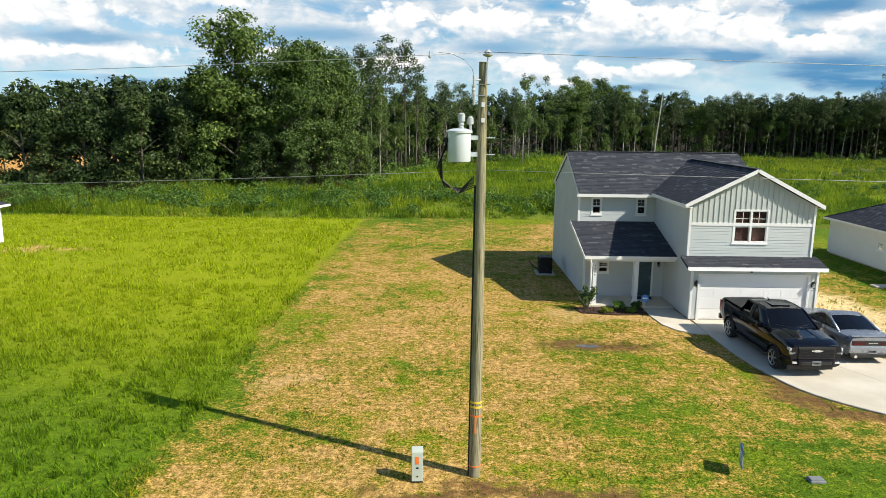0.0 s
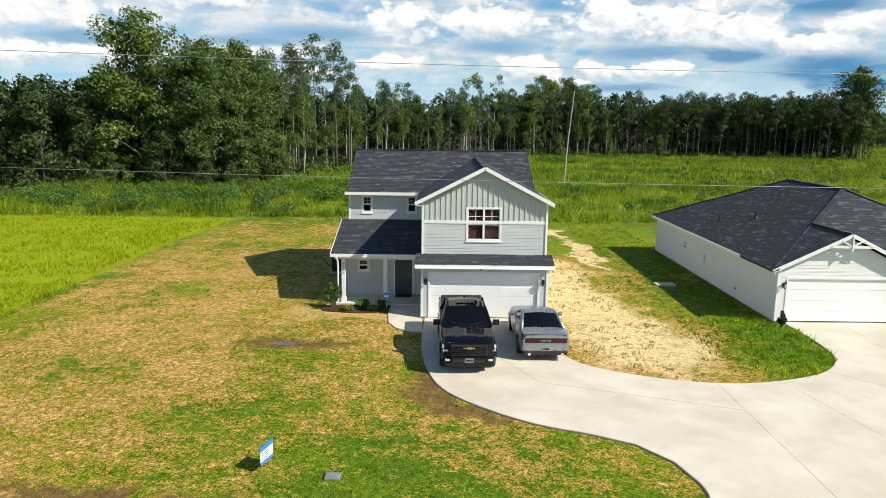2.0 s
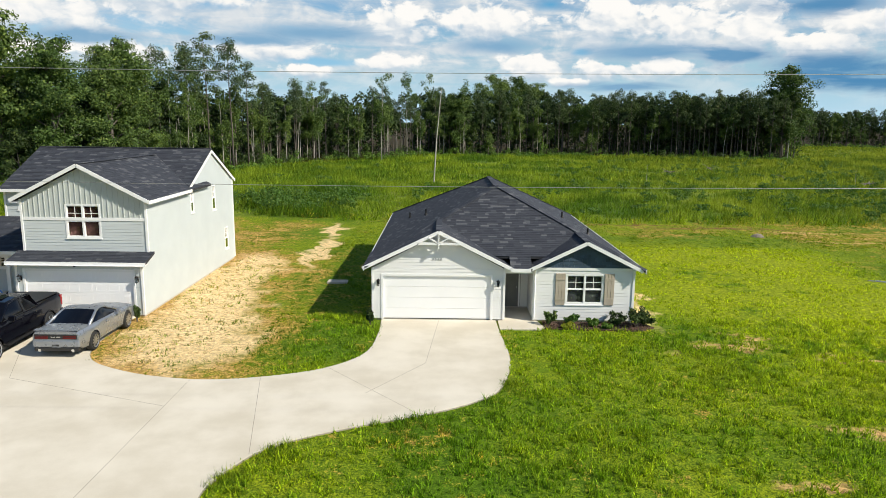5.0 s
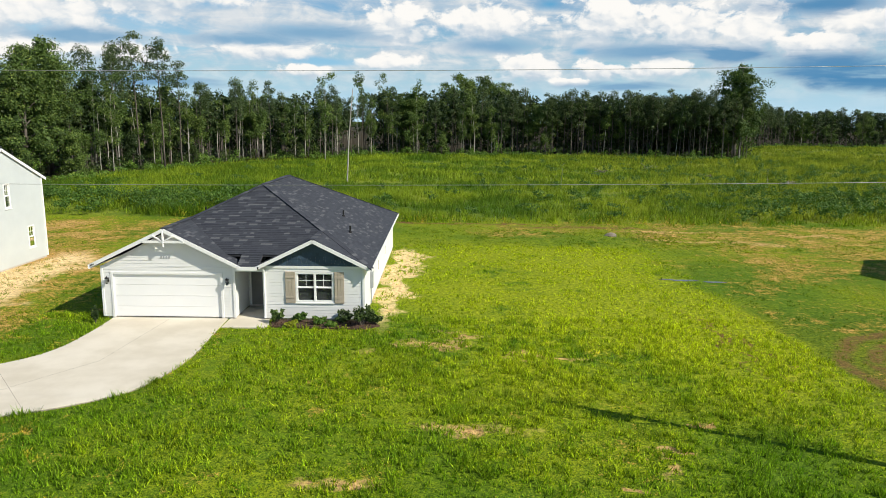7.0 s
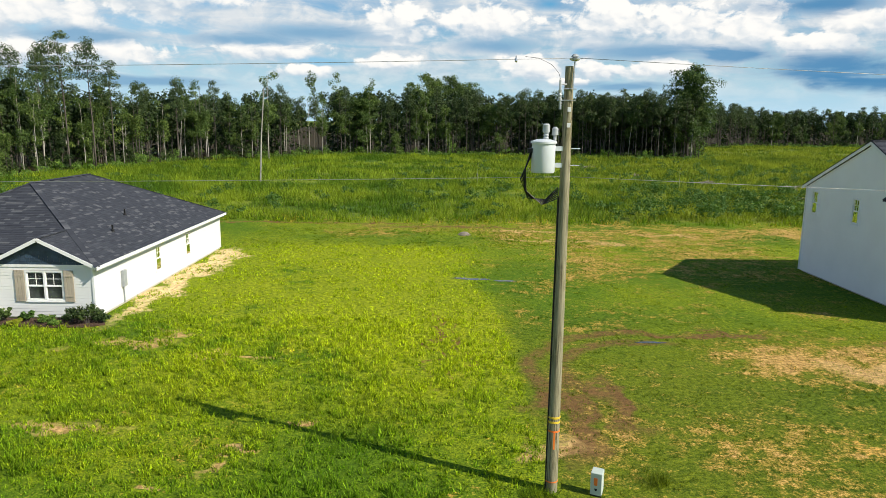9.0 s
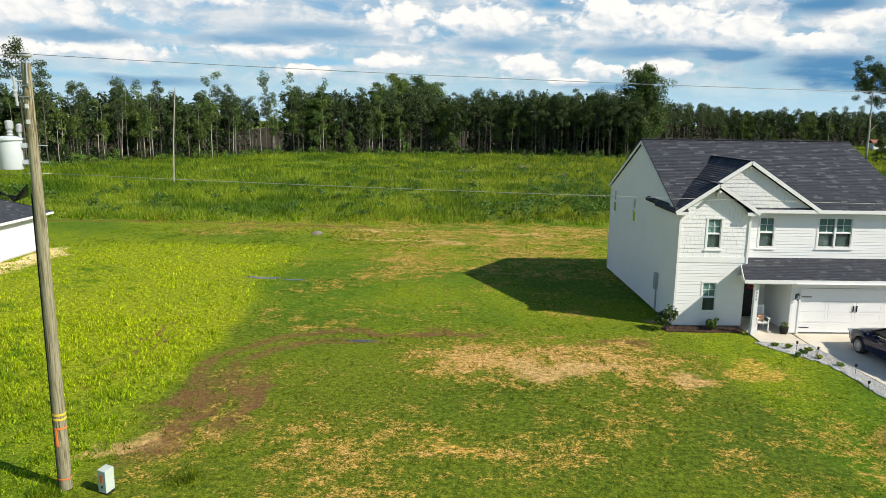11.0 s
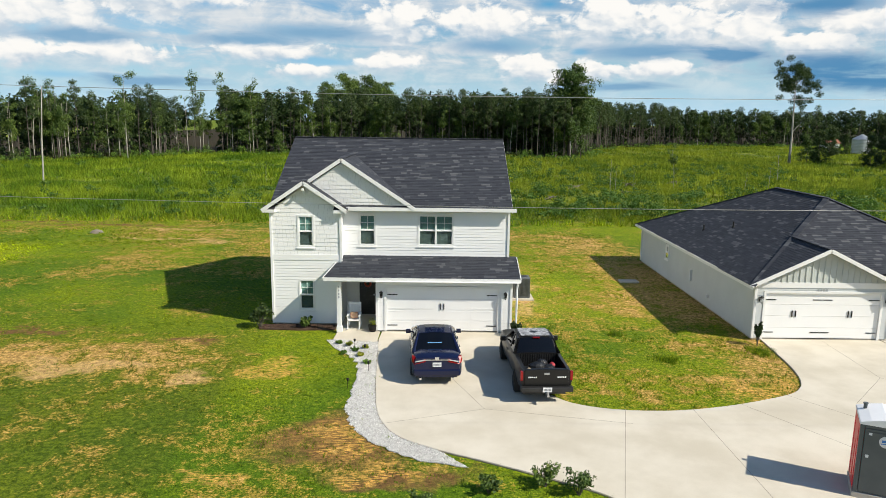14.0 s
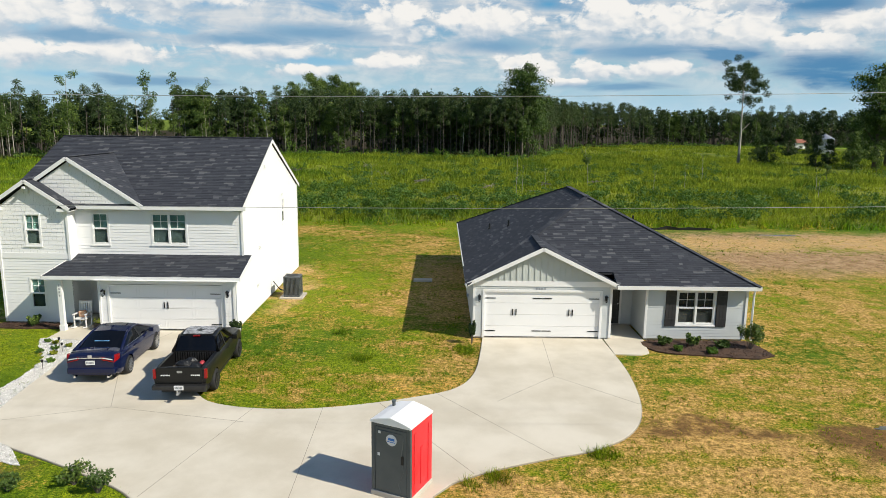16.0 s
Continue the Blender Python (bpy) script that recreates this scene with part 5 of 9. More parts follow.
    for y, z in ((33.8, 3.0), (35.2, 6.9), (38.8, 5.1), (33.2, 1.2)):
        part("vent_hood", bar(Geo(), right, y - 29.5, y - 29.35, z, z + 0.14, 0.02, 0.12), M["trim"], h)
    return settle(h, (83.1, 36.0, 0))


def house_mist():
    """One storey, pale grey siding, a hip roof with one gable over the garage, black shutters."""
    h = thing("house", (0, 0, 0), "single-storey pale grey siding house with black shutters", "house", "houses along the drive")
    floor_plate(h, 99.15, 105.0, 29.05, 46.1), floor_plate(h, 105.0, 110.9, 31.25, 46.1), floor_plate(h, 106.65, 110.9, 29.05, 31.25)
    s = "siding_mist"
    w = front(99.1, 29.0)
    wall_of(h, siding(w, rect(0, 5.95, 0.1, 2.5), [(0.44, 5.5, 0, 2.18)]), s)
    garage_door(h, w, 0.46, 5.48, 0.06, 2.13, "carriage_pair")
    wall_light(h, w, 0.22, 1.85), wall_light(h, w, 5.72, 1.85)
    battens(h, front(99.1, 28.98), [(0.15, 2.62), (5.8, 2.62), (2.9, 4.0)], "batten_grey", "sage board and batten gable", gap=0.26)
    part("gable_band", bar(Geo(), w, 0, 5.95, 2.38, 2.62, 0.0, 0.04), M["trim"], h)
    number_bars(h, w, 2.7, 2.28, down=False)
    w = front(106.6, 29.0)
    win = (1.31, 3.02, 0.72, 2.28)
    wall_of(h, siding(w, rect(0, 4.35, 0.1, 2.45), [win]), s)
    window(h, w, *win, units=2, behind="dark_room")
    for u in (0.83, 3.05):
        sh = part("shutter", bar(Geo(), w, u, u + 0.45, 0.66, 2.3, 0.02, 0.05), M["shutter_black"], h, "black board shutter")
        g = Geo()
        for k in (0, 1, 2):
            bar(g, w, u + 0.015 + k * 0.145, u + 0.138 + k * 0.145, 0.67, 2.29, 0.05, 0.062)
        for z in (0.95, 1.95):
            bar(g, w, u + 0.01, u + 0.44, z, z + 0.09, 0.062, 0.078)
        part("slat", g, M["shutter_black"], sh)
    wd = front(105.05, 31.2)
    wall_of(h, siding(wd, rect(0, 1.55, 0.1, 2.5), [(0.1, 1.05, 0.1, 2.14)]), s)
    entry_door(h, wd, 0.1, 1.05, 0.1, 2.14, "door_black", "black front door")
    wall_of(h, siding(rightside(105.05, 29.0), rect(0, 2.2, 0.1, 2.5)), s), wall_of(h, siding(leftside(106.6, 31.2), rect(0, 2.2, 0.1, 2.5)), s)
    part("entry_beam", Geo().box(105.0, 106.65, 28.93, 29.07, 2.3, 2.5), M["trim"], h), part("entry_ceiling", Geo().box(105.0, 106.65, 29.07, 31.2, 2.46, 2.5), M["trim"], h)
    left = leftside(99.1, 46.15)
    hole = (5.0, 5.6, 1.2, 2.1)
    wall_of(h, siding(left, rect(0, 17.15, 0.1, 2.45), [hole]), s)
    window(h, left, *hole, behind="dark_room")
    part("hose_box", bar(Geo(), left, 9.5, 9.65, 0.9, 1.5, 0.02, 0.12), M["grey_paint"], h), part("vent_hood", bar(Geo(), left, 12.0, 12.15, 0.6, 0.75, 0.02, 0.12), M["grey_paint"], h)
    wall_of(h, siding(rightside(110.95, 29.0), rect(0, 17.15, 0.1, 2.45)), s), wall_of(h, siding(rear(110.95, 46.15), rect(0, 11.85, 0.1, 2.45)), s)
    for x, y in ((99.1, 29.0), (105.05, 29.0), (106.6, 29.0), (110.95, 29.0), (99.1, 46.15), (110.95, 46.15)):
        corner_post(h, x, y, 0.1, 2.45)
    hip_roof(h, 98.75, 111.35, 28.6, 46.6, 2.52, 3.15,
             [[(98.72, 32.3, 2.53), (98.72, 28.68, 2.53), (102.0, 28.68, 4.14), (102.0, 32.3, 4.14)], [(105.3, 28.68, 2.53), (105.3, 32.3, 2.53), (102.0, 32.3, 4.14), (102.0, 28.68, 4.14)]],
             [((102.0, 28.69, 4.14), (102.0, 32.2, 4.14))], ((105.2, 111.35),))
    boards(h, "fascia", [((98.69, 28.66, 2.46), (102.0, 28.66, 4.07)), ((102.0, 28.66, 4.07), (105.32, 28.66, 2.46)), ((105.2, 28.57, 2.46), (111.37, 28.57, 2.46)), ((98.73, 28.5, 2.46), (98.73, 46.6, 2.46)), ((111.37, 28.57, 2.46), (111.37, 46.6, 2.46)), ((98.7, 46.62, 2.46), (111.4, 46.62, 2.46))])
    vents(h, ((100.4, 38.8, 3.35), (101.3, 37.0, 3.8), (107.9, 36.5, 4.2)))
    downspout(h, 111.2, 28.9, 0.05, 2.4, 0.15, -0.1)
    return settle(h, (105.0, 37.4, 0))


def house_edge():
    """The corner of one more white house past the unmown lot."""
    h = thing("house", (0, 0, 0), "white house corner with dark roof beyond the unmown lot", "house", "houses along the drive")
    floor_plate(h, -43.4, -31.1, 34.05, 47.9)
    s = "siding_white"
    wall_of(h, siding(rightside(-31.05, 34.0), rect(0, 14, 0.1, 2.6)), s), wall_of(h, siding(front(-43.5, 34.0), rect(0, 12.45, 0.1, 2.6)), s)
    wall_of(h, siding(leftside(-43.5, 48.0), rect(0, 14, 0.1, 2.6)), s), wall_of(h, siding(rear(-31.05, 48.0), rect(0, 12.45, 0.1, 2.6)), s)
    hip_roof(h, -43.9, -30.6, 33.6, 48.4, 2.75, 2.6, [], [])
    boards(h, "fascia", [((-43.9, 33.58, 2.68), (-30.6, 33.58, 2.68)), ((-30.58, 33.6, 2.68), (-30.58, 48.4, 2.68))])
    return settle(h, (-37.3, 41, 0))


M["red_leaf"] = surface("red_leaf", (0.30, 0.03, 0.02), (0.45, 0.08, 0.03), 20, 60, 0.8)
for build in (house_grey, house_white, house_pale, house_mist, house_edge):
    build()


# ---- trees ----
rng = np.random.default_rng(11)


def leaf_sprays(centres, radii, per, size, droop=0.0, gen=None):
    """Leaf clumps: pointed sprays round each centre, turned every way, more at the outside."""
    gen = gen or rng
    centres, radii = np.asarray(centres, float), np.asarray(radii, float)
    per, size = int(per * 1.9), size * 0.74
    c = np.repeat(centres, per, 0)
    r = np.repeat(radii, per, 0)
    k = len(c)
    d = gen.normal(size=(k, 3))
    d /= np.linalg.norm(d, axis=1, keepdims=True)
    p = c + d * r * gen.uniform(0.35, 1.05, (k, 1)) ** 0.7
    p[:, 2] -= droop * gen.uniform(0, 1, k)
    n = d + gen.normal(size=(k, 3)) * 0.6 + np.array([0, 0, 0.5])
    n /= np.linalg.norm(n, axis=1, keepdims=True)
    a = np.cross(n, gen.normal(size=(k, 3)))
    a /= np.linalg.norm(a, axis=1, keepdims=True)
    b = np.cross(n, a)
    s = size * gen.uniform(0.55, 1.25, (k, 1))
    a, b = a * s, b * s * gen.uniform(0.45, 0.9, (k, 1))
    bend = n * s * 0.25
    return np.stack([p - a - bend, p + a * 0.9 - bend, p + b * 1.7], 1).reshape(-1, 3)


def trunk_geo(h, r, lean=0.03, limbs=(), sides=7, seed=0):
    dice = random.Random(seed)
    pts, ang = [], dice.uniform(0, 6.28)
    for i in range(7):
        t = i / 6
        pts.append((lean * h * t * t * math.cos(ang) + dice.uniform(-0.06, 0.06) * (i > 0), lean * h * t * t * math.sin(ang) + dice.uniform(-0.06, 0.06) * (i > 0), h * t - 0.1))
    g = Geo().tube(pts, [r * (1.25 if i == 0 else 1 - 0.8 * i / 6) for i in range(7)], sides)
    ends = []
    for z, a, length, rise in limbs:
        t = z / h
        base = Vector((lean * h * t * t * math.cos(ang), lean * h * t * t * math.sin(ang), z))
        d = Vector((math.cos(a), math.sin(a), rise)).normalized()
        mid, tip = base + d * length * 0.5 + Vector((0, 0, 0.04 * length)), base + d * length
        rr = r * (1 - 0.8 * t) * 0.55
        g.tube([base, mid, tip], [rr, rr * 0.65, rr * 0.2], 5, caps=False)
        ends.append((mid, tip))
    return g, ends


def make_tree(name, kind, h, seed, label, far=False):
    """One tree: a tapered trunk with limbs, and a crown of many small leaf clumps."""
    dice, gen = random.Random(seed), np.random.default_rng(seed)
    t = thing(name, (0, 0, -500), label, "tree", "trees of the wood's edge")
    cs, rs, per, size, bark, leaf, fill = [], [], 40, 0.42, "bark", "leaf", 0
    if kind == "oak":
        limbs = []
        for i in range(15):
            z = 0.16 + 0.66 * (i + dice.random()) / 15
            limbs.append((h * z, i * 2.4 + dice.uniform(-0.4, 0.4), h * (0.31 - 0.22 * z) * dice.uniform(0.75, 1.15), dice.uniform(0.4, 1.1)))
        g, ends = trunk_geo(h * 0.93, h * 0.018, 0.03, limbs, seed=seed)
        for mid, tip in ends:
            for _ in range(4):
                cs.append(tip + Vector((dice.uniform(-1.6, 1.6), dice.uniform(-1.6, 1.6), dice.uniform(-0.9, 1.6))))
            cs.append(mid + Vector((dice.uniform(-1, 1), dice.uniform(-1, 1), dice.uniform(0.2, 1.4))))
        for i in range(46):
            z = dice.uniform(0.10, 0.98)
            w = h * 0.125 * math.sqrt(max(0.05, 1 - abs(z - 0.5) * 1.7))
            cs.append(Vector((dice.gauss(0, w), dice.gauss(0, w), h * z)))
        rs = [(dice.uniform(1.1, 2.0),) * 2 + (dice.uniform(0.8, 1.4),) for _ in cs]
        per, size, fill = 58, 0.26, 12
    elif kind == "bushy":
        g, ends = trunk_geo(h * 0.8, h * 0.016, 0.04, [(h * dice.uniform(0.1, 0.5), i * 1.9, h * 0.25, 0.8) for i in range(6)], seed=seed)
        for i in range(46):
            z = dice.uniform(0.06, 0.98)
            w = h * 0.30 * math.sin(min(1.0, 0.28 + z * 0.95) * 2.75)
            a = dice.uniform(0, 6.28)
            q = w * dice.uniform(0.2, 1.0) ** 0.6
            cs.append(Vector((q * math.cos(a), q * math.sin(a), h * z)))
        rs = [(dice.uniform(0.9, 1.6),) * 2 + (dice.uniform(0.7, 1.2),) for _ in cs]
        fill = 14
        per, size, leaf = 50, 0.25, "leaf_dark" if seed % 2 else "leaf"
    elif kind == "slim":
        low = dice.uniform(0.30, 0.55)
        limbs = [(h * dice.uniform(low - 0.12, 0.92), i * 2.2, h * dice.uniform(0.07, 0.15), dice.uniform(0.8, 1.6)) for i in range(12)]
        g, ends = trunk_geo(h * 0.96, h * 0.0052 + 0.02, dice.uniform(0.02, 0.12), limbs, 6, seed)
        for mid, tip in ends:
            cs += [tip, tip + Vector((dice.uniform(-0.8, 0.8), dice.uniform(-0.8, 0.8), dice.uniform(-0.4, 1.2))), mid]
        rs = [(dice.uniform(0.6, 1.15),) * 2 + (dice.uniform(0.5, 0.9),) for _ in cs]
        per, size, bark = 42, 0.215, "bark_pale" if dice.random() < 0.75 else "bark"
    elif kind == "pine":
        low = dice.uniform(0.42, 0.60)
        limbs = []
        for i in range(16):
            z = low + (0.97 - low) * (i + dice.uniform(0, 1)) / 16
            limbs.append((h * z, i * 2.4, h * (0.035 + 0.10 * (1 - z) / (1 - low)) * dice.uniform(0.7, 1.2), dice.uniform(0.2, 0.8)))
        limbs += [(h * dice.uniform(0.35, low), i * 2.1, h * 0.045, 0.1) for i in range(4)]
        g, ends = trunk_geo(h, h * 0.0062 + 0.03, dice.uniform(0.01, 0.04), limbs, 6, seed)
        for mid, tip in ends[:16]:
            cs += [tip, mid * 0.35 + tip * 0.65 + Vector((0, 0, 0.25))]
        cs.append(Vector((0, 0, h)))
        rs = [(dice.uniform(0.75, 1.3),) * 2 + (dice.uniform(0.6, 1.0),) for _ in cs]
        per, size, leaf = 45, 0.215, "needle"
    else:
        limbs = [(h * dice.uniform(0.4, 0.95), i * 2.3, h * dice.uniform(0.05, 0.14), dice.uniform(0.4, 1.4)) for i in range(9)]
        g, ends = trunk_geo(h, h * 0.006 + 0.03, dice.uniform(0.03, 0.14), limbs, 6, seed)
        cs = [tip for _, tip in ends[:3]]
        rs = [(0.6, 0.6, 0.5)] * 3
        per, size, bark = 14, 0.28, "bark_pale"
    part("trunk", g, M[bark], t, smooth=True)
    quads = leaf_sprays(cs, rs, per, size, gen=gen)
    if fill:
        inner = [Vector((c.x * 0.70, c.y * 0.70, c.z)) for c in cs]
        quads = np.concatenate([quads, leaf_sprays(inner, [(r[0] * 0.75, r[1] * 0.75, r[2] * 0.75) for r in rs], fill, 0.50, gen=gen)])
    part("crown", array_mesh("crown", quads, 3), M[leaf], t)
    return t


KINDS = {"oak": [make_tree("tree", "oak", 21, s, "tall leafy hardwood tree at the wood's edge") for s in (1, 2, 3)],
         "bushy": [make_tree("tree", "bushy", 12, s, "dense low-branched tree, dark green") for s in (4, 5, 6, 7)],
         "slim": [make_tree("tree", "slim", 17, s, "slender pale-trunked tree with a thin crown") for s in (8, 9, 10, 11, 12, 13)],
         "pine": [make_tree("pine_tree", "pine", 20, s, "tall pine with a bare trunk and tufted top") for s in (14, 15, 16, 17, 18)],
         "dead": [make_tree("tree", "dead", 15, s, "nearly bare pale tree at the wood's edge") for s in (19, 20)]}
USED = set()


def plant(kind, x, y, height, pick=None, dice=random.Random(5)):
    """Stand a tree at a place, with its height in metres."""
    pool = KINDS[kind]
    src = pool[pick if pick is not None else dice.randrange(len(pool))]
    nominal = {"oak": 21, "bushy": 12, "slim": 17, "pine": 20, "dead": 15}[kind]
    s = height / nominal
    m = pose(x, y, float(swell(x, y)), 0, 0, dice.uniform(0, 360)) @ Matrix.Diagonal((s, s, s, 1))
    if src.name not in USED:
        USED.add(src.name)
        src.matrix_basis = m
        return src
    made = copy_thing(src, Matrix())
    made.matrix_basis = m
    return made


def along(line, step, dice):
    for (ax, ay), (bx, by) in zip(line, line[1:]):
        length = math.hypot(bx - ax, by - ay)
        s = dice.uniform(0, step)
        while s < length:
            t = s / length
            yield ax + (bx - ax) * t, ay + (by - ay) * t, -(by - ay) / length, (bx - ax) / length
            s += step * dice.uniform(0.6, 1.4)


EDGE_WEST = [(-60, 87), (-44, 84), (-27, 86), (-14, 94), (-11, 106), (-8, 122), (3, 148), (15, 164), (28, 179)]
EDGE_MID = [(28, 179), (50, 185), (70, 186), (90, 182), (106, 177), (119, 176)]
EDGE_EAST = [(121, 178), (127, 200), (137, 232), (152, 262), (182, 286), (225, 293), (275, 297), (340, 300), (400, 305)]


def plant_woods():
    dice = random.Random(21)
    # the big hardwoods on the west corner
    for x, y, h, p in ((-26.4, 90.0, 22.4, 0), (-19.6, 90.0, 18.8, 1), (-21.7, 111, 21.4, 2), (-16.5, 99, 17.5, 2), (-31.5, 93, 15.5, 1), (-17.0, 106, 19.0, 0)):
        plant("oak", x, y, h, p)
    for x, y, h in ((-60, 89, 9.0), (-56, 87, 10.5), (-52, 86, 11.5), (-48, 85.5, 10.5), (-44, 85, 11.5), (-40.5, 86, 9.5), (-37, 85, 11.5), (-33, 86.5, 10), (-23, 87.5, 8), (-15.5, 94, 8.5), (-64, 92, 6.0), (-12, 103, 6.5), (-30, 86, 6.5), (-19, 89, 6.0)):
        plant("bushy", x, y, h)
    for x, y, h in ((-14.6, 123.3, 21.3), (-9.9, 120.6, 22.6), (-6.8, 123.5, 22.0), (-17.5, 118, 20.2), (-12.2, 117, 19.4), (-5.0, 127, 18.5)):
        plant("pine", x, y, h)
    for x, y, nx, ny in along(EDGE_WEST[4:], 1.55, dice):
        o = dice.uniform(0, 5)
        kind = dice.choices(("slim", "pine", "dead", "bushy"), (5, 2.4, 1.8, 0.8))[0]
        high = {"slim": dice.uniform(10, 16.5), "pine": dice.uniform(13.5, 17), "dead": dice.uniform(8, 15), "bushy": dice.uniform(3.5, 7)}[kind]
        plant(kind, x + nx * o, y + ny * o, high)
    for x, y, nx, ny in along(EDGE_MID[:3], 1.5, dice):
        o = dice.uniform(0, 5)
        kind = dice.choices(("slim", "pine", "dead", "bushy", "oak"), (4.5, 3, 0.9, 1.2, 0.5))[0]
        high = {"slim": dice.uniform(11, 17), "pine": dice.uniform(14, 18), "dead": dice.uniform(9, 15), "bushy": dice.uniform(4, 8), "oak": dice.uniform(14, 18)}[kind]
        plant(kind, x + nx * o, y + ny * o, high)
    # the planted pines, even in height, which end at a straight side
    for x, y, nx, ny in along(EDGE_MID[2:], 1.45, dice):
        o = dice.uniform(0, 4)
        kind = dice.choices(("pine", "slim", "bushy"), (8, 1.2, 0.3))[0]
        plant(kind, x + nx * o, y + ny * o, {"pine": dice.uniform(15, 17.5), "slim": dice.uniform(12, 16), "bushy": dice.uniform(3, 5)}[kind])
    for x, y, nx, ny in along(EDGE_EAST[:5], 1.9, dice):
        o = dice.uniform(0, 3)
        plant("pine", x + nx * o, y + ny * o, dice.uniform(14.5, 17))
    for x, y, nx, ny in along(EDGE_EAST[4:], 4.0, dice):
        o = dice.uniform(0, 6)
        kind = dice.choices(("pine", "slim", "bushy", "oak"), (5, 1.5, 1, 0.7))[0]
        high = {"slim": dice.uniform(12, 16), "pine": dice.uniform(14, 18), "bushy": dice.uniform(5, 9), "oak": dice.uniform(13, 16)}[kind]
        plant(kind, x + nx * o, y + ny * o, high)
    for x, y, h, p in ((118.5, 181, 24.4, 2), (121, 186, 17.5, 0), (51.2, 262, 26.4, 2), (58.3, 262, 25.2, 1), (65, 258, 23, 0), (44, 255, 22.5, 0), (194, 154, 23, 0), (199, 158, 21, 1)):
        plant("oak", x, y, h, p)
    for x, y, h, p in ((17.2, 151, 18.8, 2), (3.3, 149, 16.4, 1), (22.5, 182, 20.7, 0), (28.8, 187, 19.8, 3), (36, 183, 18, 4)):
        plant("slim", x, y, h, p)
    for x, y in ((186, 149), (194, 146), (203, 150), (182, 156), (176, 172), (174, 163), (206, 214), (214, 222), (200, 205), (205, 178), (210, 186), (190, 165)):
        plant("bushy", x, y, dice.uniform(5, 10))


plant_woods()


def cheap_woods():
    """The trees behind the edge, which nobody could count."""
    dice, gen = random.Random(31), np.random.default_rng(31)
    trunks, cs, rs = Geo(), [], []

    def one(x, y, h):
        r = h * 0.008 + 0.02
        trunks.tube([(x, y, -0.2), (x + dice.uniform(-0.3, 0.3), y, h * 0.5), (x + dice.uniform(-0.6, 0.6), y, h * 0.95)], [r, r * 0.75, r * 0.2], 5, caps=False)
        low = dice.uniform(0.02, 0.45)
        for _ in range(13):
            z = dice.uniform(low, 1.0) if dice.random() < 0.5 else dice.uniform(0.6, 1.0)
            w = h * 0.10 * (1.3 - z)
            cs.append((x + dice.gauss(0, w), y + dice.gauss(0, w), h * z))
            rs.append((dice.uniform(0.9, 1.7), dice.uniform(0.9, 1.7), dice.uniform(0.6, 1.2)))

    for line, step, depth, lo, hi in ((EDGE_WEST, 1.6, 34, 10.5, 15), (EDGE_MID, 1.15, 36, 13, 17), (EDGE_EAST, 1.7, 36, 12, 15.5)):
        for x, y, nx, ny in along(line, step, dice):
            for _ in range(3):
                o = 4 + depth * dice.random() ** 1.3
                one(x + nx * o + dice.uniform(-1, 1), y + ny * o + dice.uniform(-1, 1), dice.uniform(lo, hi))
    for i in range(150):
        one(dice.uniform(-190, -56), dice.uniform(168, 182), dice.uniform(11, 16))
    wood = thing("woodland", (0, 0, 0), "deep stand of pines and hardwoods behind the field", "woods", kind="stuff")
    part("trunk", trunks, M["bark"], wood)
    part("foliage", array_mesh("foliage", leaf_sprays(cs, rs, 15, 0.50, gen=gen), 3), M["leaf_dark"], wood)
    # added deep inside: a curtain of dark leaves that darkens gaps between trunks
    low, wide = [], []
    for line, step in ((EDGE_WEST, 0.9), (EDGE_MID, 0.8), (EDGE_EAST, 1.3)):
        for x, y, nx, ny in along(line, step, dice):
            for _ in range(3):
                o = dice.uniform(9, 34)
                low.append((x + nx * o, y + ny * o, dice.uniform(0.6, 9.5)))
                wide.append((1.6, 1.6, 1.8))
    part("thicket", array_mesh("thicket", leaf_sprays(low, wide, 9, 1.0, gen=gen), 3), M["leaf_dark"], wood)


cheap_woods()


def undergrowth():
    """Shrubs and saplings at the foot of the wood."""
    dice, gen = random.Random(41), np.random.default_rng(41)
    dark, light = ([], []), ([], [])
    for line, step, high in ((EDGE_WEST, 0.9, 3.0), (EDGE_MID, 0.8, 2.4), (EDGE_EAST, 1.1, 2.2)):
        for x, y, nx, ny in along(line, step, dice):
            for _ in range(2):
                o = dice.uniform(-2.5, 4.5)
                h = dice.uniform(0.5, high) * (0.45 if o < 0 else 1.0)
                if o > 0 and x < 75 and dice.random() < 0.16:
                    h *= 2.6
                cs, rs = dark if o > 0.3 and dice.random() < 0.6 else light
                for _ in range(3):
                    cs.append((x + nx * o + dice.gauss(0, 0.6), y + ny * o + dice.gauss(0, 0.6), h * dice.uniform(0.25, 0.9)))
                    rs.append((dice.uniform(0.4, 0.9), dice.uniform(0.4, 0.9), h * 0.3))
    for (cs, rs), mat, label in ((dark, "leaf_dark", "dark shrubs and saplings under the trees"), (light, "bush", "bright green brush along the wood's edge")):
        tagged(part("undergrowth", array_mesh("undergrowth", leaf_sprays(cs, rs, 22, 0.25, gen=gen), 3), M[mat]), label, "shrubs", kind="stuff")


undergrowth()


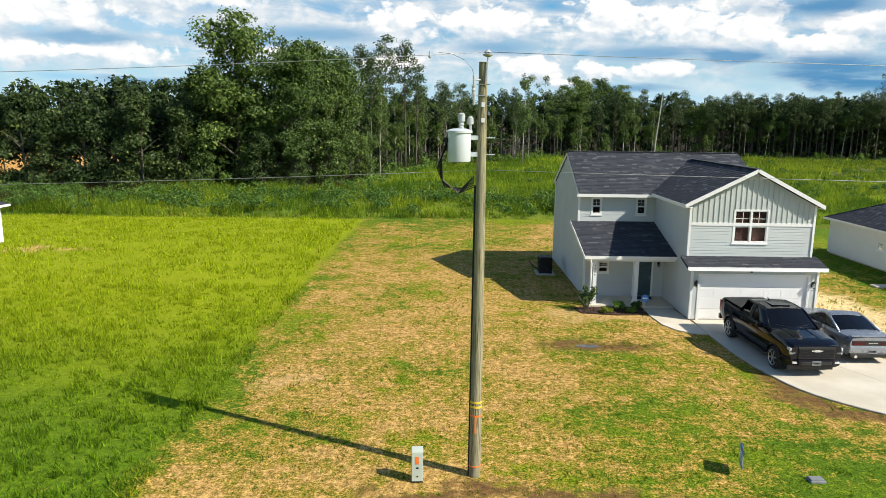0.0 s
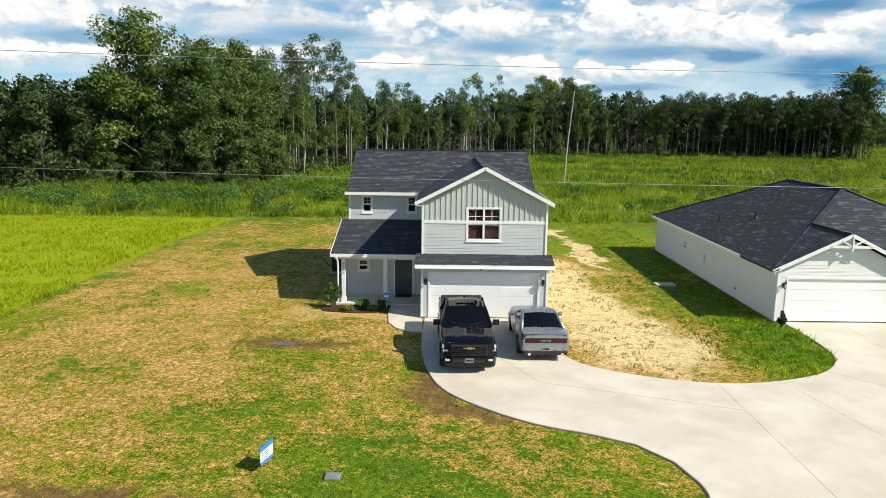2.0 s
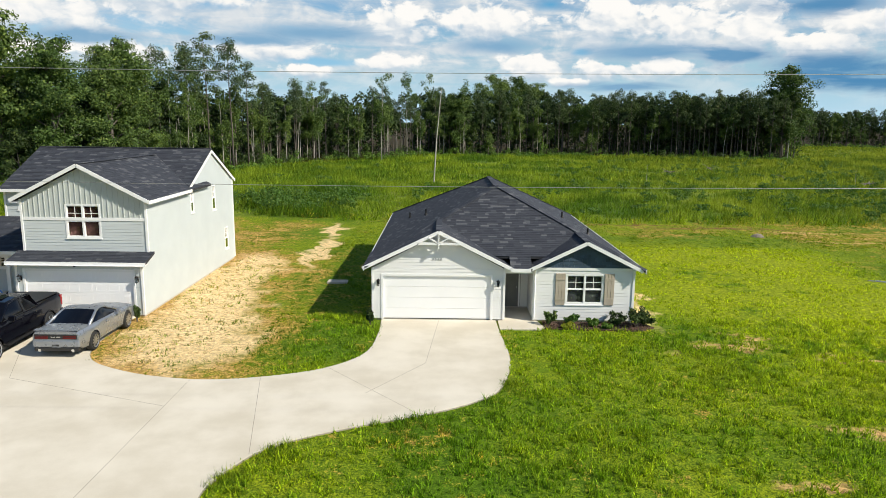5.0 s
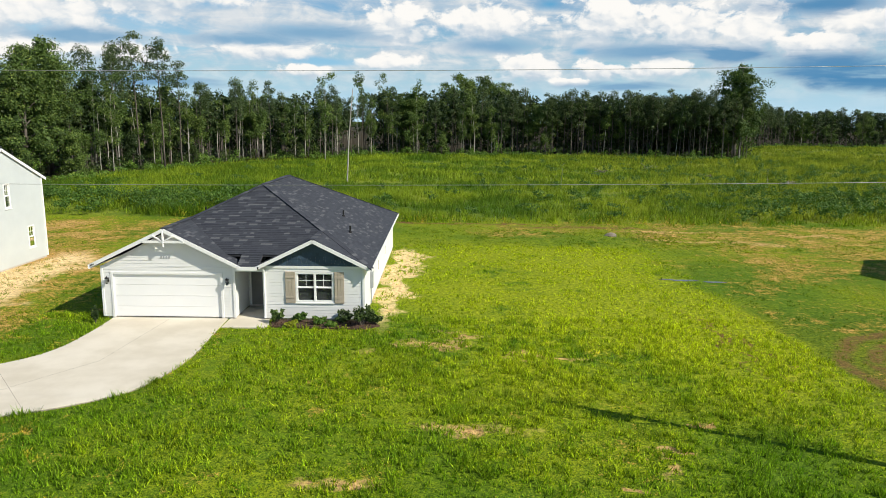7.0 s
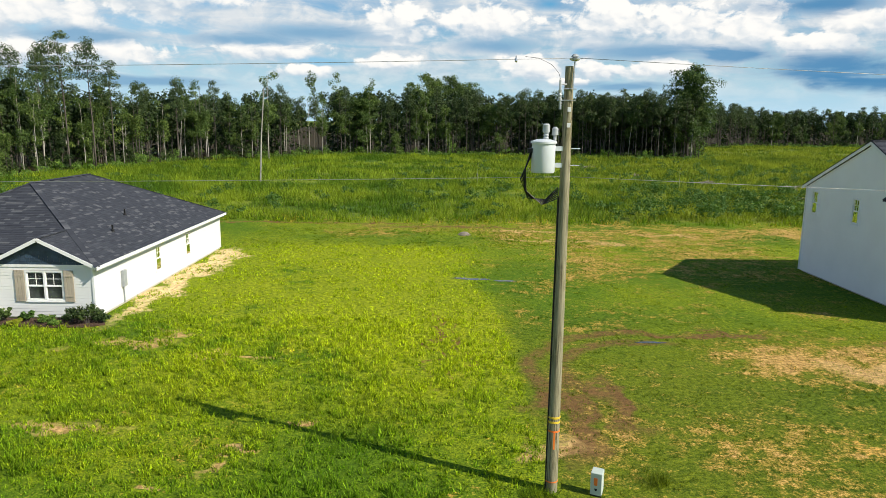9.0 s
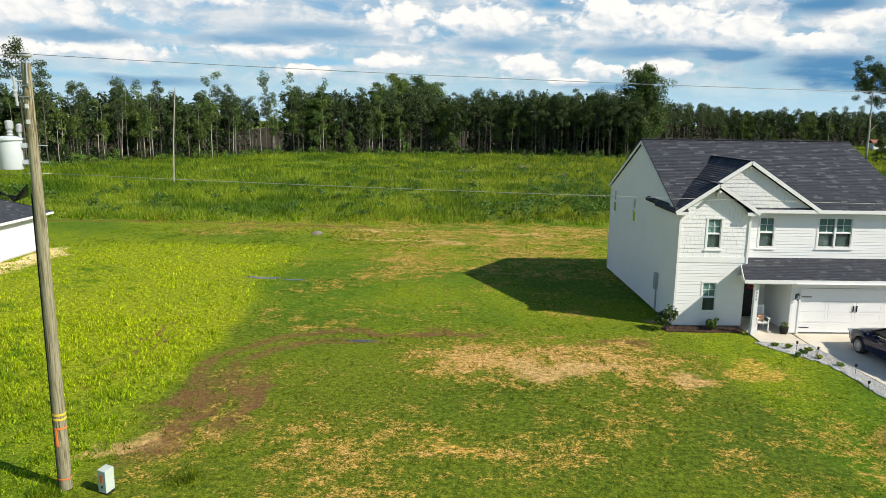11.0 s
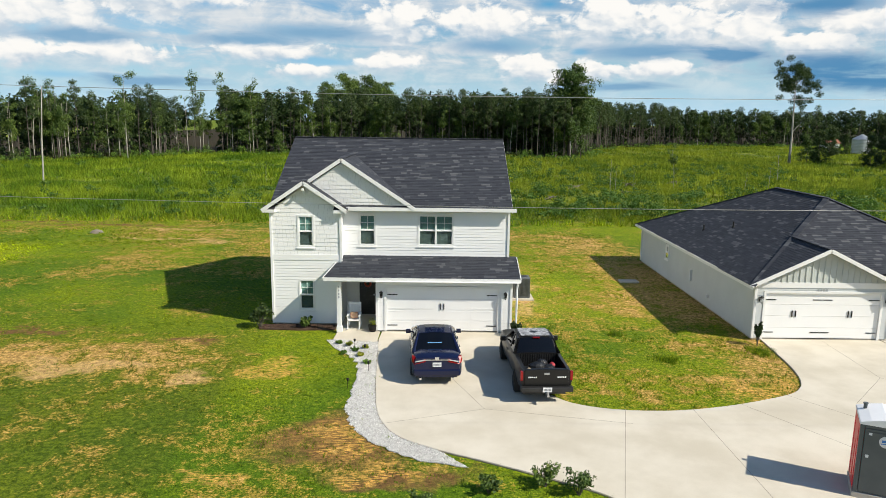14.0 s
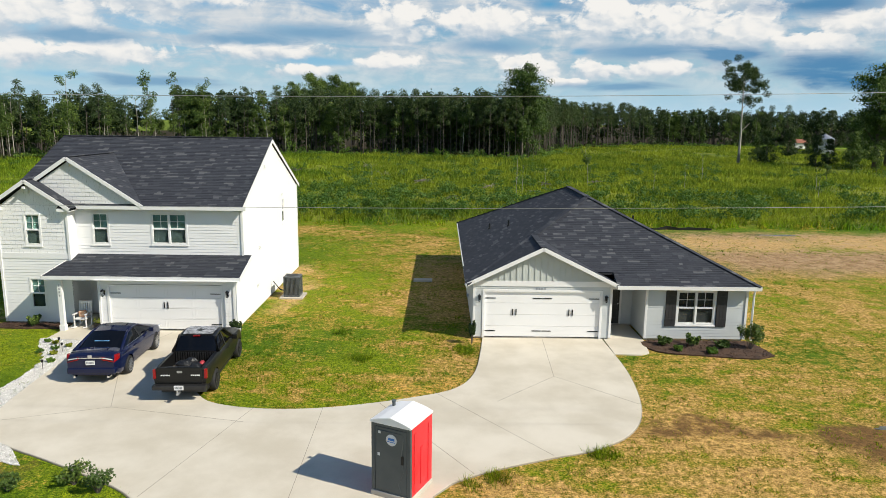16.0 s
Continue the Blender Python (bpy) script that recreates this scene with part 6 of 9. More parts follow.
# ---- vehicles ----
def paint(name, a, b, rough=0.25, metal=0.0, coat=0.0):
    m, k, shader = blank(name)
    where = k.tree.nodes.new("ShaderNodeTexCoord").outputs["Object"]
    dust = k.noise(where, 3.0, 6.0, 0.65)
    k.set(shader, "Base Color", k.mix(dust, a, b)), k.set(shader, "Metallic", metal), k.set(shader, "Coat Weight", coat), k.set(shader, "Coat Roughness", 0.04), k.set(shader, "Specular IOR Level", 0.38)
    k.set(shader, "Roughness", k.math("MULTIPLY_ADD", dust, 0.1, rough - 0.05))
    return m


M["paint_black"] = paint("paint_black", (0.002, 0.002, 0.004), (0.004, 0.004, 0.007), 0.08)
M["paint_silver"] = paint("paint_silver", (0.27, 0.29, 0.32), (0.34, 0.36, 0.39), 0.28, 0.65)
M["paint_navy"] = paint("paint_navy", (0.004, 0.007, 0.030), (0.008, 0.012, 0.045), 0.07, 0.0)
M["paint_faded"] = paint("paint_faded", (0.004, 0.004, 0.005), (0.011, 0.011, 0.010), 0.35, 0.0, 0.0)
M["tint"] = paint("tint", (0.002, 0.002, 0.003), (0.004, 0.004, 0.005), 0.07, 0.0, 0.0)
M["trim_black"] = surface("trim_black", (0.010, 0.010, 0.010), (0.020, 0.020, 0.020), 5, 80, 0.5)
M["chrome"] = surface("chrome", (0.70, 0.71, 0.73), (0.80, 0.81, 0.82), 5, 60, 0.16, 1.0, 0.0)
M["alloy"] = surface("alloy", (0.42, 0.43, 0.45), (0.55, 0.56, 0.58), 5, 60, 0.3, 0.9, 0.0)
M["red_lamp"] = paint("red_lamp", (0.20, 0.004, 0.005), (0.28, 0.008, 0.008), 0.12)
M["dark_red_lamp"] = paint("dark_red_lamp", (0.085, 0.003, 0.004), (0.12, 0.005, 0.005), 0.12)
M["clear_lamp"] = paint("clear_lamp", (0.62, 0.64, 0.66), (0.75, 0.77, 0.78), 0.12, 0.4)
M["plate_white"] = surface("plate_white", (0.62, 0.63, 0.64), (0.72, 0.73, 0.74), 8, 60, 0.45, bump=0.0)
M["plate_grey"] = surface("plate_grey", (0.18, 0.19, 0.20), (0.26, 0.27, 0.28), 8, 60, 0.45, bump=0.0)
M["peeled"] = surface("peeled", (0.02, 0.02, 0.02), (0.55, 0.56, 0.58), 7, 16, 0.6, bump=0.1)


def keyed(table, y):
    for (a, u), (b, v) in zip(table, table[1:]):
        if a <= y <= b:
            t = (y - a) / (b - a)
            t = t * t * (3 - 2 * t)
            return u + (v - u) * t
    return table[0][1] if y < table[0][0] else table[-1][1]


def shell(L, half, bottom, belt, top, steps=30, tuck=0.10):
    """The lower body: a closed loft from the tail to the nose, from curves over the length."""
    g, rings = Geo(), []
    ys = [-L / 2 + L * i / steps for i in range(steps + 1)]
    ys[1], ys[-2] = -L / 2 + 0.05, L / 2 - 0.05
    for y in ys:
        w, zb, zm, zt = keyed(half, y), keyed(bottom, y), keyed(belt, y), keyed(top, y)
        right = [(w * 0.80, zb), (w * 0.95, zb + 0.06), (w * 0.985, zb + 0.22), (w, (zb + zm) / 2), (w * 0.995, zm - 0.12), (w * 0.965, zm), (w * 0.90, zm + (zt - zm) * 0.75), (w * 0.70, zt), (w * 0.35, zt + 0.02)]
        pts = [(x, y, z) for x, z in right] + [(-x, y, z) for x, z in reversed(right)]
        rings.append(len(g.v))
        g.v += pts
    k = 18
    for a, b in zip(rings, rings[1:]):
        g.f += [(a + j, b + j, b + (j + 1) % k, a + (j + 1) % k) for j in range(k)]
    g.f += [tuple(rings[0] + j for j in range(k)), tuple(rings[-1] + j for j in reversed(range(k)))]
    return g


def carve(ob, cutters):
    """Cut wheel arches and the like out of a body."""
    made = []
    for g in cutters:
        c = new("cutter", g.mesh("cutter"))
        c.parent = ob.parent
        mod = ob.modifiers.new("cut", "BOOLEAN")
        mod.object, mod.solver = c, "EXACT"
        made.append(c)
    bpy.context.view_layer.update()
    graph = bpy.context.evaluated_depsgraph_get()
    graph.update()
    me = bpy.data.meshes.new_from_object(ob.evaluated_get(graph))
    ob.modifiers.clear()
    ob.data = me
    for c in made:
        bpy.data.objects.remove(c)


def cabin(car, body_mat, y0, y1, y2, y3, wb, wt, zb, zr, side_posts=()):
    """Glass all round with the roof panel and the posts: bases y0 (front) and y3 (back), roof from y1 to y2."""
    mid = (y1 + y2) / 2
    rows = [(y0, wb, wb, zb, zb + 0.02), (y1, wb, wt, zb, zr - 0.02), (mid, wb, wt, zb, zr + 0.02), (y2, wb, wt, zb, zr - 0.02), (y3, wb, wb * 0.97, zb, zb + 0.03)]
    glass, top = Geo(), Geo()
    sec = []
    for y, b, t, z0, z1 in rows:
        right = [(b, z0 - 0.03), (b * 0.99, z0), (t * 1.0 + 0.02, max(z1 - 0.07, z0 + 0.005)), (t * 0.90, max(z1 - 0.015, z0 + 0.01)), (0, z1 + 0.015)]
        sec.append([(x, y, z) for x, z in right] + [(-x, y, z) for x, z in reversed(right[:-1])])
    for i, (a, b) in enumerate(zip(sec, sec[1:])):
        for j in range(8):
            roofed = i in (1, 2) and 2 <= j <= 5
            (top if roofed else glass).face(a[j], a[j + 1], b[j + 1], b[j])
    gl = part("window_glass", glass, M["tint"], car, "dark tinted windows", smooth=25)
    bm = bmesh.new()
    bm.from_mesh(gl.data)
    bmesh.ops.remove_doubles(bm, verts=bm.verts, dist=1e-4)
    bm.to_mesh(gl.data)
    bm.free()
    roof_geo = Geo()
    for f in top.f:
        q = [Vector(top.v[i]) for i in f]
        roof_geo.slab([p + Vector((0, 0, 0.012)) for p in q][::-1], (0, 0, -0.02))
    part("roof_panel", roof_geo, body_mat, car, smooth=30)
    for s in (-1, 1):
        part("pillar", Geo().tube([(s * wb * 0.985, y0 + 0.02, zb), (s * (wt + 0.02), y1, zr - 0.07), (s * (wt + 0.02), mid, zr - 0.03), (s * (wt + 0.02), y2, zr - 0.07), (s * wb * 0.97, y3 - 0.02, zb)], [0.045, 0.035, 0.03, 0.05, 0.07], 6), body_mat, car, smooth=True)
        for y in side_posts:
            part("pillar", Geo().beam((s * (wb * 0.99 + 0.005), y, zb), (s * (wt + 0.035), y, zr - 0.09), 0.03, 0.09, up=(0, 1, 0)), M["trim_black"], car)


def wheel(car, x, y, r, width, rim_mat, spokes=6):
    s = 1 if x > 0 else -1
    w = part("wheel", Geo().tube([(x - s * width * 0.3, y, r), (x - s * 0.02, y, r)], r * 0.5, 16), M["trim_black"], car)
    prof = [(r * 0.66, -width / 2), (r * 0.93, -width / 2), (r, -width * 0.36), (r, width * 0.36), (r * 0.93, width / 2), (r * 0.66, width / 2)]
    part("tyre", Geo().tube([(x + s * h, y, r) for _, h in prof], [q for q, _ in prof], 28), M["rubber"], w, smooth=40)
    g = Geo()
    a0 = x + s * width * 0.40
    for i in range(28):
        a, b = 2 * math.pi * i / 28, 2 * math.pi * (i + 1) / 28
        for r0, r1, d0, d1 in ((r * 0.70, r * 0.64, 0.045, 0.03), (r * 0.64, r * 0.60, 0.03, -0.06)):
            g.face(*[(a0 + s * d, y + q * math.cos(c), r + q * math.sin(c)) for c, q, d in ((a, r0, d0), (b, r0, d0), (b, r1, d1), (a, r1, d1))])
    for i in range(spokes):
        a = 2 * math.pi * i / spokes + 0.2
        d = Vector((0, math.cos(a), math.sin(a)))
        c = Vector((a0, y, r))
        g.beam(c + d * r * 0.08 + Vector((s * 0.02, 0, 0)), c + d * r * 0.63 + Vector((s * 0.02, 0, 0)), r * 0.13, 0.03, up=(1, 0, 0))
    g.tube([(a0, y, r), (a0 + s * 0.045, y, r)], r * 0.15, 12)
    part("rim", g, rim_mat, w, smooth=30)


def vehicle(place, turn, label, category, L, W, half, bottom, belt, top, axles, r, body_mat, rim_mat, spokes=6, extra_cuts=()):
    car = thing(category.replace(" ", "_"), place, label, category, "parked vehicles", turn=turn)
    body = part("body", shell(L, half, bottom, belt, top), body_mat, car)
    cuts = []
    for y in axles:
        for s in (-1, 1):
            cuts.append(Geo().tube([(s * (W / 2 - 0.30), y, r), (s * (W / 2 + 0.2), y, r)], r * 1.14, 24))
    carve(body, cuts + list(extra_cuts))
    body.data.shade_smooth()
    body.data.set_sharp_from_angle(angle=radians(32))
    wells = Geo()
    for y in axles:
        wells.box(-W / 2 + 0.26, W / 2 - 0.26, y - r * 1.12, y + r * 1.12, r * 0.7, r * 2.05)
        for s in (-1, 1):
            wheel(car, s * (W / 2 - 0.125), y, r, 0.25, rim_mat, spokes)
    part("underbody", wells.box(-W / 2 + 0.18, W / 2 - 0.18, -L / 2 + 0.3, L / 2 - 0.3, 0.2, 0.4), M["trim_black"], car)
    return car


def mirrors(car, x, y, z, mat, big=1.0):
    for s in (-1, 1):
        part("side_mirror", Geo().box(*sorted((s * (x + 0.03), s * (x + 0.03 + 0.20 * big))), y - 0.06, y + 0.05, z - 0.03, z + 0.14 * big).box(*sorted((s * (x - 0.06), s * (x + 0.05))), y - 0.03, y + 0.03, z, z + 0.05), mat, car, bevel=0.02)


def plate(car, y, z, mat, n):
    p = part("licence_plate", Geo().box(-0.155, 0.155, *sorted((y, y + n * 0.015)), z - 0.078, z + 0.078), M[mat], car)
    g = Geo()
    for i in range(6):
        g.box(-0.125 + i * 0.043, -0.095 + i * 0.043, *sorted((y + n * 0.015, y + n * 0.019)), z - 0.035, z + 0.035)
    part("plate_bars", g, M["iron"] if mat == "plate_grey" else M["plate_grey"], p)


def handles(car, x, ys, z, mat):
    for s in (-1, 1):
        for y in ys:
            part("door_handle", Geo().box(*sorted((s * x, s * (x + 0.03))), y - 0.11, y + 0.11, z - 0.02, z + 0.02), mat, car, bevel=0.008)
            seam = Geo()
            seam.beam((s * (x - 0.002), y - 0.18, 0.55), (s * (x - 0.002), y - 0.18, z + 0.14), 0.012, 0.012)
            part("door_seam", seam, M["trim_black"], car)


def big_pickup():
    L, W = 5.85, 2.03
    blk = M["paint_black"]
    bed = Geo().box(-0.82, 0.82, -2.80, -1.12, 0.95, 2.0)
    car = vehicle((13.12, 26.1, 0.05), 181.5, "black full-size crew-cab pickup truck on the driveway", "pickup truck", L, W,
                  [(-2.93, 0.95), (-2.6, 1.0), (0, 1.0), (1.9, 1.01), (2.6, 0.98), (2.93, 0.90)], [(-2.93, 0.62), (-2.5, 0.46), (-1, 0.44), (2.2, 0.42), (2.93, 0.40)],
                  [(-2.93, 1.30), (-1.0, 1.30), (1.2, 1.22), (2.93, 1.12)], [(-2.93, 1.42), (-1.0, 1.42), (-0.9, 1.34), (1.25, 1.36), (2.5, 1.29), (2.8, 1.24), (2.93, 1.14)], (1.93, -1.80), 0.42, blk, M["alloy"], 6, [bed])
    cabin(car, blk, 1.35, 0.55, -0.85, -1.08, 0.94, 0.72, 1.33, 1.90, (-0.15,))
    part("bed_cover", Geo().box(-0.86, 0.86, -2.82, -1.10, 1.42, 1.46), M["trim_black"], car, "black soft bed cover", bevel=0.01)
    f = L / 2
    part("grille", Geo().box(-0.66, 0.66, f - 0.03, f + 0.03, 0.70, 1.13), M["trim_black"], car, bevel=0.02)
    for z in (0.78, 0.86, 0.94, 1.02):
        part("grille_bar", Geo().box(-0.63, 0.63, f + 0.03, f + 0.05, z - 0.012, z + 0.022), blk, car)
    part("emblem", Geo().box(-0.20, 0.20, f + 0.045, f + 0.06, 0.985, 1.03).box(-0.09, 0.09, f + 0.045, f + 0.062, 0.965, 1.05), M["chrome"], car, "chrome badge")
    for s in (-1, 1):
        part("headlight", Geo().box(*sorted((s * 0.68, s * 0.95)), f - 0.22, f - 0.005, 0.98, 1.09).box(*sorted((s * 0.72, s * 0.93)), f - 0.12, f + 0.0, 0.86, 0.96), M["clear_lamp"], car, bevel=0.015)
        part("fog_lamp", Geo().box(*sorted((s * 0.66, s * 0.84)), f - 0.02, f + 0.05, 0.54, 0.61), M["clear_lamp"], car)
        part("tail_light", Geo().box(*sorted((s * 0.84, s * 0.965)), -f - 0.01, -f + 0.12, 0.9, 1.33), M["red_lamp"], car)
        part("running_board", Geo().box(*sorted((s * 0.88, s * 1.03)), -1.1, 1.2, 0.36, 0.42), M["trim_black"], car, bevel=0.015)
    bow = [(-1.0, f - 0.55), (-0.99, f - 0.22), (-0.90, f - 0.02), (-0.62, f + 0.07), (0.62, f + 0.07), (0.90, f - 0.02), (0.99, f - 0.22), (1.0, f - 0.55)]
    part("front_bumper", Geo().slab([(x, y, 0.70) for x, y in bow], (0, 0, -0.26)), blk, car, bevel=0.035)
    part("air_intake", Geo().box(-0.55, 0.55, f + 0.05, f + 0.085, 0.50, 0.60), M["trim_black"], car, bevel=0.012)
    part("bonnet_lip", Geo().beam((-0.78, f - 0.06, 1.15), (0.78, f - 0.06, 1.15), 0.10, 0.07), blk, car, bevel=0.025)
    part("rear_bumper", Geo().box(-0.95, 0.95, -f - 0.1, -f + 0.1, 0.5, 0.72), blk, car, bevel=0.03)
    for s in (-1, 1):
        part("bonnet_ridge", Geo().slab([(s * 0.50, f - 0.35, 1.30), (s * 0.30, f - 0.35, 1.312), (s * 0.32, 1.5, 1.392), (s * 0.55, 1.5, 1.378)][::-s], (0, 0, -0.03)), blk, car)
        part("fender_flare", Geo().tube([(s * 1.0, 1.93 + 0.50 * math.cos(a), 0.42 + 0.50 * math.sin(a)) for a in (0.1 + i * 0.294 for i in range(11))], 0.035, 6), blk, car, smooth=True)
        part("fender_flare", Geo().tube([(s * 0.99, -1.80 + 0.50 * math.cos(a), 0.42 + 0.50 * math.sin(a)) for a in (0.1 + i * 0.294 for i in range(11))], 0.035, 6), blk, car, smooth=True)
        part("window_trim", Geo().tube([(s * 0.955, 1.25, 1.335), (s * 0.96, 0.0, 1.345), (s * 0.955, -1.05, 1.345)], 0.014, 6), M["trim_black"], car)
    part("sunroof", Geo().box(-0.36, 0.36, -0.25, 0.30, 1.925, 1.95), M["tint"], car, bevel=0.01)
    part("shark_fin", Geo().slab([(-0.03, -0.7, 1.93), (0.03, -0.7, 1.93), (0.0, -0.82, 2.0)], (0, 0, -0.03)), blk, car)
    plate(car, f + 0.085, 0.57, "plate_grey", 1)
    mirrors(car, 0.97, 0.98, 1.30, blk, 1.25), handles(car, 0.995, (0.1, -0.75), 1.12, blk)
    for s in (-1, 1):
        part("wiper", Geo().beam((s * 0.1, 1.33, 1.37), (s * 0.62, 1.2, 1.44), 0.02, 0.02), M["trim_black"], car)


def coupe():
    L, W = 4.85, 1.92
    p = M["paint_silver"]
    car = vehicle((16.1, 27.1, 0.05), 0.6, "silver two-door muscle coupe on the driveway", "car", L, W,
                  [(-2.43, 0.86), (-2.1, 0.94), (-1.2, 0.965), (0, 0.93), (1.4, 0.95), (2.1, 0.90), (2.43, 0.80)], [(-2.43, 0.36), (-2.0, 0.24), (2.0, 0.2), (2.43, 0.26)],
                  [(-2.43, 0.90), (-1.2, 0.95), (1.0, 0.90), (2.43, 0.76)], [(-2.43, 1.00), (-2.3, 1.06), (-1.5, 1.04), (0.5, 0.99), (1.0, 1.00), (2.1, 0.92), (2.43, 0.80)], (1.48, -1.42), 0.365, p, M["alloy"], 10)
    cabin(car, p, 0.78, 0.02, -0.62, -1.52, 0.84, 0.64, 1.00, 1.42, ())
    b = -L / 2
    part("tail_panel", Geo().box(-0.80, 0.80, b - 0.012, b + 0.10, 0.72, 0.92), M["trim_black"], car, "dark full-width tail panel", bevel=0.02)
    for s in (-1, 1):
        part("tail_light", Geo().box(*sorted((s * 0.28, s * 0.76)), b - 0.028, b + 0.02, 0.755, 0.805).box(*sorted((s * 0.28, s * 0.76)), b - 0.028, b + 0.02, 0.84, 0.86), M["dark_red_lamp"], car)
        part("exhaust_tip", Geo().tube([(s * 0.62, b + 0.2, 0.30), (s * 0.62, b - 0.05, 0.30)], 0.06, 12), M["chrome"], car)
        part("headlight", Geo().tube([(s * 0.6, -b - 0.12, 0.68), (s * 0.6, -b + 0.0, 0.68)], 0.09, 14), M["clear_lamp"], car)
    part("rear_diffuser", Geo().box(-0.82, 0.82, b - 0.03, b + 0.2, 0.26, 0.42), M["trim_black"], car, bevel=0.03)
    part("rear_bumper", Geo().box(-0.88, 0.88, b - 0.03, b + 0.25, 0.42, 0.70), p, car, bevel=0.05)
    part("spoiler", Geo().box(-0.82, 0.82, b + 0.02, b + 0.20, 1.045, 1.085), p, car, bevel=0.018)
    part("letter_bars", Geo().box(-0.17, -0.11, b - 0.02, b - 0.01, 0.80, 0.83).box(-0.08, -0.02, b - 0.02, b - 0.01, 0.80, 0.83).box(0.02, 0.08, b - 0.02, b - 0.01, 0.80, 0.83).box(0.11, 0.17, b - 0.02, b - 0.01, 0.80, 0.83), M["chrome"], car)
    plate(car, b - 0.03, 0.50, "plate_grey", -1)
    mirrors(car, 0.90, 0.50, 0.98, p, 0.9), handles(car, 0.945, (-0.35,), 0.86, p)
    part("front_bumper", Geo().box(-0.84, 0.84, -b - 0.2, -b + 0.04, 0.28, 0.52), p, car, bevel=0.05)


def sedan():
    L, W = 4.85, 1.85
    p = M["paint_navy"]
    car = vehicle((85.2, 25.57, 0.05), 3.0, "dark navy four-door sedan parked before the garage", "car", L, W,
                  [(-2.43, 0.80), (-2.1, 0.89), (-1.2, 0.92), (1.2, 0.92), (2.0, 0.86), (2.43, 0.68)], [(-2.43, 0.34), (-2.0, 0.22), (2.0, 0.2), (2.43, 0.26)],
                  [(-2.43, 0.96), (-1.2, 0.98), (1.0, 0.90), (2.43, 0.70)], [(-2.43, 1.02), (-2.25, 1.10), (-1.6, 1.09), (0.9, 1.00), (1.6, 0.96), (2.2, 0.84), (2.43, 0.72)], (1.42, -1.33), 0.335, p, M["alloy"], 10)
    cabin(car, p, 1.12, 0.28, -0.74, -1.80, 0.85, 0.62, 1.02, 1.46, (-0.10,))
    for s in (-1, 1):
        part("window_trim", Geo().tube([(s * 0.86, 1.05, 1.02), (s * 0.865, -0.1, 1.035), (s * 0.85, -1.35, 1.05)], 0.011, 6), M["chrome"], car)
    b = -L / 2
    for s in (-1, 1):
        part("tail_light", Geo().slab([(s * 0.40, b - 0.035, 0.90), (s * 0.80, b - 0.01, 0.80), (s * 0.895, b + 0.16, 0.86), (s * 0.885, b + 0.20, 1.04), (s * 0.40, b - 0.02, 1.00)][::s], (0, 0.14, 0)), M["red_lamp"], car)
        part("light_strip", Geo().slab([(s * 0.44, b - 0.05, 0.955), (s * 0.76, b - 0.035, 0.89), (s * 0.76, b - 0.035, 0.925), (s * 0.44, b - 0.05, 0.98)][::s], (0, 0.05, 0)), M["clear_lamp"], car)
        part("headlight", Geo().box(*sorted((s * 0.5, s * 0.80)), -b - 0.30, -b - 0.04, 0.66, 0.78), M["clear_lamp"], car, bevel=0.03)
        part("exhaust_tip", Geo().tube([(s * 0.58, b + 0.2, 0.27), (s * 0.58, b - 0.03, 0.27)], 0.045, 10), M["chrome"], car)
    part("chrome_strip", Geo().box(-0.48, 0.48, b - 0.03, b + 0.04, 0.955, 0.985), M["chrome"], car)
    part("emblem", Geo().box(-0.07, 0.07, b - 0.035, b - 0.02, 0.99, 1.07), M["chrome"], car)
    part("rear_bumper", Geo().box(-0.84, 0.84, b - 0.03, b + 0.3, 0.36, 0.62), p, car, bevel=0.06)
    part("sunroof", Geo().box(-0.38, 0.38, -0.25, 0.15, 1.475, 1.495), M["tint"], car, bevel=0.008)
    part("sun_shade", Geo().box(-0.30, 0.22, -1.36, -1.24, 1.235, 1.245), M["shade_blue"], car, "folded blue cloth behind the rear glass")
    plate(car, b - 0.03, 0.80, "plate_white", -1)
    mirrors(car, 0.88, 0.72, 1.0, p, 0.9), handles(car, 0.915, (0.3, -0.72), 0.90, p)


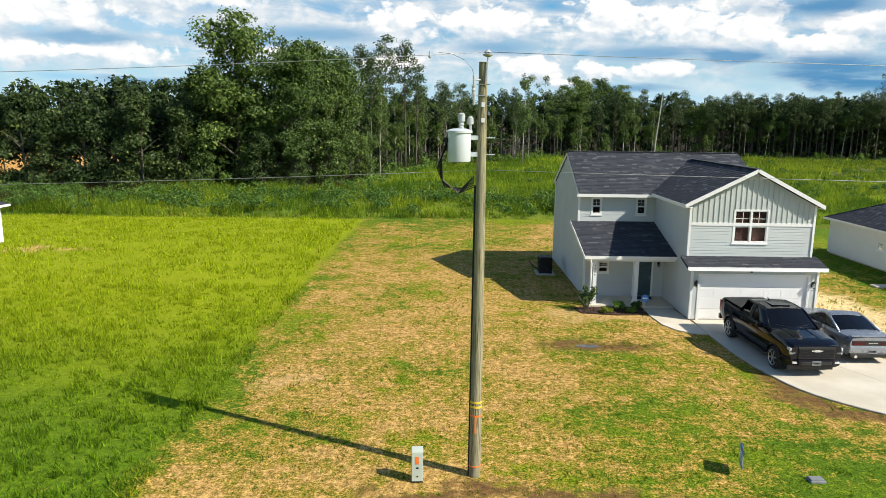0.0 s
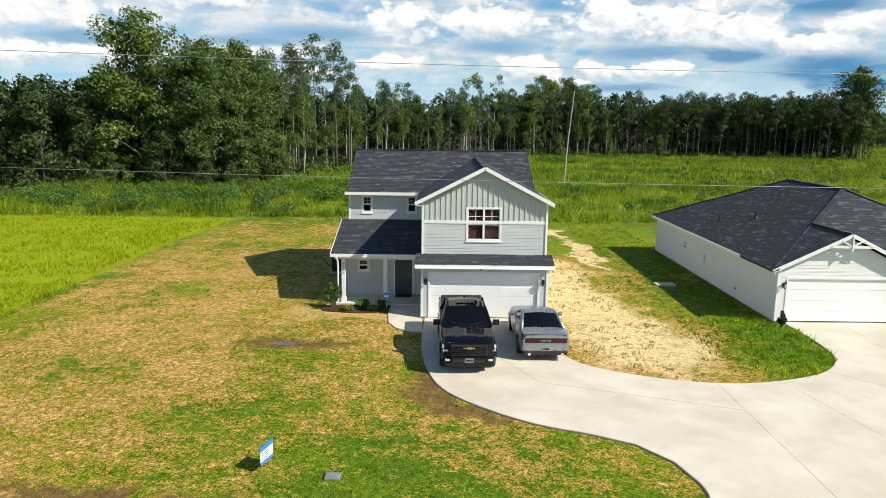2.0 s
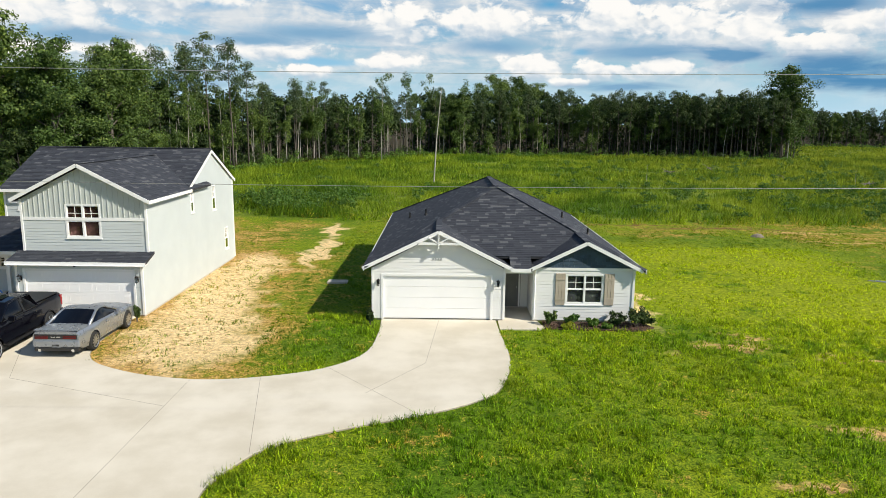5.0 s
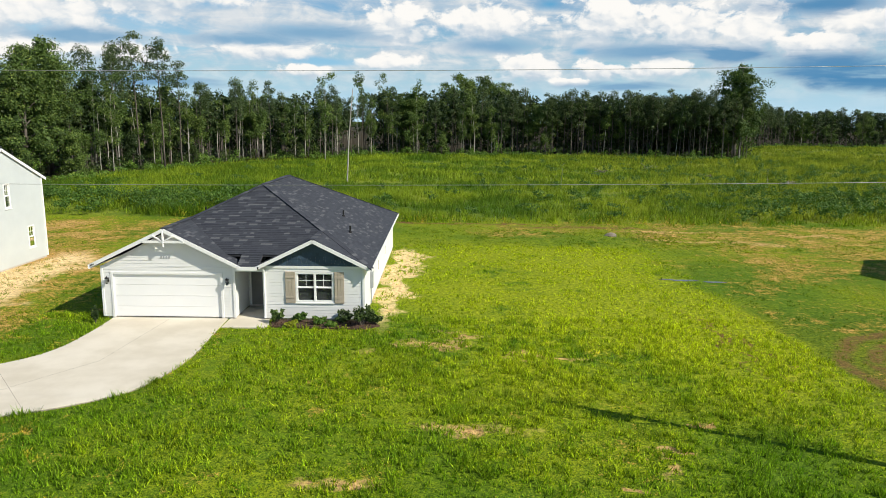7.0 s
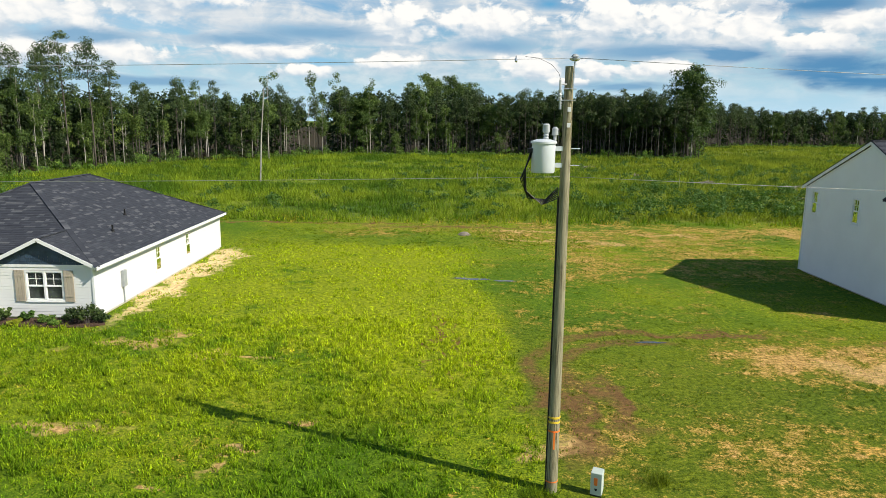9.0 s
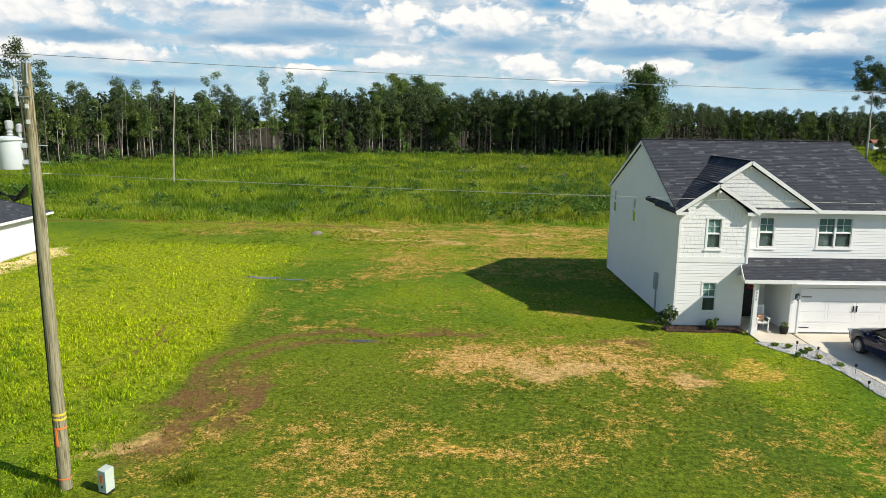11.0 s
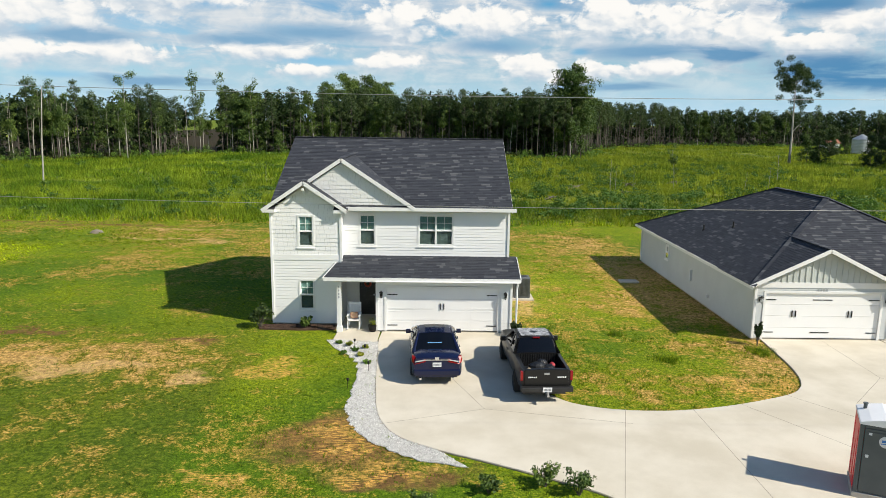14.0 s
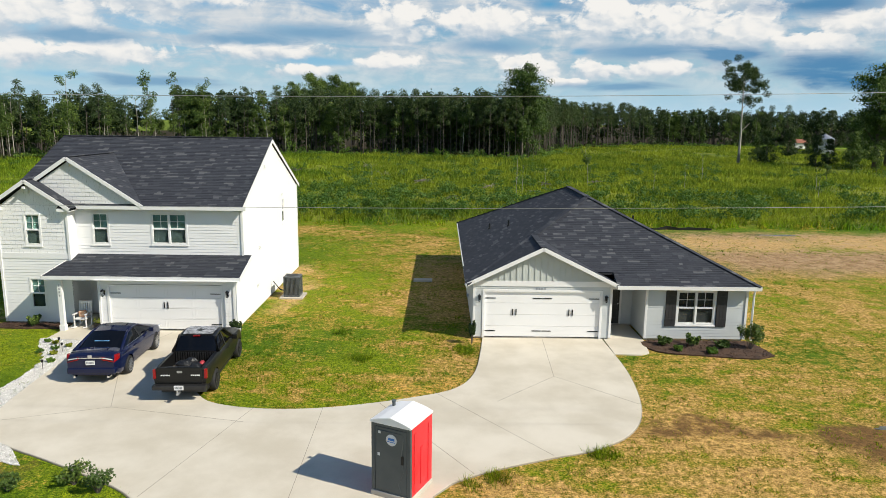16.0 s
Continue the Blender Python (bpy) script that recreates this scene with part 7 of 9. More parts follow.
def small_pickup():
    L, W = 5.35, 1.84
    p = M["paint_faded"]
    bed = Geo().box(-0.70, 0.70, -2.58, -0.98, 0.68, 1.8)
    car = vehicle((88.85, 24.45, 0.03), 3.0, "older black extended-cab pickup with bags in its open bed", "pickup truck", L, W,
                  [(-2.68, 0.86), (-2.4, 0.90), (0, 0.90), (1.9, 0.91), (2.4, 0.86), (2.68, 0.72)], [(-2.68, 0.52), (-2.2, 0.42), (2.0, 0.38), (2.68, 0.40)],
                  [(-2.68, 1.06), (-0.9, 1.06), (1.0, 1.02), (2.68, 0.88)], [(-2.68, 1.18), (-0.95, 1.18), (-0.85, 1.13), (0.9, 1.14), (2.2, 1.06), (2.68, 0.92)], (1.72, -1.62), 0.37, p, M["trim_black"], 6, [bed])
    cabin(car, p, 1.02, 0.42, -0.62, -0.88, 0.82, 0.62, 1.12, 1.66, (-0.02,))
    part("roof_wear", Geo().slab([(-0.52, -0.55, 1.688), (0.52, -0.55, 1.688), (0.55, 0.0, 1.70), (-0.55, 0.0, 1.70)], (0, 0, -0.004)).slab([(-0.55, 0.0, 1.70), (0.55, 0.0, 1.70), (0.52, 0.38, 1.685), (-0.52, 0.38, 1.685)], (0, 0, -0.004)), M["peeled"], car, "peeling clear coat")
    b = -L / 2
    part("tailgate", Geo().box(-0.74, 0.74, b - 0.025, b + 0.05, 0.62, 1.19), p, car, bevel=0.02)
    part("tailgate_latch", Geo().box(-0.09, 0.09, b - 0.04, b - 0.02, 1.0, 1.08), M["alloy"], car, bevel=0.01)
    for u in (-0.62, 0.36):
        g = Geo()
        for i in range(5):
            g.box(u + i * 0.062, u + 0.045 + i * 0.062, b - 0.031, b - 0.02, 0.90, 0.945)
        part("letter_bars", g, M["plate_white"], car)
    for s in (-1, 1):
        part("tail_light", Geo().box(*sorted((s * 0.79, s * 0.885)), b - 0.02, b + 0.10, 0.80, 1.12), M["red_lamp"], car, bevel=0.015)
        part("headlight", Geo().box(*sorted((s * 0.5, s * 0.78)), -b - 0.2, -b - 0.01, 0.76, 0.90), M["clear_lamp"], car, bevel=0.02)
    part("rear_bumper", Geo().box(-0.88, 0.88, b - 0.20, b + 0.03, 0.46, 0.62), M["trim_black"], car, bevel=0.025)
    part("tow_hitch", Geo().box(-0.04, 0.04, b - 0.38, b - 0.1, 0.36, 0.42).tube([(0, b - 0.35, 0.42), (0, b - 0.35, 0.52)], [0.02, 0.03], 8), M["steel"], car)
    plate(car, b - 0.20, 0.55, "plate_white", -1)
    mirrors(car, 0.86, 0.72, 1.12, p, 1.05), handles(car, 0.895, (0.12,), 0.98, p)
    part("bed_floor", Geo().box(-0.70, 0.70, -2.6, -0.98, 0.66, 0.70), M["trim_black"], car)
    ribs = Geo()
    for i in range(16):
        ribs.box(-0.66 + i * 0.084, -0.62 + i * 0.084, -1.02, -0.985, 0.70, 1.14)
    part("bed_liner", ribs, M["trim_black"], car, "ribbed bed liner")
    third = part("brake_light", Geo().box(-0.12, 0.12, -0.70, -0.64, 1.63, 1.67), M["red_lamp"], car)
    for x, y, sx, sy, sz, m in ((-0.15, -1.75, 0.32, 0.26, 0.20, "bag_black"), (0.25, -1.8, 0.28, 0.3, 0.16, "bag_black"), (0.42, -1.6, 0.14, 0.2, 0.16, "bag_red"), (-0.45, -1.9, 0.12, 0.15, 0.12, "bag_tan"), (0.05, -1.55, 0.22, 0.18, 0.22, "bag_black")):
        lump = Geo()
        rows, cols = 6, 10
        dice = random.Random(int(1000 * x + 50))
        pts = [[(x + sx * math.sin(math.pi * i / rows) * math.cos(2 * math.pi * j / cols) * dice.uniform(0.85, 1.1), y + sy * math.sin(math.pi * i / rows) * math.sin(2 * math.pi * j / cols) * dice.uniform(0.85, 1.1), 0.72 + sz * (1 - math.cos(math.pi * i / rows))) for j in range(cols)] for i in range(rows + 1)]
        for i in range(rows):
            for j in range(cols):
                lump.face(pts[i + 1][j], pts[i + 1][(j + 1) % cols], pts[i][(j + 1) % cols], pts[i][j])
        bag = tagged(part("bag", lump, M[m], smooth=True), "soft bag lying in the open pickup bed", "bag")
        bag.matrix_basis = car.matrix_basis


M["shade_blue"] = surface("shade_blue", (0.10, 0.30, 0.55), (0.16, 0.40, 0.65), 4, 40, 0.7)
M["bag_black"] = surface("bag_black", (0.008, 0.008, 0.008), (0.02, 0.02, 0.02), 5, 30, 0.35, bump=0.6, deep=0.03)
M["bag_red"] = surface("bag_red", (0.30, 0.02, 0.03), (0.40, 0.04, 0.05), 5, 30, 0.6, bump=0.3)
M["bag_tan"] = surface("bag_tan", (0.30, 0.24, 0.15), (0.42, 0.35, 0.24), 5, 30, 0.8, bump=0.3)
big_pickup(), coupe(), sedan(), small_pickup()


# ---- poles, boxes and other things about the lots ----
def weathered_wood():
    """Split grey-brown wood with its grain upright."""
    m, k, shader = blank("pole_wood")
    where = k.tree.nodes.new("ShaderNodeTexCoord").outputs["Object"]
    upright = k.vec("MULTIPLY", where, (1.0, 1.0, 0.05))
    grain, wide = k.noise(upright, 34, 6.0, 0.65), k.noise(k.vec("MULTIPLY", where, (1, 1, 0.25)), 3.0, 4.0)
    col = k.mix(k.ramp(grain, 0.34, 0.62), (0.075, 0.062, 0.034), (0.34, 0.305, 0.185))
    col = k.mix(k.ramp(wide, 0.35, 0.7), col, k.mix(grain, (0.13, 0.12, 0.07), (0.40, 0.37, 0.25)))
    k.set(shader, "Base Color", col), k.set(shader, "Roughness", 0.9), k.set(shader, "Specular IOR Level", 0.2)
    relief(k, shader, grain, 0.7, 0.012)
    return m


def utility_pole(x, y, h, mount, label):
    """A wooden pole with its transformer on the west side."""
    p = thing("utility_pole", (x, y, 0), label, "utility pole", "utility poles")
    part("shaft", Geo().tube([(0, 0, -0.3), (0.0, 0, h * 0.35), (0.0, 0, h * 0.7), (0, 0, h)], [0.155, 0.138, 0.118, 0.098], 18), M["pole_wood"], p, smooth=40)
    part("pole_top_pin", Geo().tube([(0.07, -0.13, h - 0.45), (0.09, -0.11, h + 0.12)], 0.018, 8), M["steel"], p)
    for z in (h - 0.75, h - 0.5):
        part("bolt", Geo().tube([(-0.15, -0.1, z), (0.15, -0.12, z)], 0.012, 6), M["steel"], p)
    part("insulator", Geo().turned((0.09, -0.11, h + 0.10), [(0.03, 0), (0.11, 0.03), (0.12, 0.06), (0.05, 0.08), (0.09, 0.10), (0.04, 0.16)], 14), M["insulator"], p, smooth=30)
    part("fuse_cutout", Geo().tube([(-0.20, -0.12, h - 0.95), (-0.22, -0.14, h - 0.30)], [0.03, 0.025], 8).turned((-0.22, -0.14, h - 0.75), [(0.05, 0), (0.05, 0.05), (0.03, 0.06), (0.05, 0.12), (0.03, 0.16), (0.05, 0.22)], 10).tube([(-0.2, -0.12, h - 0.4), (-0.02, -0.05, h - 0.4)], 0.02, 6), M["insulator"], p)
    tz = mount
    tank = part("transformer", Geo().turned((-0.52, -0.02, tz), [(0.255, 0.0), (0.27, 0.03), (0.27, 0.66), (0.30, 0.665), (0.30, 0.71), (0.16, 0.755), (0.02, 0.765)], 26), M["grey_paint"], p, "pale grey transformer tank", smooth=35)
    part("bushing", Geo().turned((-0.48, -0.05, tz + 0.74), [(0.05, 0), (0.07, 0.04), (0.05, 0.07), (0.07, 0.11), (0.05, 0.14), (0.085, 0.19), (0.085, 0.34), (0.05, 0.37)], 12).turned((-0.27, -0.02, tz + 0.72), [(0.035, 0), (0.035, 0.12), (0.075, 0.14), (0.07, 0.28), (0.03, 0.32)], 12), M["insulator"], tank, smooth=30)
    for z in (tz + 0.55, tz + 0.17):
        part("hanger", Geo().box(-0.3, 0.0, -0.07, 0.07, z - 0.05, z + 0.05).tube([(-0.01, 0.0, z), (0.32, 0.0, z)], 0.012, 6), M["grey_paint"], tank)
    part("terminal", Geo().box(-0.88, -0.76, -0.1, 0.1, tz + 0.45, tz + 0.55), M["iron"], tank)
    for i in range(6):
        s = 0.05 * i
        part("service_cable", Geo().tube([(-0.82 + 0.015 * i, -0.06 + 0.02 * i, tz + 0.48), (-0.93 - s * 0.4, -0.10 + s * 0.3, tz + 0.1 - s), (-0.90 + s * 0.2, -0.1 + s * 0.3, tz - 0.42 - s * 0.7), (-0.52 + s * 0.3, -0.08, tz - 0.74 + s * 0.5), (-0.16, -0.10, tz - 0.58 + s)], 0.014, 6, caps=False), M["iron"], p)
    part("jumper", Geo().tube([(-1.02, -0.11, h + 0.19), (-0.72, -0.12, h + 0.16), (-0.42, -0.13, h + 0.02), (-0.26, -0.14, h - 0.16), (-0.22, -0.14, h - 0.29)], 0.0045, 5), M["iron"], p)
    part("line_clamp", Geo().turned((-1.22, -0.11, h + 0.06), [(0.012, 0), (0.035, 0.03), (0.02, 0.09), (0.012, 0.15)], 8), M["steel"], p)
    part("riser_conduit", Geo().tube([(-0.155, -0.03, -0.1), (-0.135, -0.02, tz - 0.55)], 0.022, 8), M["rubber"], p)
    part("tag", Geo().box(-0.03, 0.05, -0.135, -0.125, h - 1.0, h - 0.9).box(-0.03, 0.05, -0.135, -0.125, h - 1.35, h - 1.25), M["plate_white"], p)
    part("marking_tape", Geo().tube([(0, 0, 1.62), (0, 0, 1.66)], 0.156, 18).box(-0.03, 0.01, -0.19, -0.165, 1.2, 1.64), M["orange"], p, "orange ribbon")
    part("marking_tape", Geo().tube([(0, 0, 0.28), (0, 0, 0.31)], 0.160, 18), M["orange"], p, "orange ribbon")
    part("yellow_band", Geo().tube([(0, 0, 1.85), (0, 0, 1.90)], 0.1545, 18).tube([(0, 0, 1.97), (0, 0, 2.02)], 0.154, 18), M["yellow"], p)
    return p


M["insulator"] = surface("insulator", (0.34, 0.36, 0.37), (0.45, 0.47, 0.48), 5, 50, 0.25, bump=0.0)
M["pole_wood"] = weathered_wood()
utility_pole(0.88, 16.15, 10.15, 7.9, "weathered wooden utility pole carrying a grey transformer")
utility_pole(57.74, 15.95, 10.36, 7.98, "brown wooden utility pole carrying a grey transformer")


def wire(a, b, sag, r, label):
    a, b = Vector(a), Vector(b)
    pts = [a.lerp(b, i / 24) - Vector((0, 0, sag * 4 * (i / 24) * (1 - i / 24))) for i in range(25)]
    tagged(part("power_line", Geo().tube(pts, r, 5), M["wire"], smooth=True), label, "power line", "power lines")


TOP, LOW = "bare overhead power line between poles", "lower bare neutral wire between poles"
for a, b, up, up_b, sag, low, low_b, low_sag in ((-56.0, 0.97, 10.38, 10.36, 0.92, 7.66, 7.70, 0.74), (0.97, 57.9, 10.36, 10.55, 0.42, 7.70, 7.86, 0.34), (57.9, 114.9, 10.55, 10.38, 0.60, 7.86, 7.66, 0.46)):
    wire((a, 16.03, up), (b, 16.03, up_b), sag, 0.0065, TOP)
    wire((a, 16.32, low), (b, 16.32, low_b), low_sag, 0.006, LOW)


def pedestal(x, y, turn, h):
    p = thing("pedestal_box", (x, y, 0), "pale green utility pedestal with an orange sticker", "utility box", "utility pedestals", turn=turn)
    part("cabinet", Geo().slab([(-0.14, -0.13, h - 0.04), (0.14, -0.13, h - 0.04), (0.14, 0.13, h), (-0.14, 0.13, h)], (0, 0, -h + 0.08)), M["box_green"], p, bevel=0.012)
    part("plinth", Geo().box(-0.13, 0.13, -0.12, 0.12, -0.05, 0.09), M["trim_black"], p)
    part("sticker", Geo().box(-0.055, 0.035, -0.136, -0.131, h - 0.36, h - 0.16), M["orange"], p, "orange warning sticker")
    part("latch", Geo().box(-0.02, 0.02, -0.14, -0.13, 0.16, 0.19).box(-0.03, 0.03, -0.137, -0.131, h - 0.48, h - 0.44), M["iron"], p)


pedestal(-0.56, 15.85, 4, 0.86), pedestal(58.85, 15.78, -25, 0.66)


def yard_sign(x, y, turn):
    p = thing("yard_sign", (x, y, 0), "blue and white sign on a wire stake in the lawn", "sign", turn=turn)
    part("board", Geo().box(-0.30, 0.30, -0.006, 0.006, 0.22, 0.72), M["plate_white"], p)
    part("header", Geo().box(-0.30, 0.30, -0.010, 0.010, 0.58, 0.72).box(-0.30, 0.30, -0.010, 0.010, 0.22, 0.30), M["sign_blue"], p, "blue bands")
    g = Geo()
    for i in range(4):
        g.box(-0.22, 0.16 - 0.05 * (i % 2), -0.009, 0.009, 0.34 + i * 0.055, 0.36 + i * 0.055)
    part("text_bars", g, M["sign_blue"], p)
    part("stake", Geo().tube([(-0.2, 0, -0.1), (-0.2, 0, 0.6)], 0.006, 5).tube([(0.2, 0, -0.1), (0.2, 0, 0.6)], 0.006, 5), M["steel"], p)


M["sign_blue"] = surface("sign_blue", (0.03, 0.16, 0.48), (0.05, 0.20, 0.55), 4, 40, 0.5, bump=0.0)
yard_sign(7.75, 16.45, 73)
M["ac_vault"] = surface("vault_grey", (0.15, 0.16, 0.17), (0.24, 0.25, 0.26), 6, 40, 0.7)
vault = thing("utility_vault", (9.5, 16.05, -0.04), "low dark grey plastic ground vault in the lawn", "utility box")
part("rim", Geo().box(-0.2, 0.2, -0.14, 0.14, -0.05, 0.10), M["ac_vault"], vault, bevel=0.02)
part("lid", Geo().box(-0.17, 0.17, -0.11, 0.11, 0.10, 0.125), M["ac_vault"], vault, bevel=0.01)
sec = thing("security_sign", (9.6, 31.6, 0), "small blue octagonal sign on a stake by the porch", "sign")
part("disc", Geo().tube([(0, -0.01, 0.72), (0, 0.01, 0.72)], 0.19, 8), M["sign_blue"], sec)
part("text_bars", Geo().box(-0.11, 0.11, -0.016, -0.011, 0.69, 0.76), M["plate_white"], sec)
part("stake", Geo().tube([(0, 0.02, -0.1), (0, 0.02, 0.7)], 0.012, 6), M["steel"], sec)


def air_conditioner(x, y, s, label, tone="ac_grey"):
    p = thing("air_conditioner", (x, y, 0), label, "air conditioner", "air conditioners")
    part("pad", Geo().box(-0.55 * s, 0.55 * s, -0.55 * s, 0.55 * s, -0.05, 0.08), M["foundation"], p, bevel=0.015)
    part("casing", Geo().box(-0.38 * s, 0.38 * s, -0.38 * s, 0.38 * s, 0.08, 0.16).box(-0.38 * s, 0.38 * s, -0.38 * s, 0.38 * s, 0.98 * s, 1.04 * s).box(-0.33 * s, 0.33 * s, -0.33 * s, 0.33 * s, 0.16, 0.98 * s), M[tone], p, bevel=0.01)
    g = Geo()
    for i in range(13):
        u = -0.36 + 0.06 * i
        for a, b in (((u, -0.37), (u, -0.37)), ((u, 0.37), (u, 0.37)), ((-0.37, u), (-0.37, u)), ((0.37, u), (0.37, u))):
            g.beam((a[0] * s, a[1] * s, 0.16), (a[0] * s, a[1] * s, 0.98 * s), 0.022, 0.022, up=(0, 1, 0))
    part("louvre", g, M[tone], p)
    part("fan_guard", Geo().tube([(0, 0, 1.04 * s), (0, 0, 1.05 * s)], 0.28 * s, 20), M["trim_black"], p)
    part("fan_ring", Geo().tube([(0.30 * s * math.cos(a), 0.30 * s * math.sin(a), 1.05 * s) for a in (i * math.pi / 10 for i in range(21))], 0.012, 5), M[tone], p)
    part("refrigerant_line", Geo().tube([(-0.38 * s, 0.1, 0.3), (-0.62 * s, 0.1, 0.35), (-0.75 * s, 0.1, 0.5), (-0.95 * s, 0.1, 0.8)], 0.03, 6), M["iron"], p)


M["ac_black"] = surface("ac_black", (0.010, 0.011, 0.012), (0.022, 0.023, 0.025), 3, 50, 0.45, 0.2)
M["ac_grey"] = surface("ac_grey", (0.085, 0.095, 0.10), (0.125, 0.135, 0.14), 3, 50, 0.5, 0.2)
air_conditioner(89.75, 35.9, 1.12, "grey air conditioning condenser on a pad beside the house")
air_conditioner(6.1, 40.1, 1.0, "dark air conditioning condenser on a pad beside the house", "ac_black")
for x, y in ((24.7, 37.6), (96.6, 39.9)):
    lid = thing("septic_lid", (x, y, 0), "flat concrete tank lid in the grass", "tank lid", "tank lids")
    part("slab", Geo().box(-0.55, 0.55, -0.3, 0.3, -0.05, 0.10), M["foundation"], lid, bevel=0.02)


def portable_toilet(x, y, turn):
    p = thing("portable_toilet", (x, y, 0.05), "portable toilet with grey door front, red sides and white roof", "portable toilet", turn=turn)
    w, d, h = 0.56, 0.58, 1.98
    part("base", Geo().box(-w - 0.02, w + 0.02, -d - 0.02, d + 0.02, 0.0, 0.14), M["foundation"], p, bevel=0.02)
    part("front_frame", Geo().box(-w, -w + 0.10, -d, -d + 0.08, 0.14, h).box(w - 0.10, w, -d, -d + 0.08, 0.14, h).box(-w + 0.10, w - 0.10, -d, -d + 0.08, h - 0.10, h + 0.08), M["toilet_grey"], p, bevel=0.012)
    door = part("door", Geo().box(-w + 0.11, w - 0.11, -d + 0.005, -d + 0.055, 0.16, h - 0.11), M["toilet_grey"], p, bevel=0.012)
    part("door_rib", Geo().tube([(0.36, -d + 0.0, h - 0.25), (0.30, -d - 0.004, 1.2), (0.36, -d - 0.004, 0.8), (0.22, -d, 0.45), (0.30, -d, 0.2)], 0.012, 6).tube([(-0.38, -d, h - 0.2), (0.30, -d, h - 0.2)], 0.012, 6), M["toilet_grey"], door)
    part("oval_sign", Geo().tube([(0.02 + 0.0, -d + 0.004, 1.58), (0.02, -d - 0.006, 1.58)], 0.15, 24), M["plate_white"], door, "white oval sign")
    part("text_bars", Geo().box(-0.07, 0.11, -d - 0.012, -d - 0.006, 1.57, 1.63).box(-0.09, 0.13, -d - 0.012, -d - 0.006, 1.52, 1.54), M["sign_blue"], door)
    part("latch", Geo().box(0.30, 0.36, -d - 0.02, -d + 0.01, 1.0, 1.22), M["iron"], door), part("stickers", Geo().box(-0.36, -0.29, -d - 0.0, -d + 0.004, 1.70, 1.78).box(-0.38, -0.31, -d, -d + 0.004, 1.1, 1.18), M["plate_white"], door)
    for s in (-1, 1):
        part("side_panel", Geo().box(*sorted((s * w, s * (w - 0.04))), -d + 0.085, d, 0.14, h - 0.05), M["toilet_red"], p, "bright red plastic side", bevel=0.008)
        part("side_rib", Geo().box(*sorted((s * (w - 0.01), s * (w + 0.012))), -0.05, 0.05, 0.3, 1.3).box(*sorted((s * (w - 0.01), s * (w + 0.012))), -0.40, -0.33, 0.2, h - 0.2).box(*sorted((s * (w - 0.01), s * (w + 0.012))), 0.35, 0.42, 0.2, h - 0.2), M["toilet_red"], p)
    part("back_panel", Geo().box(-w + 0.041, w - 0.041, d - 0.04, d, 0.14, h), M["toilet_red"], p)
    rf, k = Geo(), 7
    for sy, ey in ((-d - 0.03, d + 0.02),):
        prof = [(-w - 0.02, h - 0.02), (-w - 0.02, h + 0.04), (-w * 0.6, h + 0.12), (0, h + 0.19), (w * 0.6, h + 0.12), (w + 0.02, h + 0.04), (w + 0.02, h - 0.02)]
        rf.slab([(a, sy, b) for a, b in prof], (0, ey - sy, 0))
    part("roof", rf, M["toilet_white"], p, "translucent white domed roof", bevel=0.015)
    part("vent_pipe", Geo().tube([(-w + 0.16, d - 0.3, h), (-w + 0.16, d - 0.3, h + 0.22)], 0.045, 10).tube([(-w + 0.16, d - 0.3, h + 0.22), (-w + 0.16, d - 0.3, h + 0.25)], 0.06, 10), M["toilet_grey"], p)


M["toilet_grey"] = surface("toilet_grey", (0.055, 0.068, 0.072), (0.075, 0.09, 0.094), 2, 60, 0.45)
M["toilet_red"] = surface("toilet_red", (0.62, 0.012, 0.02), (0.70, 0.02, 0.03), 2, 60, 0.4)
M["toilet_white"] = surface("toilet_white", (0.80, 0.80, 0.80), (0.86, 0.86, 0.86), 2, 60, 0.5, bump=0.0)
portable_toilet(96.69, 16.34, -26)


def rocking_chair(x, y, turn):
    p = thing("rocking_chair", (x, y, 0.05), "white wooden porch rocking chair with a print cushion", "chair", turn=turn)
    for s in (-0.26, 0.26):
        part("rocker", Geo().tube([(s, -0.50, 0.10), (s, -0.25, 0.035), (s, 0.05, 0.02), (s, 0.35, 0.05), (s, 0.55, 0.12)], 0.022, 6), M["trim"], p)
        part("front_leg", Geo().box(s - 0.022, s + 0.022, -0.27, -0.23, 0.04, 0.62), M["trim"], p), part("back_post", Geo().beam((s, 0.22, 0.03), (s, 0.36, 1.12), 0.045, 0.045), M["trim"], p)
        part("arm", Geo().box(s - 0.045, s + 0.045, -0.32, 0.28, 0.62, 0.645), M["trim"], p)
    part("seat", Geo().box(-0.28, 0.28, -0.27, 0.26, 0.40, 0.435), M["trim"], p)
    for i in range(6):
        u = -0.2 + 0.08 * i
        part("slat", Geo().beam((u, 0.245, 0.46), (u, 0.345, 1.02), 0.05, 0.016, up=(0, 1, 0)), M["trim"], p)
    part("top_rail", Geo().beam((-0.27, 0.35, 1.06), (0.27, 0.35, 1.06), 0.03, 0.10), M["trim"], p)
    cu = tagged(part("cushion", Geo().box(x - 0.17, x + 0.17, y - 0.05, y + 0.08, 0.50, 0.80), M["print_cloth"], bevel=0.05), "small orange and cream print cushion on the chair", "cushion")


M["print_cloth"] = surface("print_cloth", (0.55, 0.16, 0.05), (0.62, 0.50, 0.34), 12, 40, 0.9)
rocking_chair(81.55, 29.95, 0)


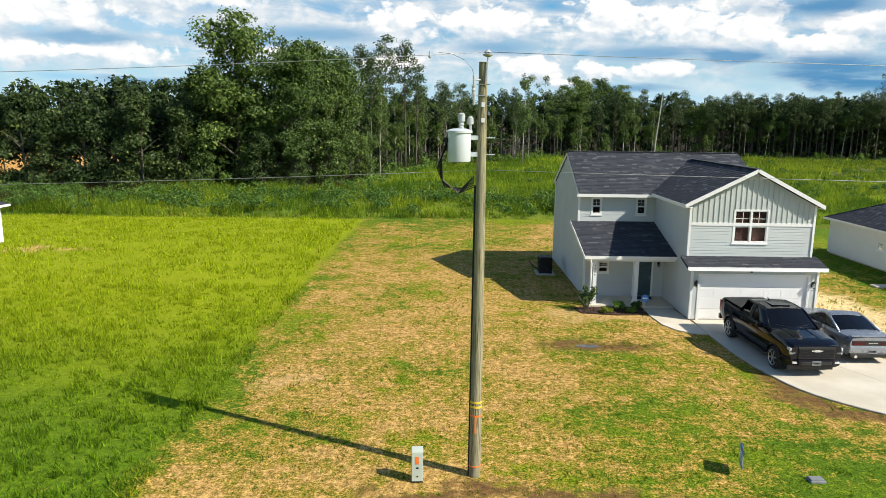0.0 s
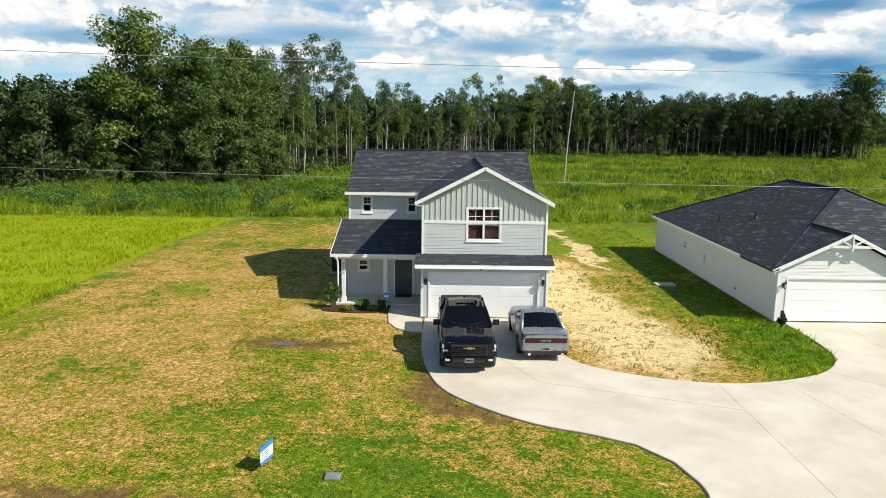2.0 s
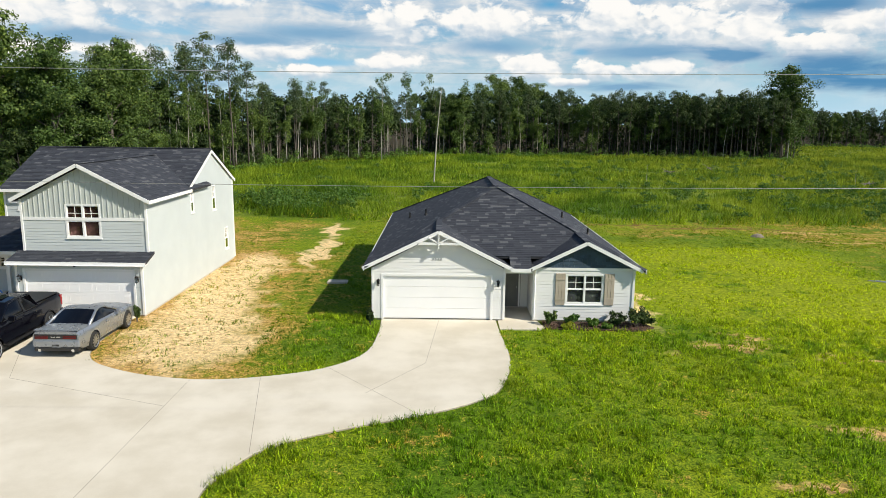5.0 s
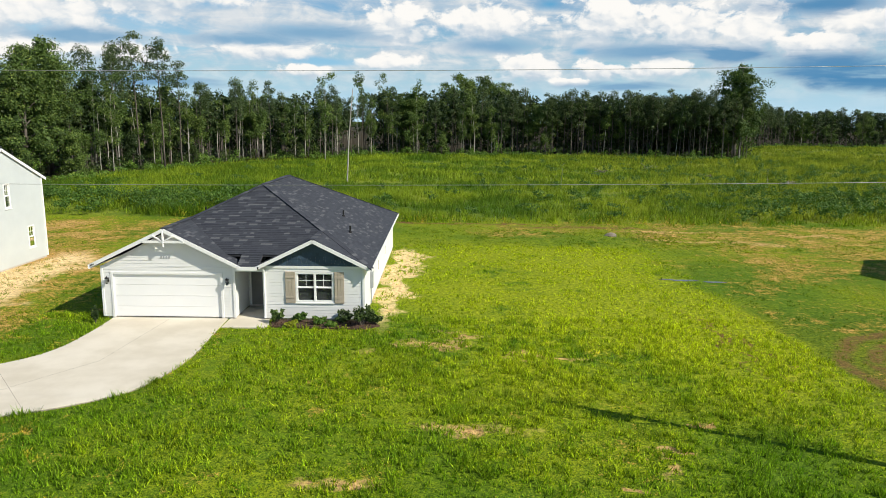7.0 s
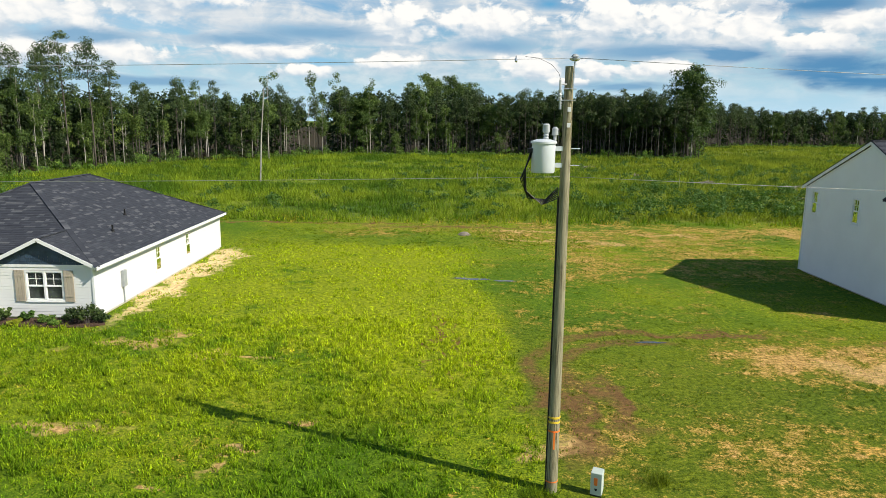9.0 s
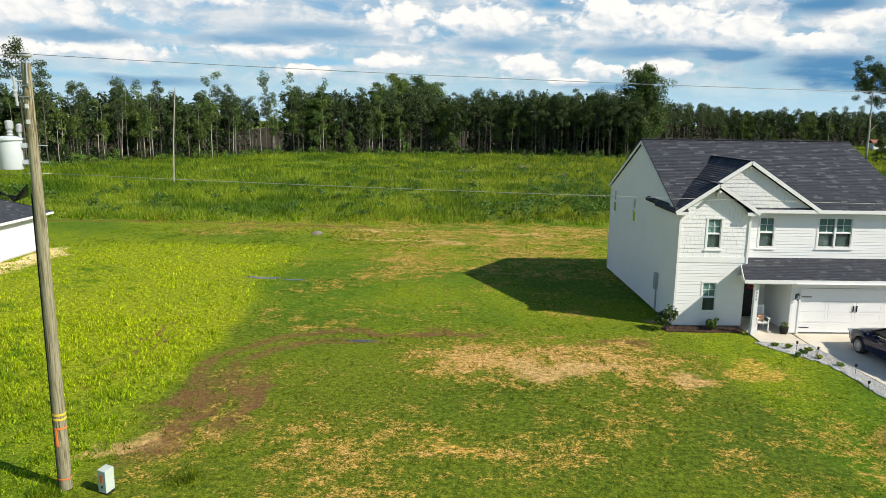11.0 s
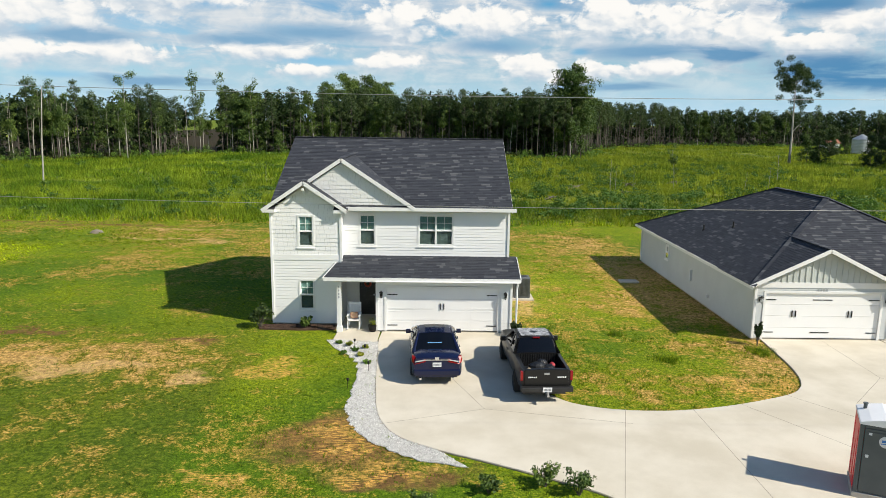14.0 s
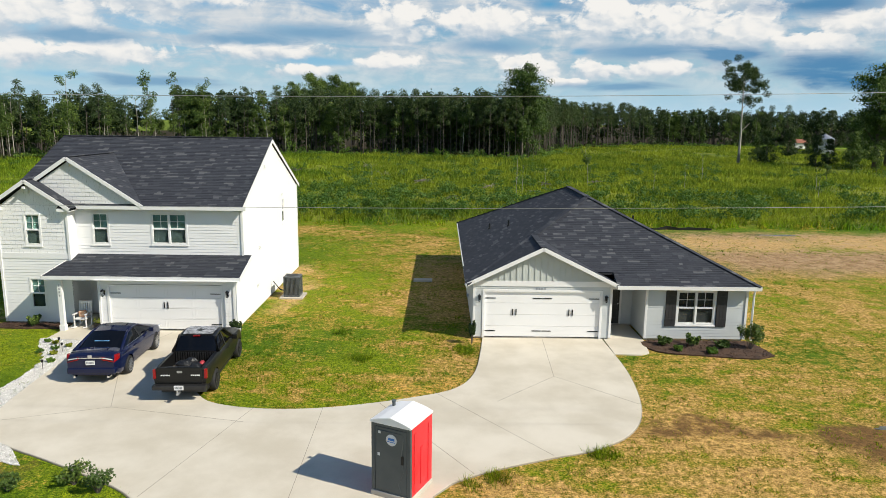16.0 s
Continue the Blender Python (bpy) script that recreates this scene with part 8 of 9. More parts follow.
def leafy(name, x, y, h, w, mat, label, category, seed, z=0.0, per=None, size=0.10):
    """A small shrub: stems and leaves."""
    dice, gen = random.Random(seed), np.random.default_rng(seed)
    p = thing(name, (x, y, z), label, category, "bed plants")
    g, cs = Geo(), []
    k = 9
    for i in range(k):
        a, q = i * 2.4, w * dice.uniform(0.25, 0.95)
        tip = Vector((q * math.cos(a), q * math.sin(a), h * dice.uniform(0.5, 1.0)))
        g.tube([(0, 0, -0.05), tip * 0.5 + Vector((0, 0, h * 0.08)), tip], [0.016, 0.011, 0.004], 5, caps=False)
        cs += [tip, tip * 0.72, tip * 0.9 + Vector((dice.uniform(-0.1, 0.1), dice.uniform(-0.1, 0.1), 0)) * w]
    part("stem", g, M["bark"], p)
    rs = [(w * 0.32, w * 0.32, h * 0.14)] * len(cs)
    part("leaves", array_mesh("leaves", leaf_sprays(cs, rs, per or 16, size, gen=gen), 3), M[mat], p)
    return p


def bed(outline, label):
    pts = smooth_line(outline, 4)
    tagged(part("mulch_bed", Geo().slab([(x, y, 0.06) for x, y in pts], (0, 0, -0.12)), M["mulch"]), label, "planting bed", kind="structure")
    gen = np.random.default_rng(int(abs(outline[0][0]) * 10))
    xs, ys = np.array(pts).T
    q = np.c_[gen.uniform(xs.min(), xs.max(), 900), gen.uniform(ys.min(), ys.max(), 900)]
    q = q[inside(pts, q[:, 0], q[:, 1])]
    chips = leaf_sprays(np.c_[q, np.full(len(q), 0.075)], np.full((len(q), 3), 0.02), 1, 0.05, gen=gen)
    tagged(part("mulch_chips", array_mesh("mulch_chips", chips, 3), M["mulch"]), "scattered brown mulch chips", "mulch", kind="stuff")


bed([(6.6, 31.4), (8.2, 31.1), (9.7, 31.3), (9.7, 32.4), (7.0, 32.4), (6.4, 32.2)], "brown mulch bed before the porch")
bed([(35.1, 29.2), (37.2, 29.0), (39.3, 29.0), (40.0, 29.5), (39.6, 30.2), (35.1, 30.25)], "brown mulch bed under the window")
bed([(77.2, 30.3), (77.3, 29.7), (79.0, 29.6), (80.7, 29.7), (80.8, 30.42), (77.9, 30.42)], "brown mulch bed at the wall")
bed([(106.7, 28.85), (106.7, 27.4), (108.6, 26.9), (110.6, 26.6), (111.4, 27.0), (111.3, 28.0), (111.1, 28.85)], "brown mulch bed under the window")
SHRUB, LOWP = "young leafy shrub in the mulch bed", "low green plant in the mulch bed"
for i, (x, y, h, w, m) in enumerate(((6.95, 31.9, 1.15, 0.48, "leaf"), (8.45, 31.95, 0.46, 0.34, "bush"), (9.35, 32.05, 0.42, 0.30, "leaf"), (7.7, 31.4, 0.3, 0.3, "yellow_leaf"), (8.9, 31.5, 0.25, 0.25, "bush"),
                                    (35.35, 29.75, 0.62, 0.3, "leaf"), (36.35, 29.75, 0.5, 0.36, "bush"), (37.3, 29.7, 0.38, 0.36, "bush"), (36.1, 29.3, 0.25, 0.25, "yellow_leaf"), (38.4, 29.7, 0.6, 0.45, "leaf_dark"), (39.2, 29.55, 0.95, 0.5, "leaf_dark"), (39.65, 29.8, 0.55, 0.4, "leaf_dark"), (37.9, 29.3, 0.25, 0.25, "bush"),
                                    (77.3, 29.95, 1.15, 0.5, "leaf_dark"), (79.35, 29.9, 0.55, 0.26, "leaf"), (88.75, 28.9, 0.7, 0.22, "leaf_dark"),
                                    (107.2, 28.2, 0.45, 0.3, "leaf"), (108.4, 28.1, 0.5, 0.34, "leaf"), (109.6, 27.9, 0.36, 0.3, "leaf"), (110.75, 27.8, 1.15, 0.5, "leaf"), (108.9, 27.2, 0.25, 0.25, "bush"), (107.6, 27.5, 0.25, 0.2, "bush"),
                                    (99.0, 28.2, 0.95, 0.16, "leaf_dark"), (27.35, 29.55, 0.75, 0.16, "leaf_dark"), (16.95, 29.6, 0.75, 0.15, "leaf_dark"))):
    leafy("shrub" if h > 0.45 else "plant", x, y, h, w, m, SHRUB if h > 0.45 else LOWP, "shrub" if h > 0.45 else "plant", 100 + i, size=0.085)
for i, (x, y, h, w) in enumerate(((88.2, 16.45, 0.6, 0.4), (89.0, 16.05, 0.65, 0.45), (86.7, 16.1, 0.4, 0.3), (85.0, 15.2, 0.5, 0.4))):
    leafy("shrub", x, y, h, w, "leaf", "young shrub with pink flowers beside the drive", "shrub", 200 + i, per=14, size=0.06)
planter = thing("flower_pot", (82.0, 29.48, 0.05), "dark round pot of yellow flowers beside the garage", "flower pot")
part("pot", Geo().turned((0.42, 0, 0), [(0.14, 0), (0.17, 0.12), (0.19, 0.3), (0.17, 0.3)], 14), M["iron"], planter)
part("leaves", array_mesh("leaves", leaf_sprays([(0.42, 0, 0.42)], [(0.2, 0.2, 0.16)], 60, 0.05), 3), M["yellow_leaf"], planter)
mat_ob = tagged(part("door_mat", Geo().box(9.85, 10.65, 33.75, 34.3, 0.122, 0.135), M["rubber"]), "black rubber door mat on the porch", "door mat")


# pale gravel border beside the drive
def gravel_border():
    inner = smooth_line([(81.0, 28.28), (82.74, 27.95), (82.84, 26.6), (83.0, 25.4), (83.2, 22.7), (83.5, 20.6), (84.15, 19.25), (85.3, 18.4), (86.5, 17.8)], 8, closed=False)
    outer = smooth_line([(80.55, 28.3), (80.95, 27.3), (81.75, 26.4), (82.35, 25.2), (82.4, 22.7), (82.45, 20.8), (83.15, 19.2), (84.6, 17.9), (86.3, 17.35)], 8, closed=False)
    gen = np.random.default_rng(77)
    left = [(x + gen.normal(0, 0.05), y + gen.normal(0, 0.05)) for x, y in outer]
    right = [(x + 0.03, y + 0.01) for x, y in inner]
    strip = Geo()
    for a, b, c, d in zip(left, left[1:], right[1:], right):
        strip.slab([(*p, 0.028) for p in (a, b, c, d)], (0, 0, -0.06))
    tagged(part("gravel_strip", strip, M["gravel_bed"]), "strip of pale gravel along the driveway", "gravel", kind="structure")
    stones = Geo()
    for a, b, c, d in zip(left, left[1:], right[1:], right):
        area = math.hypot(b[0] - a[0], b[1] - a[1]) * math.hypot(d[0] - a[0], d[1] - a[1])
        for _ in range(int(area * 450)):
            u, v = gen.uniform(), gen.uniform(-0.05, 1.05)
            x = (a[0] * (1 - u) + b[0] * u) * (1 - v) + (d[0] * (1 - u) + c[0] * u) * v
            y = (a[1] * (1 - u) + b[1] * u) * (1 - v) + (d[1] * (1 - u) + c[1] * u) * v
            s, t = gen.uniform(0.012, 0.030), gen.uniform(0, 6.28)
            k = len(stones.v)
            stones.v += [(x + s * math.cos(t + q * 2.09), y + s * math.sin(t + q * 2.09), 0.03) for q in range(3)] + [(x, y, 0.035 + s * 0.9)]
            stones.f += [(k, k + 1, k + 3), (k + 1, k + 2, k + 3), (k + 2, k, k + 3)]
    tagged(part("gravel", stones, M["gravel_white"]), "loose pale gravel stones", "gravel", kind="stuff")
    for i, (x, y) in enumerate(((81.2, 27.75), (81.65, 27.5), (81.95, 26.9), (82.35, 27.2), (81.55, 26.5), (82.25, 26.2), (82.6, 25.4))):
        leafy("plant", x, y, 0.17, 0.15, "yellow_leaf" if i % 2 else "bush", "small yellow-green plant in the gravel", "plant", 300 + i, per=9, size=0.05)
    for x, y in ((81.9, 27.3), (82.4, 26.6), (82.75, 24.6), (82.2, 22.9)):
        lamp = thing("path_light", (x, y, 0), "small dark solar path light in the gravel", "path light", "path lights")
        part("stake", Geo().tube([(0, 0, 0), (0, 0, 0.32)], 0.01, 6), M["iron"], lamp)
        part("head", Geo().turned((0, 0, 0.30), [(0.035, 0), (0.045, 0.07), (0.06, 0.08), (0.02, 0.11)], 10), M["iron"], lamp)


gravel_border()


# ---- the field behind, and what stands far off ----
fp = thing("bare_pole", (29.6, 97.4, 0), "thin grey leaning pole standing in the field", "pole")
part("shaft", Geo().tube([(-0.35, 0, -0.2), (0, 0, 6.5), (0.6, 0, 13.2)], [0.11, 0.09, 0.06], 8), M["bark_pale"], fp)


def lone_tree():
    """A tall pale trunk with its crown high up, in the field."""
    t = thing("tree", (169.2, 167.0, 0), "tall lone tree with a bare pale trunk and high crown", "tree")
    dice, gen = random.Random(71), np.random.default_rng(71)
    limbs = [(z, a, l, r) for z, a, l, r in ((7.5, 0.1, 3.0, 1.0), (11, 2.9, 2.2, 1.0), (13.0, 0.3, 3.0, 0.9), (15, 3.3, 4.4, 1.1), (15.5, 0.0, 4.6, 0.6), (17, 1.6, 3.0, 1.0), (17.5, 3.1, 5.2, 1.2), (18.5, 0.2, 4.2, 0.8), (19.5, 4.7, 3.0, 1.0), (20.0, 0.4, 3.0, 1.1))]
    g, ends = trunk_geo(22.0, 0.30, 0.02, limbs, 10, 71)
    part("trunk", g, M["bark_pale"], t, smooth=True)
    cs = []
    for mid, tip in ends[2:]:
        for _ in range(8):
            cs.append(tip + Vector((dice.gauss(0, 1.2), dice.gauss(0, 1.2), dice.gauss(-0.2, 1.2))))
        cs.append((mid + tip) / 2)
    part("crown", array_mesh("crown", leaf_sprays(cs, [(1.1, 1.1, 0.85)] * len(cs), 95, 0.24, gen=gen), 3), M["leaf_dark"], t)


lone_tree()
M["rust"] = surface("rust", (0.20, 0.07, 0.04), (0.30, 0.12, 0.07), 1, 20, 0.8)
M["water"] = surface("water", (0.05, 0.055, 0.05), (0.09, 0.09, 0.085), 1, 6, 0.08, bump=0.02)
silo = thing("grain_bin", (226, 233, 0), "round corrugated grey metal grain bin", "grain bin")
part("wall", Geo().turned((0, 0, 0), [(2.9 + 0.04 * (i % 2), i * 0.24) for i in range(21)], 28), M["steel"], silo)
part("roof", Geo().turned((0, 0, 4.8), [(3.05, 0), (0.4, 1.5), (0.3, 1.7)], 28), M["steel"], silo)
barn = thing("shed", (237, 272, 0), "far low farm shed with a rusty red roof", "shed")
part("wall", Geo().box(-2.6, 2.6, -2.4, 2.4, 0, 2.6), M["siding_pale"], barn)
part("roof", Geo().slab([(-2.9, -2.8, 2.5), (2.9, -2.8, 2.5), (2.9, 0, 3.9), (-2.9, 0, 3.9)], (0, 0, -0.12)).slab([(-2.9, 0, 3.9), (2.9, 0, 3.9), (2.9, 2.8, 2.5), (-2.9, 2.8, 2.5)], (0, 0, -0.12)), M["rust"], barn)



# ---- grass ----
SOLID = [(7.0, 17.1, 34.3, 44.3), (11.2, 17.1, 30.3, 36), (7.0, 11.3, 32.4, 36), (27.3, 39.3, 30.25, 48.3), (77.7, 88.7, 29.4, 42.3), (99.0, 111.05, 28.9, 46.3), (-43.6, -31.0, 33.9, 48.1), (9.7, 11.5, 28.2, 33), (33, 35.1, 28.9, 32), (80.8, 82.8, 28.0, 31), (104.7, 106.6, 26.9, 30),
         (6.6, 9.7, 31.2, 32.5), (35.1, 39.8, 29.1, 30.3), (77.3, 80.8, 29.7, 30.5), (106.7, 111.2, 27.0, 29.0), (-0.75, -0.4, 15.6, 16.0), (55.2, 59.4, 38.7, 39.75)]


def open_ground(x, y):
    ok = ~(inside(DRIVE_A, x, y) | inside(DRIVE_B, x, y))
    for x0, x1, y0, y1 in SOLID:
        ok &= ~((x > x0) & (x < x1) & (y > y0) & (y < y1))
    return ok


def blades(x, y, low, high, wide, count, spread, gen, lean=0.9):
    """Tufts of pointed blades at places of the plan."""
    n = len(x)
    h = np.repeat(low + (high - low) * gen.uniform(0, 1, n), count) * gen.uniform(0.55, 1.1, n * count)
    bx = np.repeat(x, count) + gen.normal(0, spread, n * count)
    by = np.repeat(y, count) + gen.normal(0, spread, n * count)
    bz = swell(bx, by) - 0.01
    a, t = gen.uniform(0, 6.28, n * count), gen.uniform(0, 6.28, n * count)
    w = wide * gen.uniform(0.6, 1.3, n * count)
    l = h * lean * gen.uniform(0.1, 1.0, n * count)
    base = np.stack([bx, by, bz], 1)
    side = np.stack([np.cos(a) * w, np.sin(a) * w, 0 * w], 1)
    tip = base + np.stack([np.cos(t) * l, np.sin(t) * l, h], 1)
    return np.stack([base - side, base + side, tip], 1).reshape(-1, 3)


def lumps(x, y, size, seed):
    """Uneven tussocks of the plan, from 0 to 1: soft noise of a given size in metres."""
    table = np.random.default_rng(seed).uniform(0, 1, (256, 256))
    u, v = x / size + 1000.0, y / size + 1000.0
    i, j = np.floor(u).astype(int), np.floor(v).astype(int)
    a, b = u - i, v - j
    a, b = a * a * (3 - 2 * a), b * b * (3 - 2 * b)
    at = lambda p, q: table[(i + p) % 256, (j + q) % 256]
    return (at(0, 0) * (1 - a) + at(1, 0) * a) * (1 - b) + (at(0, 1) * (1 - a) + at(1, 1) * a) * b


def sow(name, box, per_m2, low, high, wide, count, spread, seed, label, mat="blade", lump=0.55, thin=0.5, bias=1.0):
    """Tufts over a stretch of the plan, thicker and taller on the tussocks."""
    gen = np.random.default_rng(seed)
    x0, x1, y0, y1 = box
    n = int((x1 - x0) * (y1 - y0) * per_m2)
    x, y = gen.uniform(x0, x1, n), y0 + (y1 - y0) * gen.uniform(0, 1, n) ** bias
    knob = 0.65 * lumps(x, y, lump, seed) + 0.35 * lumps(x, y, lump * 3.7, seed + 50)
    keep = open_ground(x, y) & (knob > 0.28 + thin * gen.uniform(-0.25, 0.45, n))
    x, y, knob = x[keep], y[keep], knob[keep]
    tall = np.clip(0.25 + 1.5 * knob, 0.4, 1.5)
    tagged(part(name, array_mesh(name, blades(x, y, low * tall, high * tall, wide, count, spread, gen), 3), M[mat]), label, "grass", kind="stuff")


sow("lawn_grass", (-7.0, 19, 13.2, 30), 24, 0.03, 0.085, 0.016, 6, 0.06, 1, "short patchy lawn grass, partly dry", lump=0.5, thin=1.0)
sow("lawn_grass", (-7.5, 19, 30, 64), 8, 0.04, 0.10, 0.022, 5, 0.08, 2, "short dry lawn grass", lump=0.8, thin=1.0)
sow("tall_grass", (-34, -7.2, 13.2, 36), 30, 0.12, 0.30, 0.020, 6, 0.07, 3, "unmown lush green grass", mat="meadow_blade", lump=0.5, thin=0.9)
sow("tall_grass", (-55, -7.9, 36, 66), 9, 0.16, 0.32, 0.03, 5, 0.12, 4, "unmown lush green grass", mat="meadow_blade", lump=1.0)
sow("lawn_grass", (16.9, 23.5, 21, 48), 7, 0.05, 0.14, 0.02, 6, 0.08, 5, "thin grass over sandy ground", lump=0.9, thin=1.3)
sow("lawn_grass", (23.0, 28, 22, 64), 14, 0.05, 0.14, 0.02, 6, 0.08, 18, "strip of green grass beside the sandy ground", lump=0.6)
sow("tall_grass", (24.5, 57.8, 13.2, 31), 40, 0.10, 0.27, 0.022, 6, 0.055, 6, "lush uneven lot grass", mat="tall_blade", lump=0.42, thin=1.1)
sow("tall_grass", (39.3, 57.7, 31, 50), 18, 0.07, 0.18, 0.026, 5, 0.07, 7, "lush uneven lot grass", mat="tall_blade", lump=0.5, thin=1.1)
sow("lawn_grass", (39.3, 66, 50, 64), 8, 0.06, 0.14, 0.028, 5, 0.10, 20, "mown grass at the back of the lots", lump=0.9)
sow("lawn_grass", (57.8, 91, 13.2, 31), 24, 0.035, 0.09, 0.014, 6, 0.06, 8, "short green lawn grass with dry patches", lump=0.4, thin=0.8)
sow("lawn_grass", (57.8, 99.3, 31, 64), 8, 0.05, 0.11, 0.024, 5, 0.09, 9, "short green lawn grass", lump=0.7, thin=0.8)
sow("lawn_grass", (88, 99.3, 20.5, 31), 20, 0.05, 0.12, 0.015, 6, 0.06, 10, "short lawn grass with straw", lump=0.5, thin=0.8)
sow("lawn_grass", (97, 122, 13.2, 31), 18, 0.04, 0.10, 0.014, 6, 0.06, 11, "short dry lawn grass", lump=0.5, thin=1.1)
sow("lawn_grass", (111, 150, 31, 62), 3, 0.05, 0.12, 0.024, 5, 0.09, 12, "sparse dry grass", lump=1.0, thin=1.3)
sow("field_weeds", (-60, 20, 65.5, 92), 4.2, 0.7, 1.5, 0.04, 7, 0.22, 13, "tall rank weeds along the field's edge", "weed", 2.6, 0.6)
sow("field_weeds", (-8, 20, 92, 135), 2.2, 0.5, 1.2, 0.06, 6, 0.3, 21, "tall weeds at the foot of the wood", "weed", 2.6, 0.6)
sow("field_weeds", (20, 150, 64, 105), 3.2, 0.40, 0.95, 0.04, 7, 0.22, 14, "tall weeds and grass of the rough field", "weed", 2.2, 0.6)
sow("field_weeds", (0, 175, 105, 186), 1.4, 0.5, 1.1, 0.08, 6, 0.35, 15, "tall weeds and grass of the rough field", "weed", 3.2, 0.6)
sow("field_weeds", (118, 240, 64, 285), 0.55, 0.5, 1.0, 0.11, 6, 0.5, 16, "tall weeds and grass of the rough field", "weed", 4.5, 0.6)


def weed_clumps():
    """Thick tufts that the mower left beside the concrete and walls."""
    gen = np.random.default_rng(19)
    xs, ys = [], []
    for x, y, r, n in ((99.3, 16.95, 0.4, 34), (98.5, 16.6, 0.2, 10), (102.4, 18.3, 0.5, 40), (94.5, 26.2, 0.5, 40), (98.7, 27.3, 0.5, 50), (26.8, 30.6, 0.4, 50), (93.3, 29.6, 0.4, 25), (25.0, 16.0, 0.6, 60), (26.0, 17.6, 0.7, 60), (29.5, 19.4, 1.2, 60), (32.8, 22.5, 0.6, 40), (46, 22, 3, 160), (52, 20, 3, 160), (41, 24, 2, 80), (60.5, 16.4, 0.5, 30), (57.4, 15.6, 0.4, 40)):
        xs.append(gen.normal(x, r * 0.5, n)), ys.append(gen.normal(y, r * 0.5, n))
    x, y = np.concatenate(xs), np.concatenate(ys)
    ok = open_ground(x, y)
    tagged(part("weed_clumps", array_mesh("weed_clumps", blades(x[ok], y[ok], 0.12, 0.32, 0.010, 14, 0.08, gen, 0.9), 3), M["blade"]), "thick tufts of long green grass", "grass", kind="stuff")


weed_clumps()


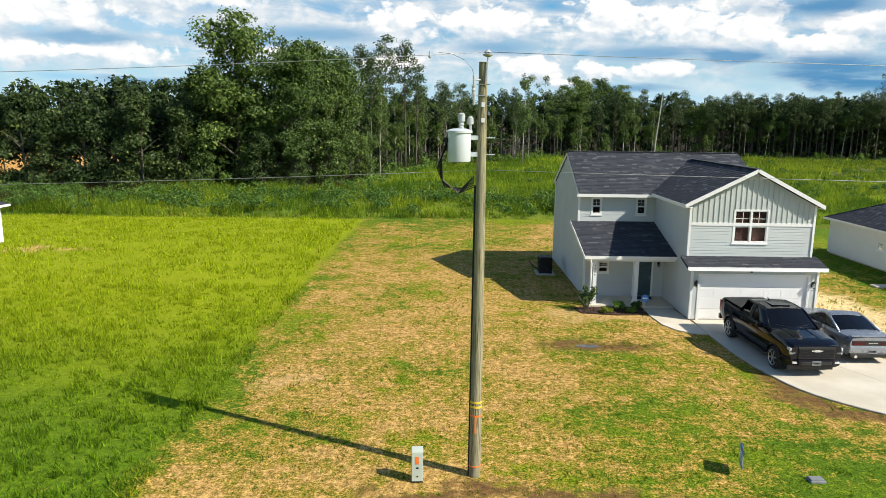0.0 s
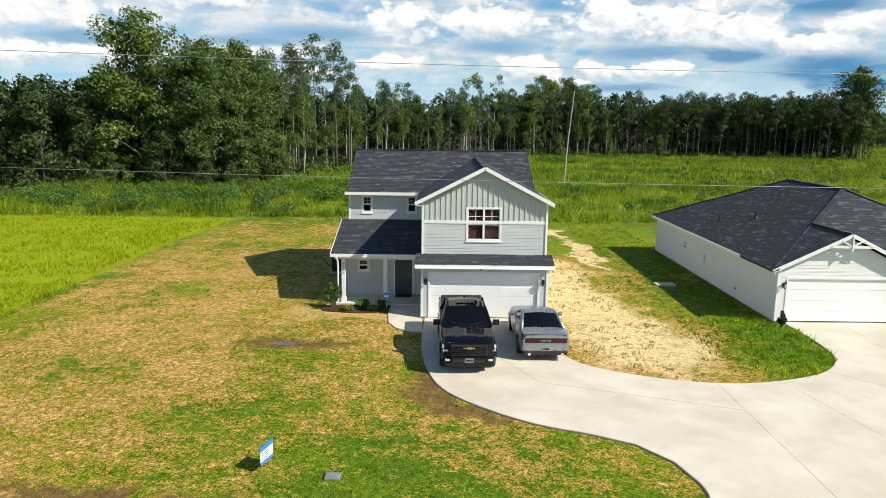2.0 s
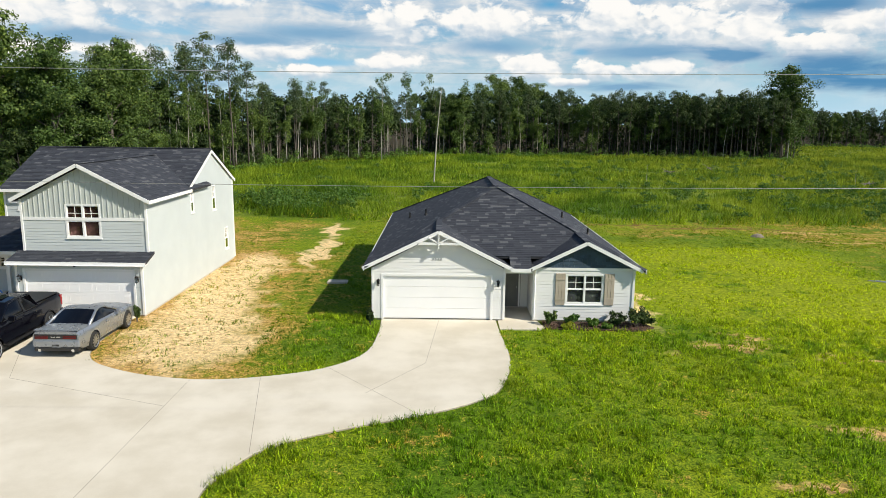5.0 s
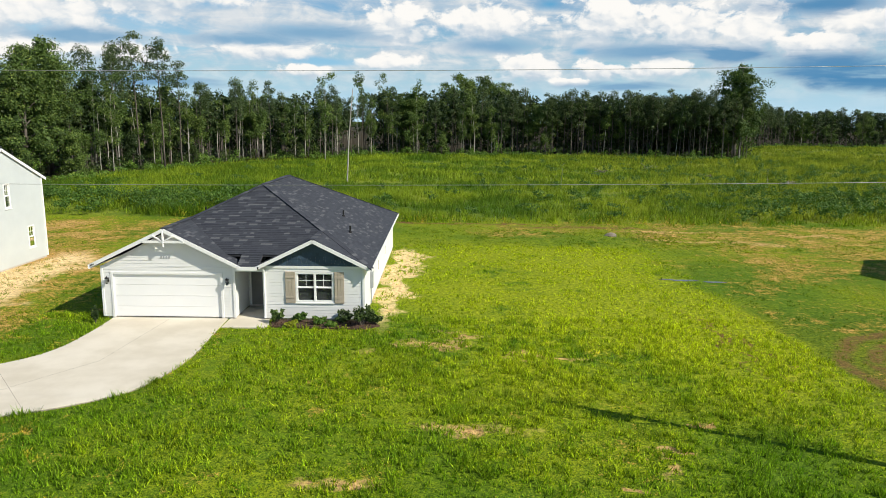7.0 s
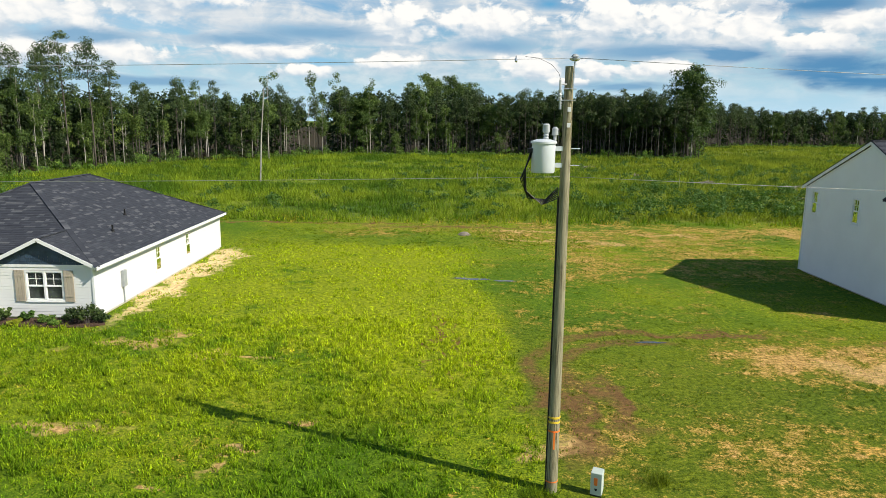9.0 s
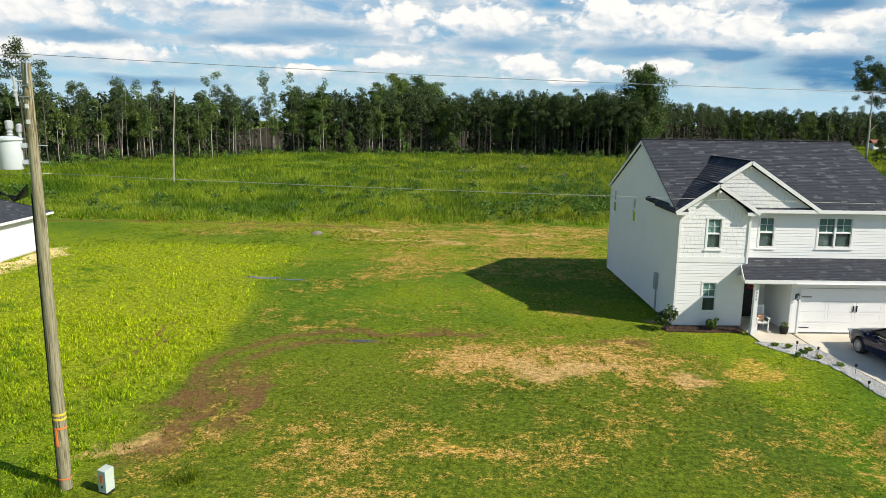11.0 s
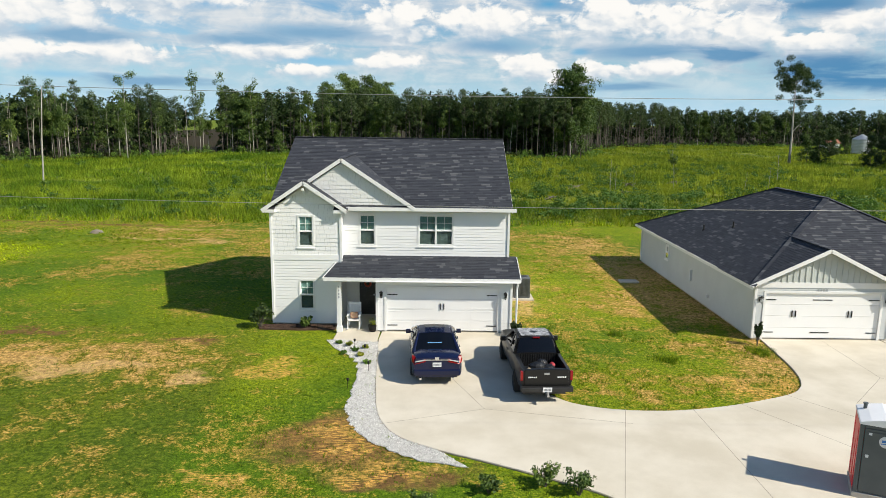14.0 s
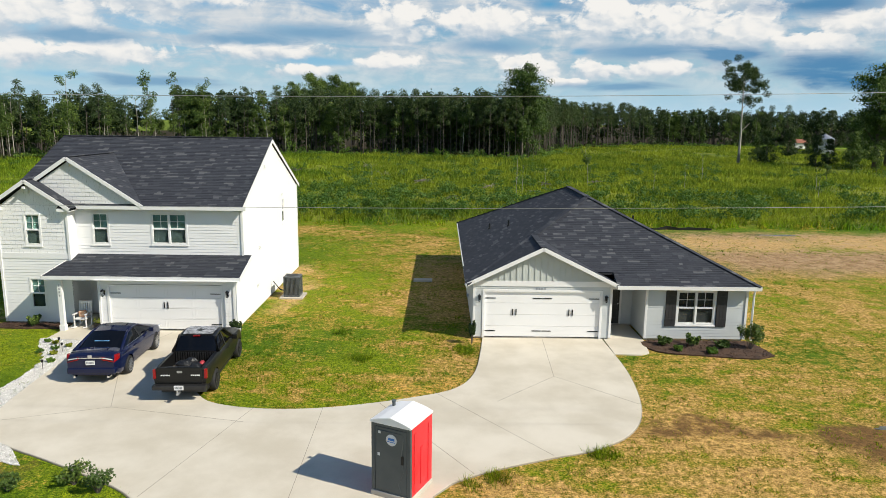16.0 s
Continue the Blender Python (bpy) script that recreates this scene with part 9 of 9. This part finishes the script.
def field_brush():
    """Bushes, saplings and heaps of dead branches in the rough field."""
    dice, gen = random.Random(51), np.random.default_rng(51)
    cs, rs = [], []
    for _ in range(200):
        y = 66 + 105 * dice.random() ** 1.4
        x = dice.uniform(-55, 20 + y * 0.95)
        if x < 20 and y > 92 + max(0, x + 20) * 1.4:
            continue
        h = dice.uniform(0.5, 1.5) * (1.25 if x > 60 else 1.0)
        for _ in range(4):
            cs.append((x + dice.gauss(0, 0.45), y + dice.gauss(0, 0.45), h * dice.uniform(0.3, 0.9)))
            rs.append((dice.uniform(0.3, 0.7), dice.uniform(0.3, 0.7), h * 0.28))
    for _ in range(260):
        x, y = dice.uniform(-62, 22), 67 + 14 * dice.random()
        h = dice.uniform(0.7, 1.9)
        for _ in range(4):
            cs.append((x + dice.gauss(0, 0.6), y + dice.gauss(0, 0.5), h * dice.uniform(0.3, 0.9)))
            rs.append((dice.uniform(0.4, 0.8), dice.uniform(0.4, 0.8), h * 0.3))
    for _ in range(170):
        y = 66 + 80 * dice.random() ** 1.3
        x = dice.uniform(80, 60 + y * 1.0)
        h = dice.uniform(0.6, 1.7)
        for _ in range(4):
            cs.append((x + dice.gauss(0, 0.6), y + dice.gauss(0, 0.5), h * dice.uniform(0.3, 0.9)))
            rs.append((dice.uniform(0.4, 0.9), dice.uniform(0.3, 0.7), h * 0.28))
    for _ in range(120):
        x, y = dice.uniform(70, 150), 67 + 22 * dice.random() ** 1.2
        h = dice.uniform(0.8, 1.9)
        for _ in range(5):
            cs.append((x + dice.gauss(0, 0.8), y + dice.gauss(0, 0.5), h * dice.uniform(0.25, 0.85)))
            rs.append((dice.uniform(0.4, 0.9), dice.uniform(0.3, 0.7), h * 0.28))
    tagged(part("field_bushes", array_mesh("field_bushes", leaf_sprays(cs, rs, 22, 0.17, gen=gen), 3), M["bush"]), "bushes scattered over the rough field", "bushes", kind="stuff")
    for x, y, s in ((71.6, 125, 1.3), (83.5, 136, 1.8), (95, 104, 1.6), (104.5, 97, 1.2), (113, 101, 1.6), (121, 106, 1.3), (99, 84, 1.0), (88, 118, 1.1), (110, 92, 0.9)):
        pile = thing("brush_pile", (x, y, float(swell(x, y))), "grey heap of dead branches in the field", "brush pile", "brush piles")
        for i in range(9):
            a, e = dice.uniform(0, 6.28), dice.uniform(0.02, 0.5)
            l = s * dice.uniform(0.7, 1.7)
            d = Vector((math.cos(a), math.sin(a), e)) * l
            o = Vector((dice.uniform(-0.5, 0.5) * s, dice.uniform(-0.3, 0.3) * s, 0.25 * s))
            part("branch", Geo().tube([o - d * 0.5, o + Vector((0, 0, 0.06)), o + d * 0.5], [0.07, 0.06, 0.025], 5), M["dead_wood"], pile)
    for x, y, h in ((107.5, 90, 4.6), (108.3, 90.6, 3.8), (126, 92, 3.2), (118.5, 98, 6.0), (60, 100, 3.2), (112, 95, 3.5), (88, 96, 3.0), (133, 100, 3.6), (140, 112, 4.5), (150, 96, 4.0), (158, 108, 5.0), (165, 100, 4.5), (172, 118, 6.0), (146, 88, 3.2)):
        plant("dead" if h < 5 else "slim", x, y, h)


field_brush()


def puddle(x, y, rx, ry, seed, label, mat="water"):
    dice = random.Random(seed)
    pts = [(x + rx * math.cos(a) * dice.uniform(0.6, 1.1), y + ry * math.sin(a) * dice.uniform(0.6, 1.1), float(swell(x, y)) + 0.012) for a in (i * 0.3307 for i in range(19))]
    tagged(part("puddle", Geo().slab(pts, (0, 0, -0.02)), M[mat]), label, "puddle", kind="structure")


puddle(57.0, 39.35, 0.9, 0.28, 1, "shallow puddle in the grass"), puddle(58.6, 39.0, 0.7, 0.2, 2, "shallow puddle in the grass"), puddle(56.0, 39.6, 0.5, 0.2, 5, "shallow puddle in the grass")
puddle(5.9, 26.55, 0.55, 0.22, 3, "wet grey gravel patch in the lawn", "wet_gravel"), puddle(127.5, 60.5, 2.6, 0.5, 4, "puddle on bare earth"), puddle(63.8, 27.9, 0.7, 0.15, 6, "wet mud in the wheel track"), puddle(112.6, 20.3, 1.2, 0.3, 7, "dark wet mud patch", "wet_gravel")


def silt_fence():
    g, dice = Geo(), random.Random(61)
    x, last = 105.5, None
    while x < 123:
        p = (x, 63.1 + dice.uniform(-0.15, 0.15), dice.uniform(0.1, 0.32) - 0.3)
        if last:
            g.slab([last, p, (p[0], p[1] + 0.05, -0.45), (last[0], last[1] + 0.05, -0.45)], (0, 0.03, 0))
        last = p
        x += dice.uniform(0.8, 1.4)
    tagged(part("silt_fence", g, M["trim_black"]), "sagging black silt fence at the field's edge", "fence")


silt_fence()
rock = tagged(part("rock_heap", Geo().turned((56.8, 56.6, -0.35), [(0.5, 0), (0.55, 0.15), (0.35, 0.32), (0.1, 0.4)], 9), M["dead_wood"]), "small grey heap of stones in the grass", "rocks")
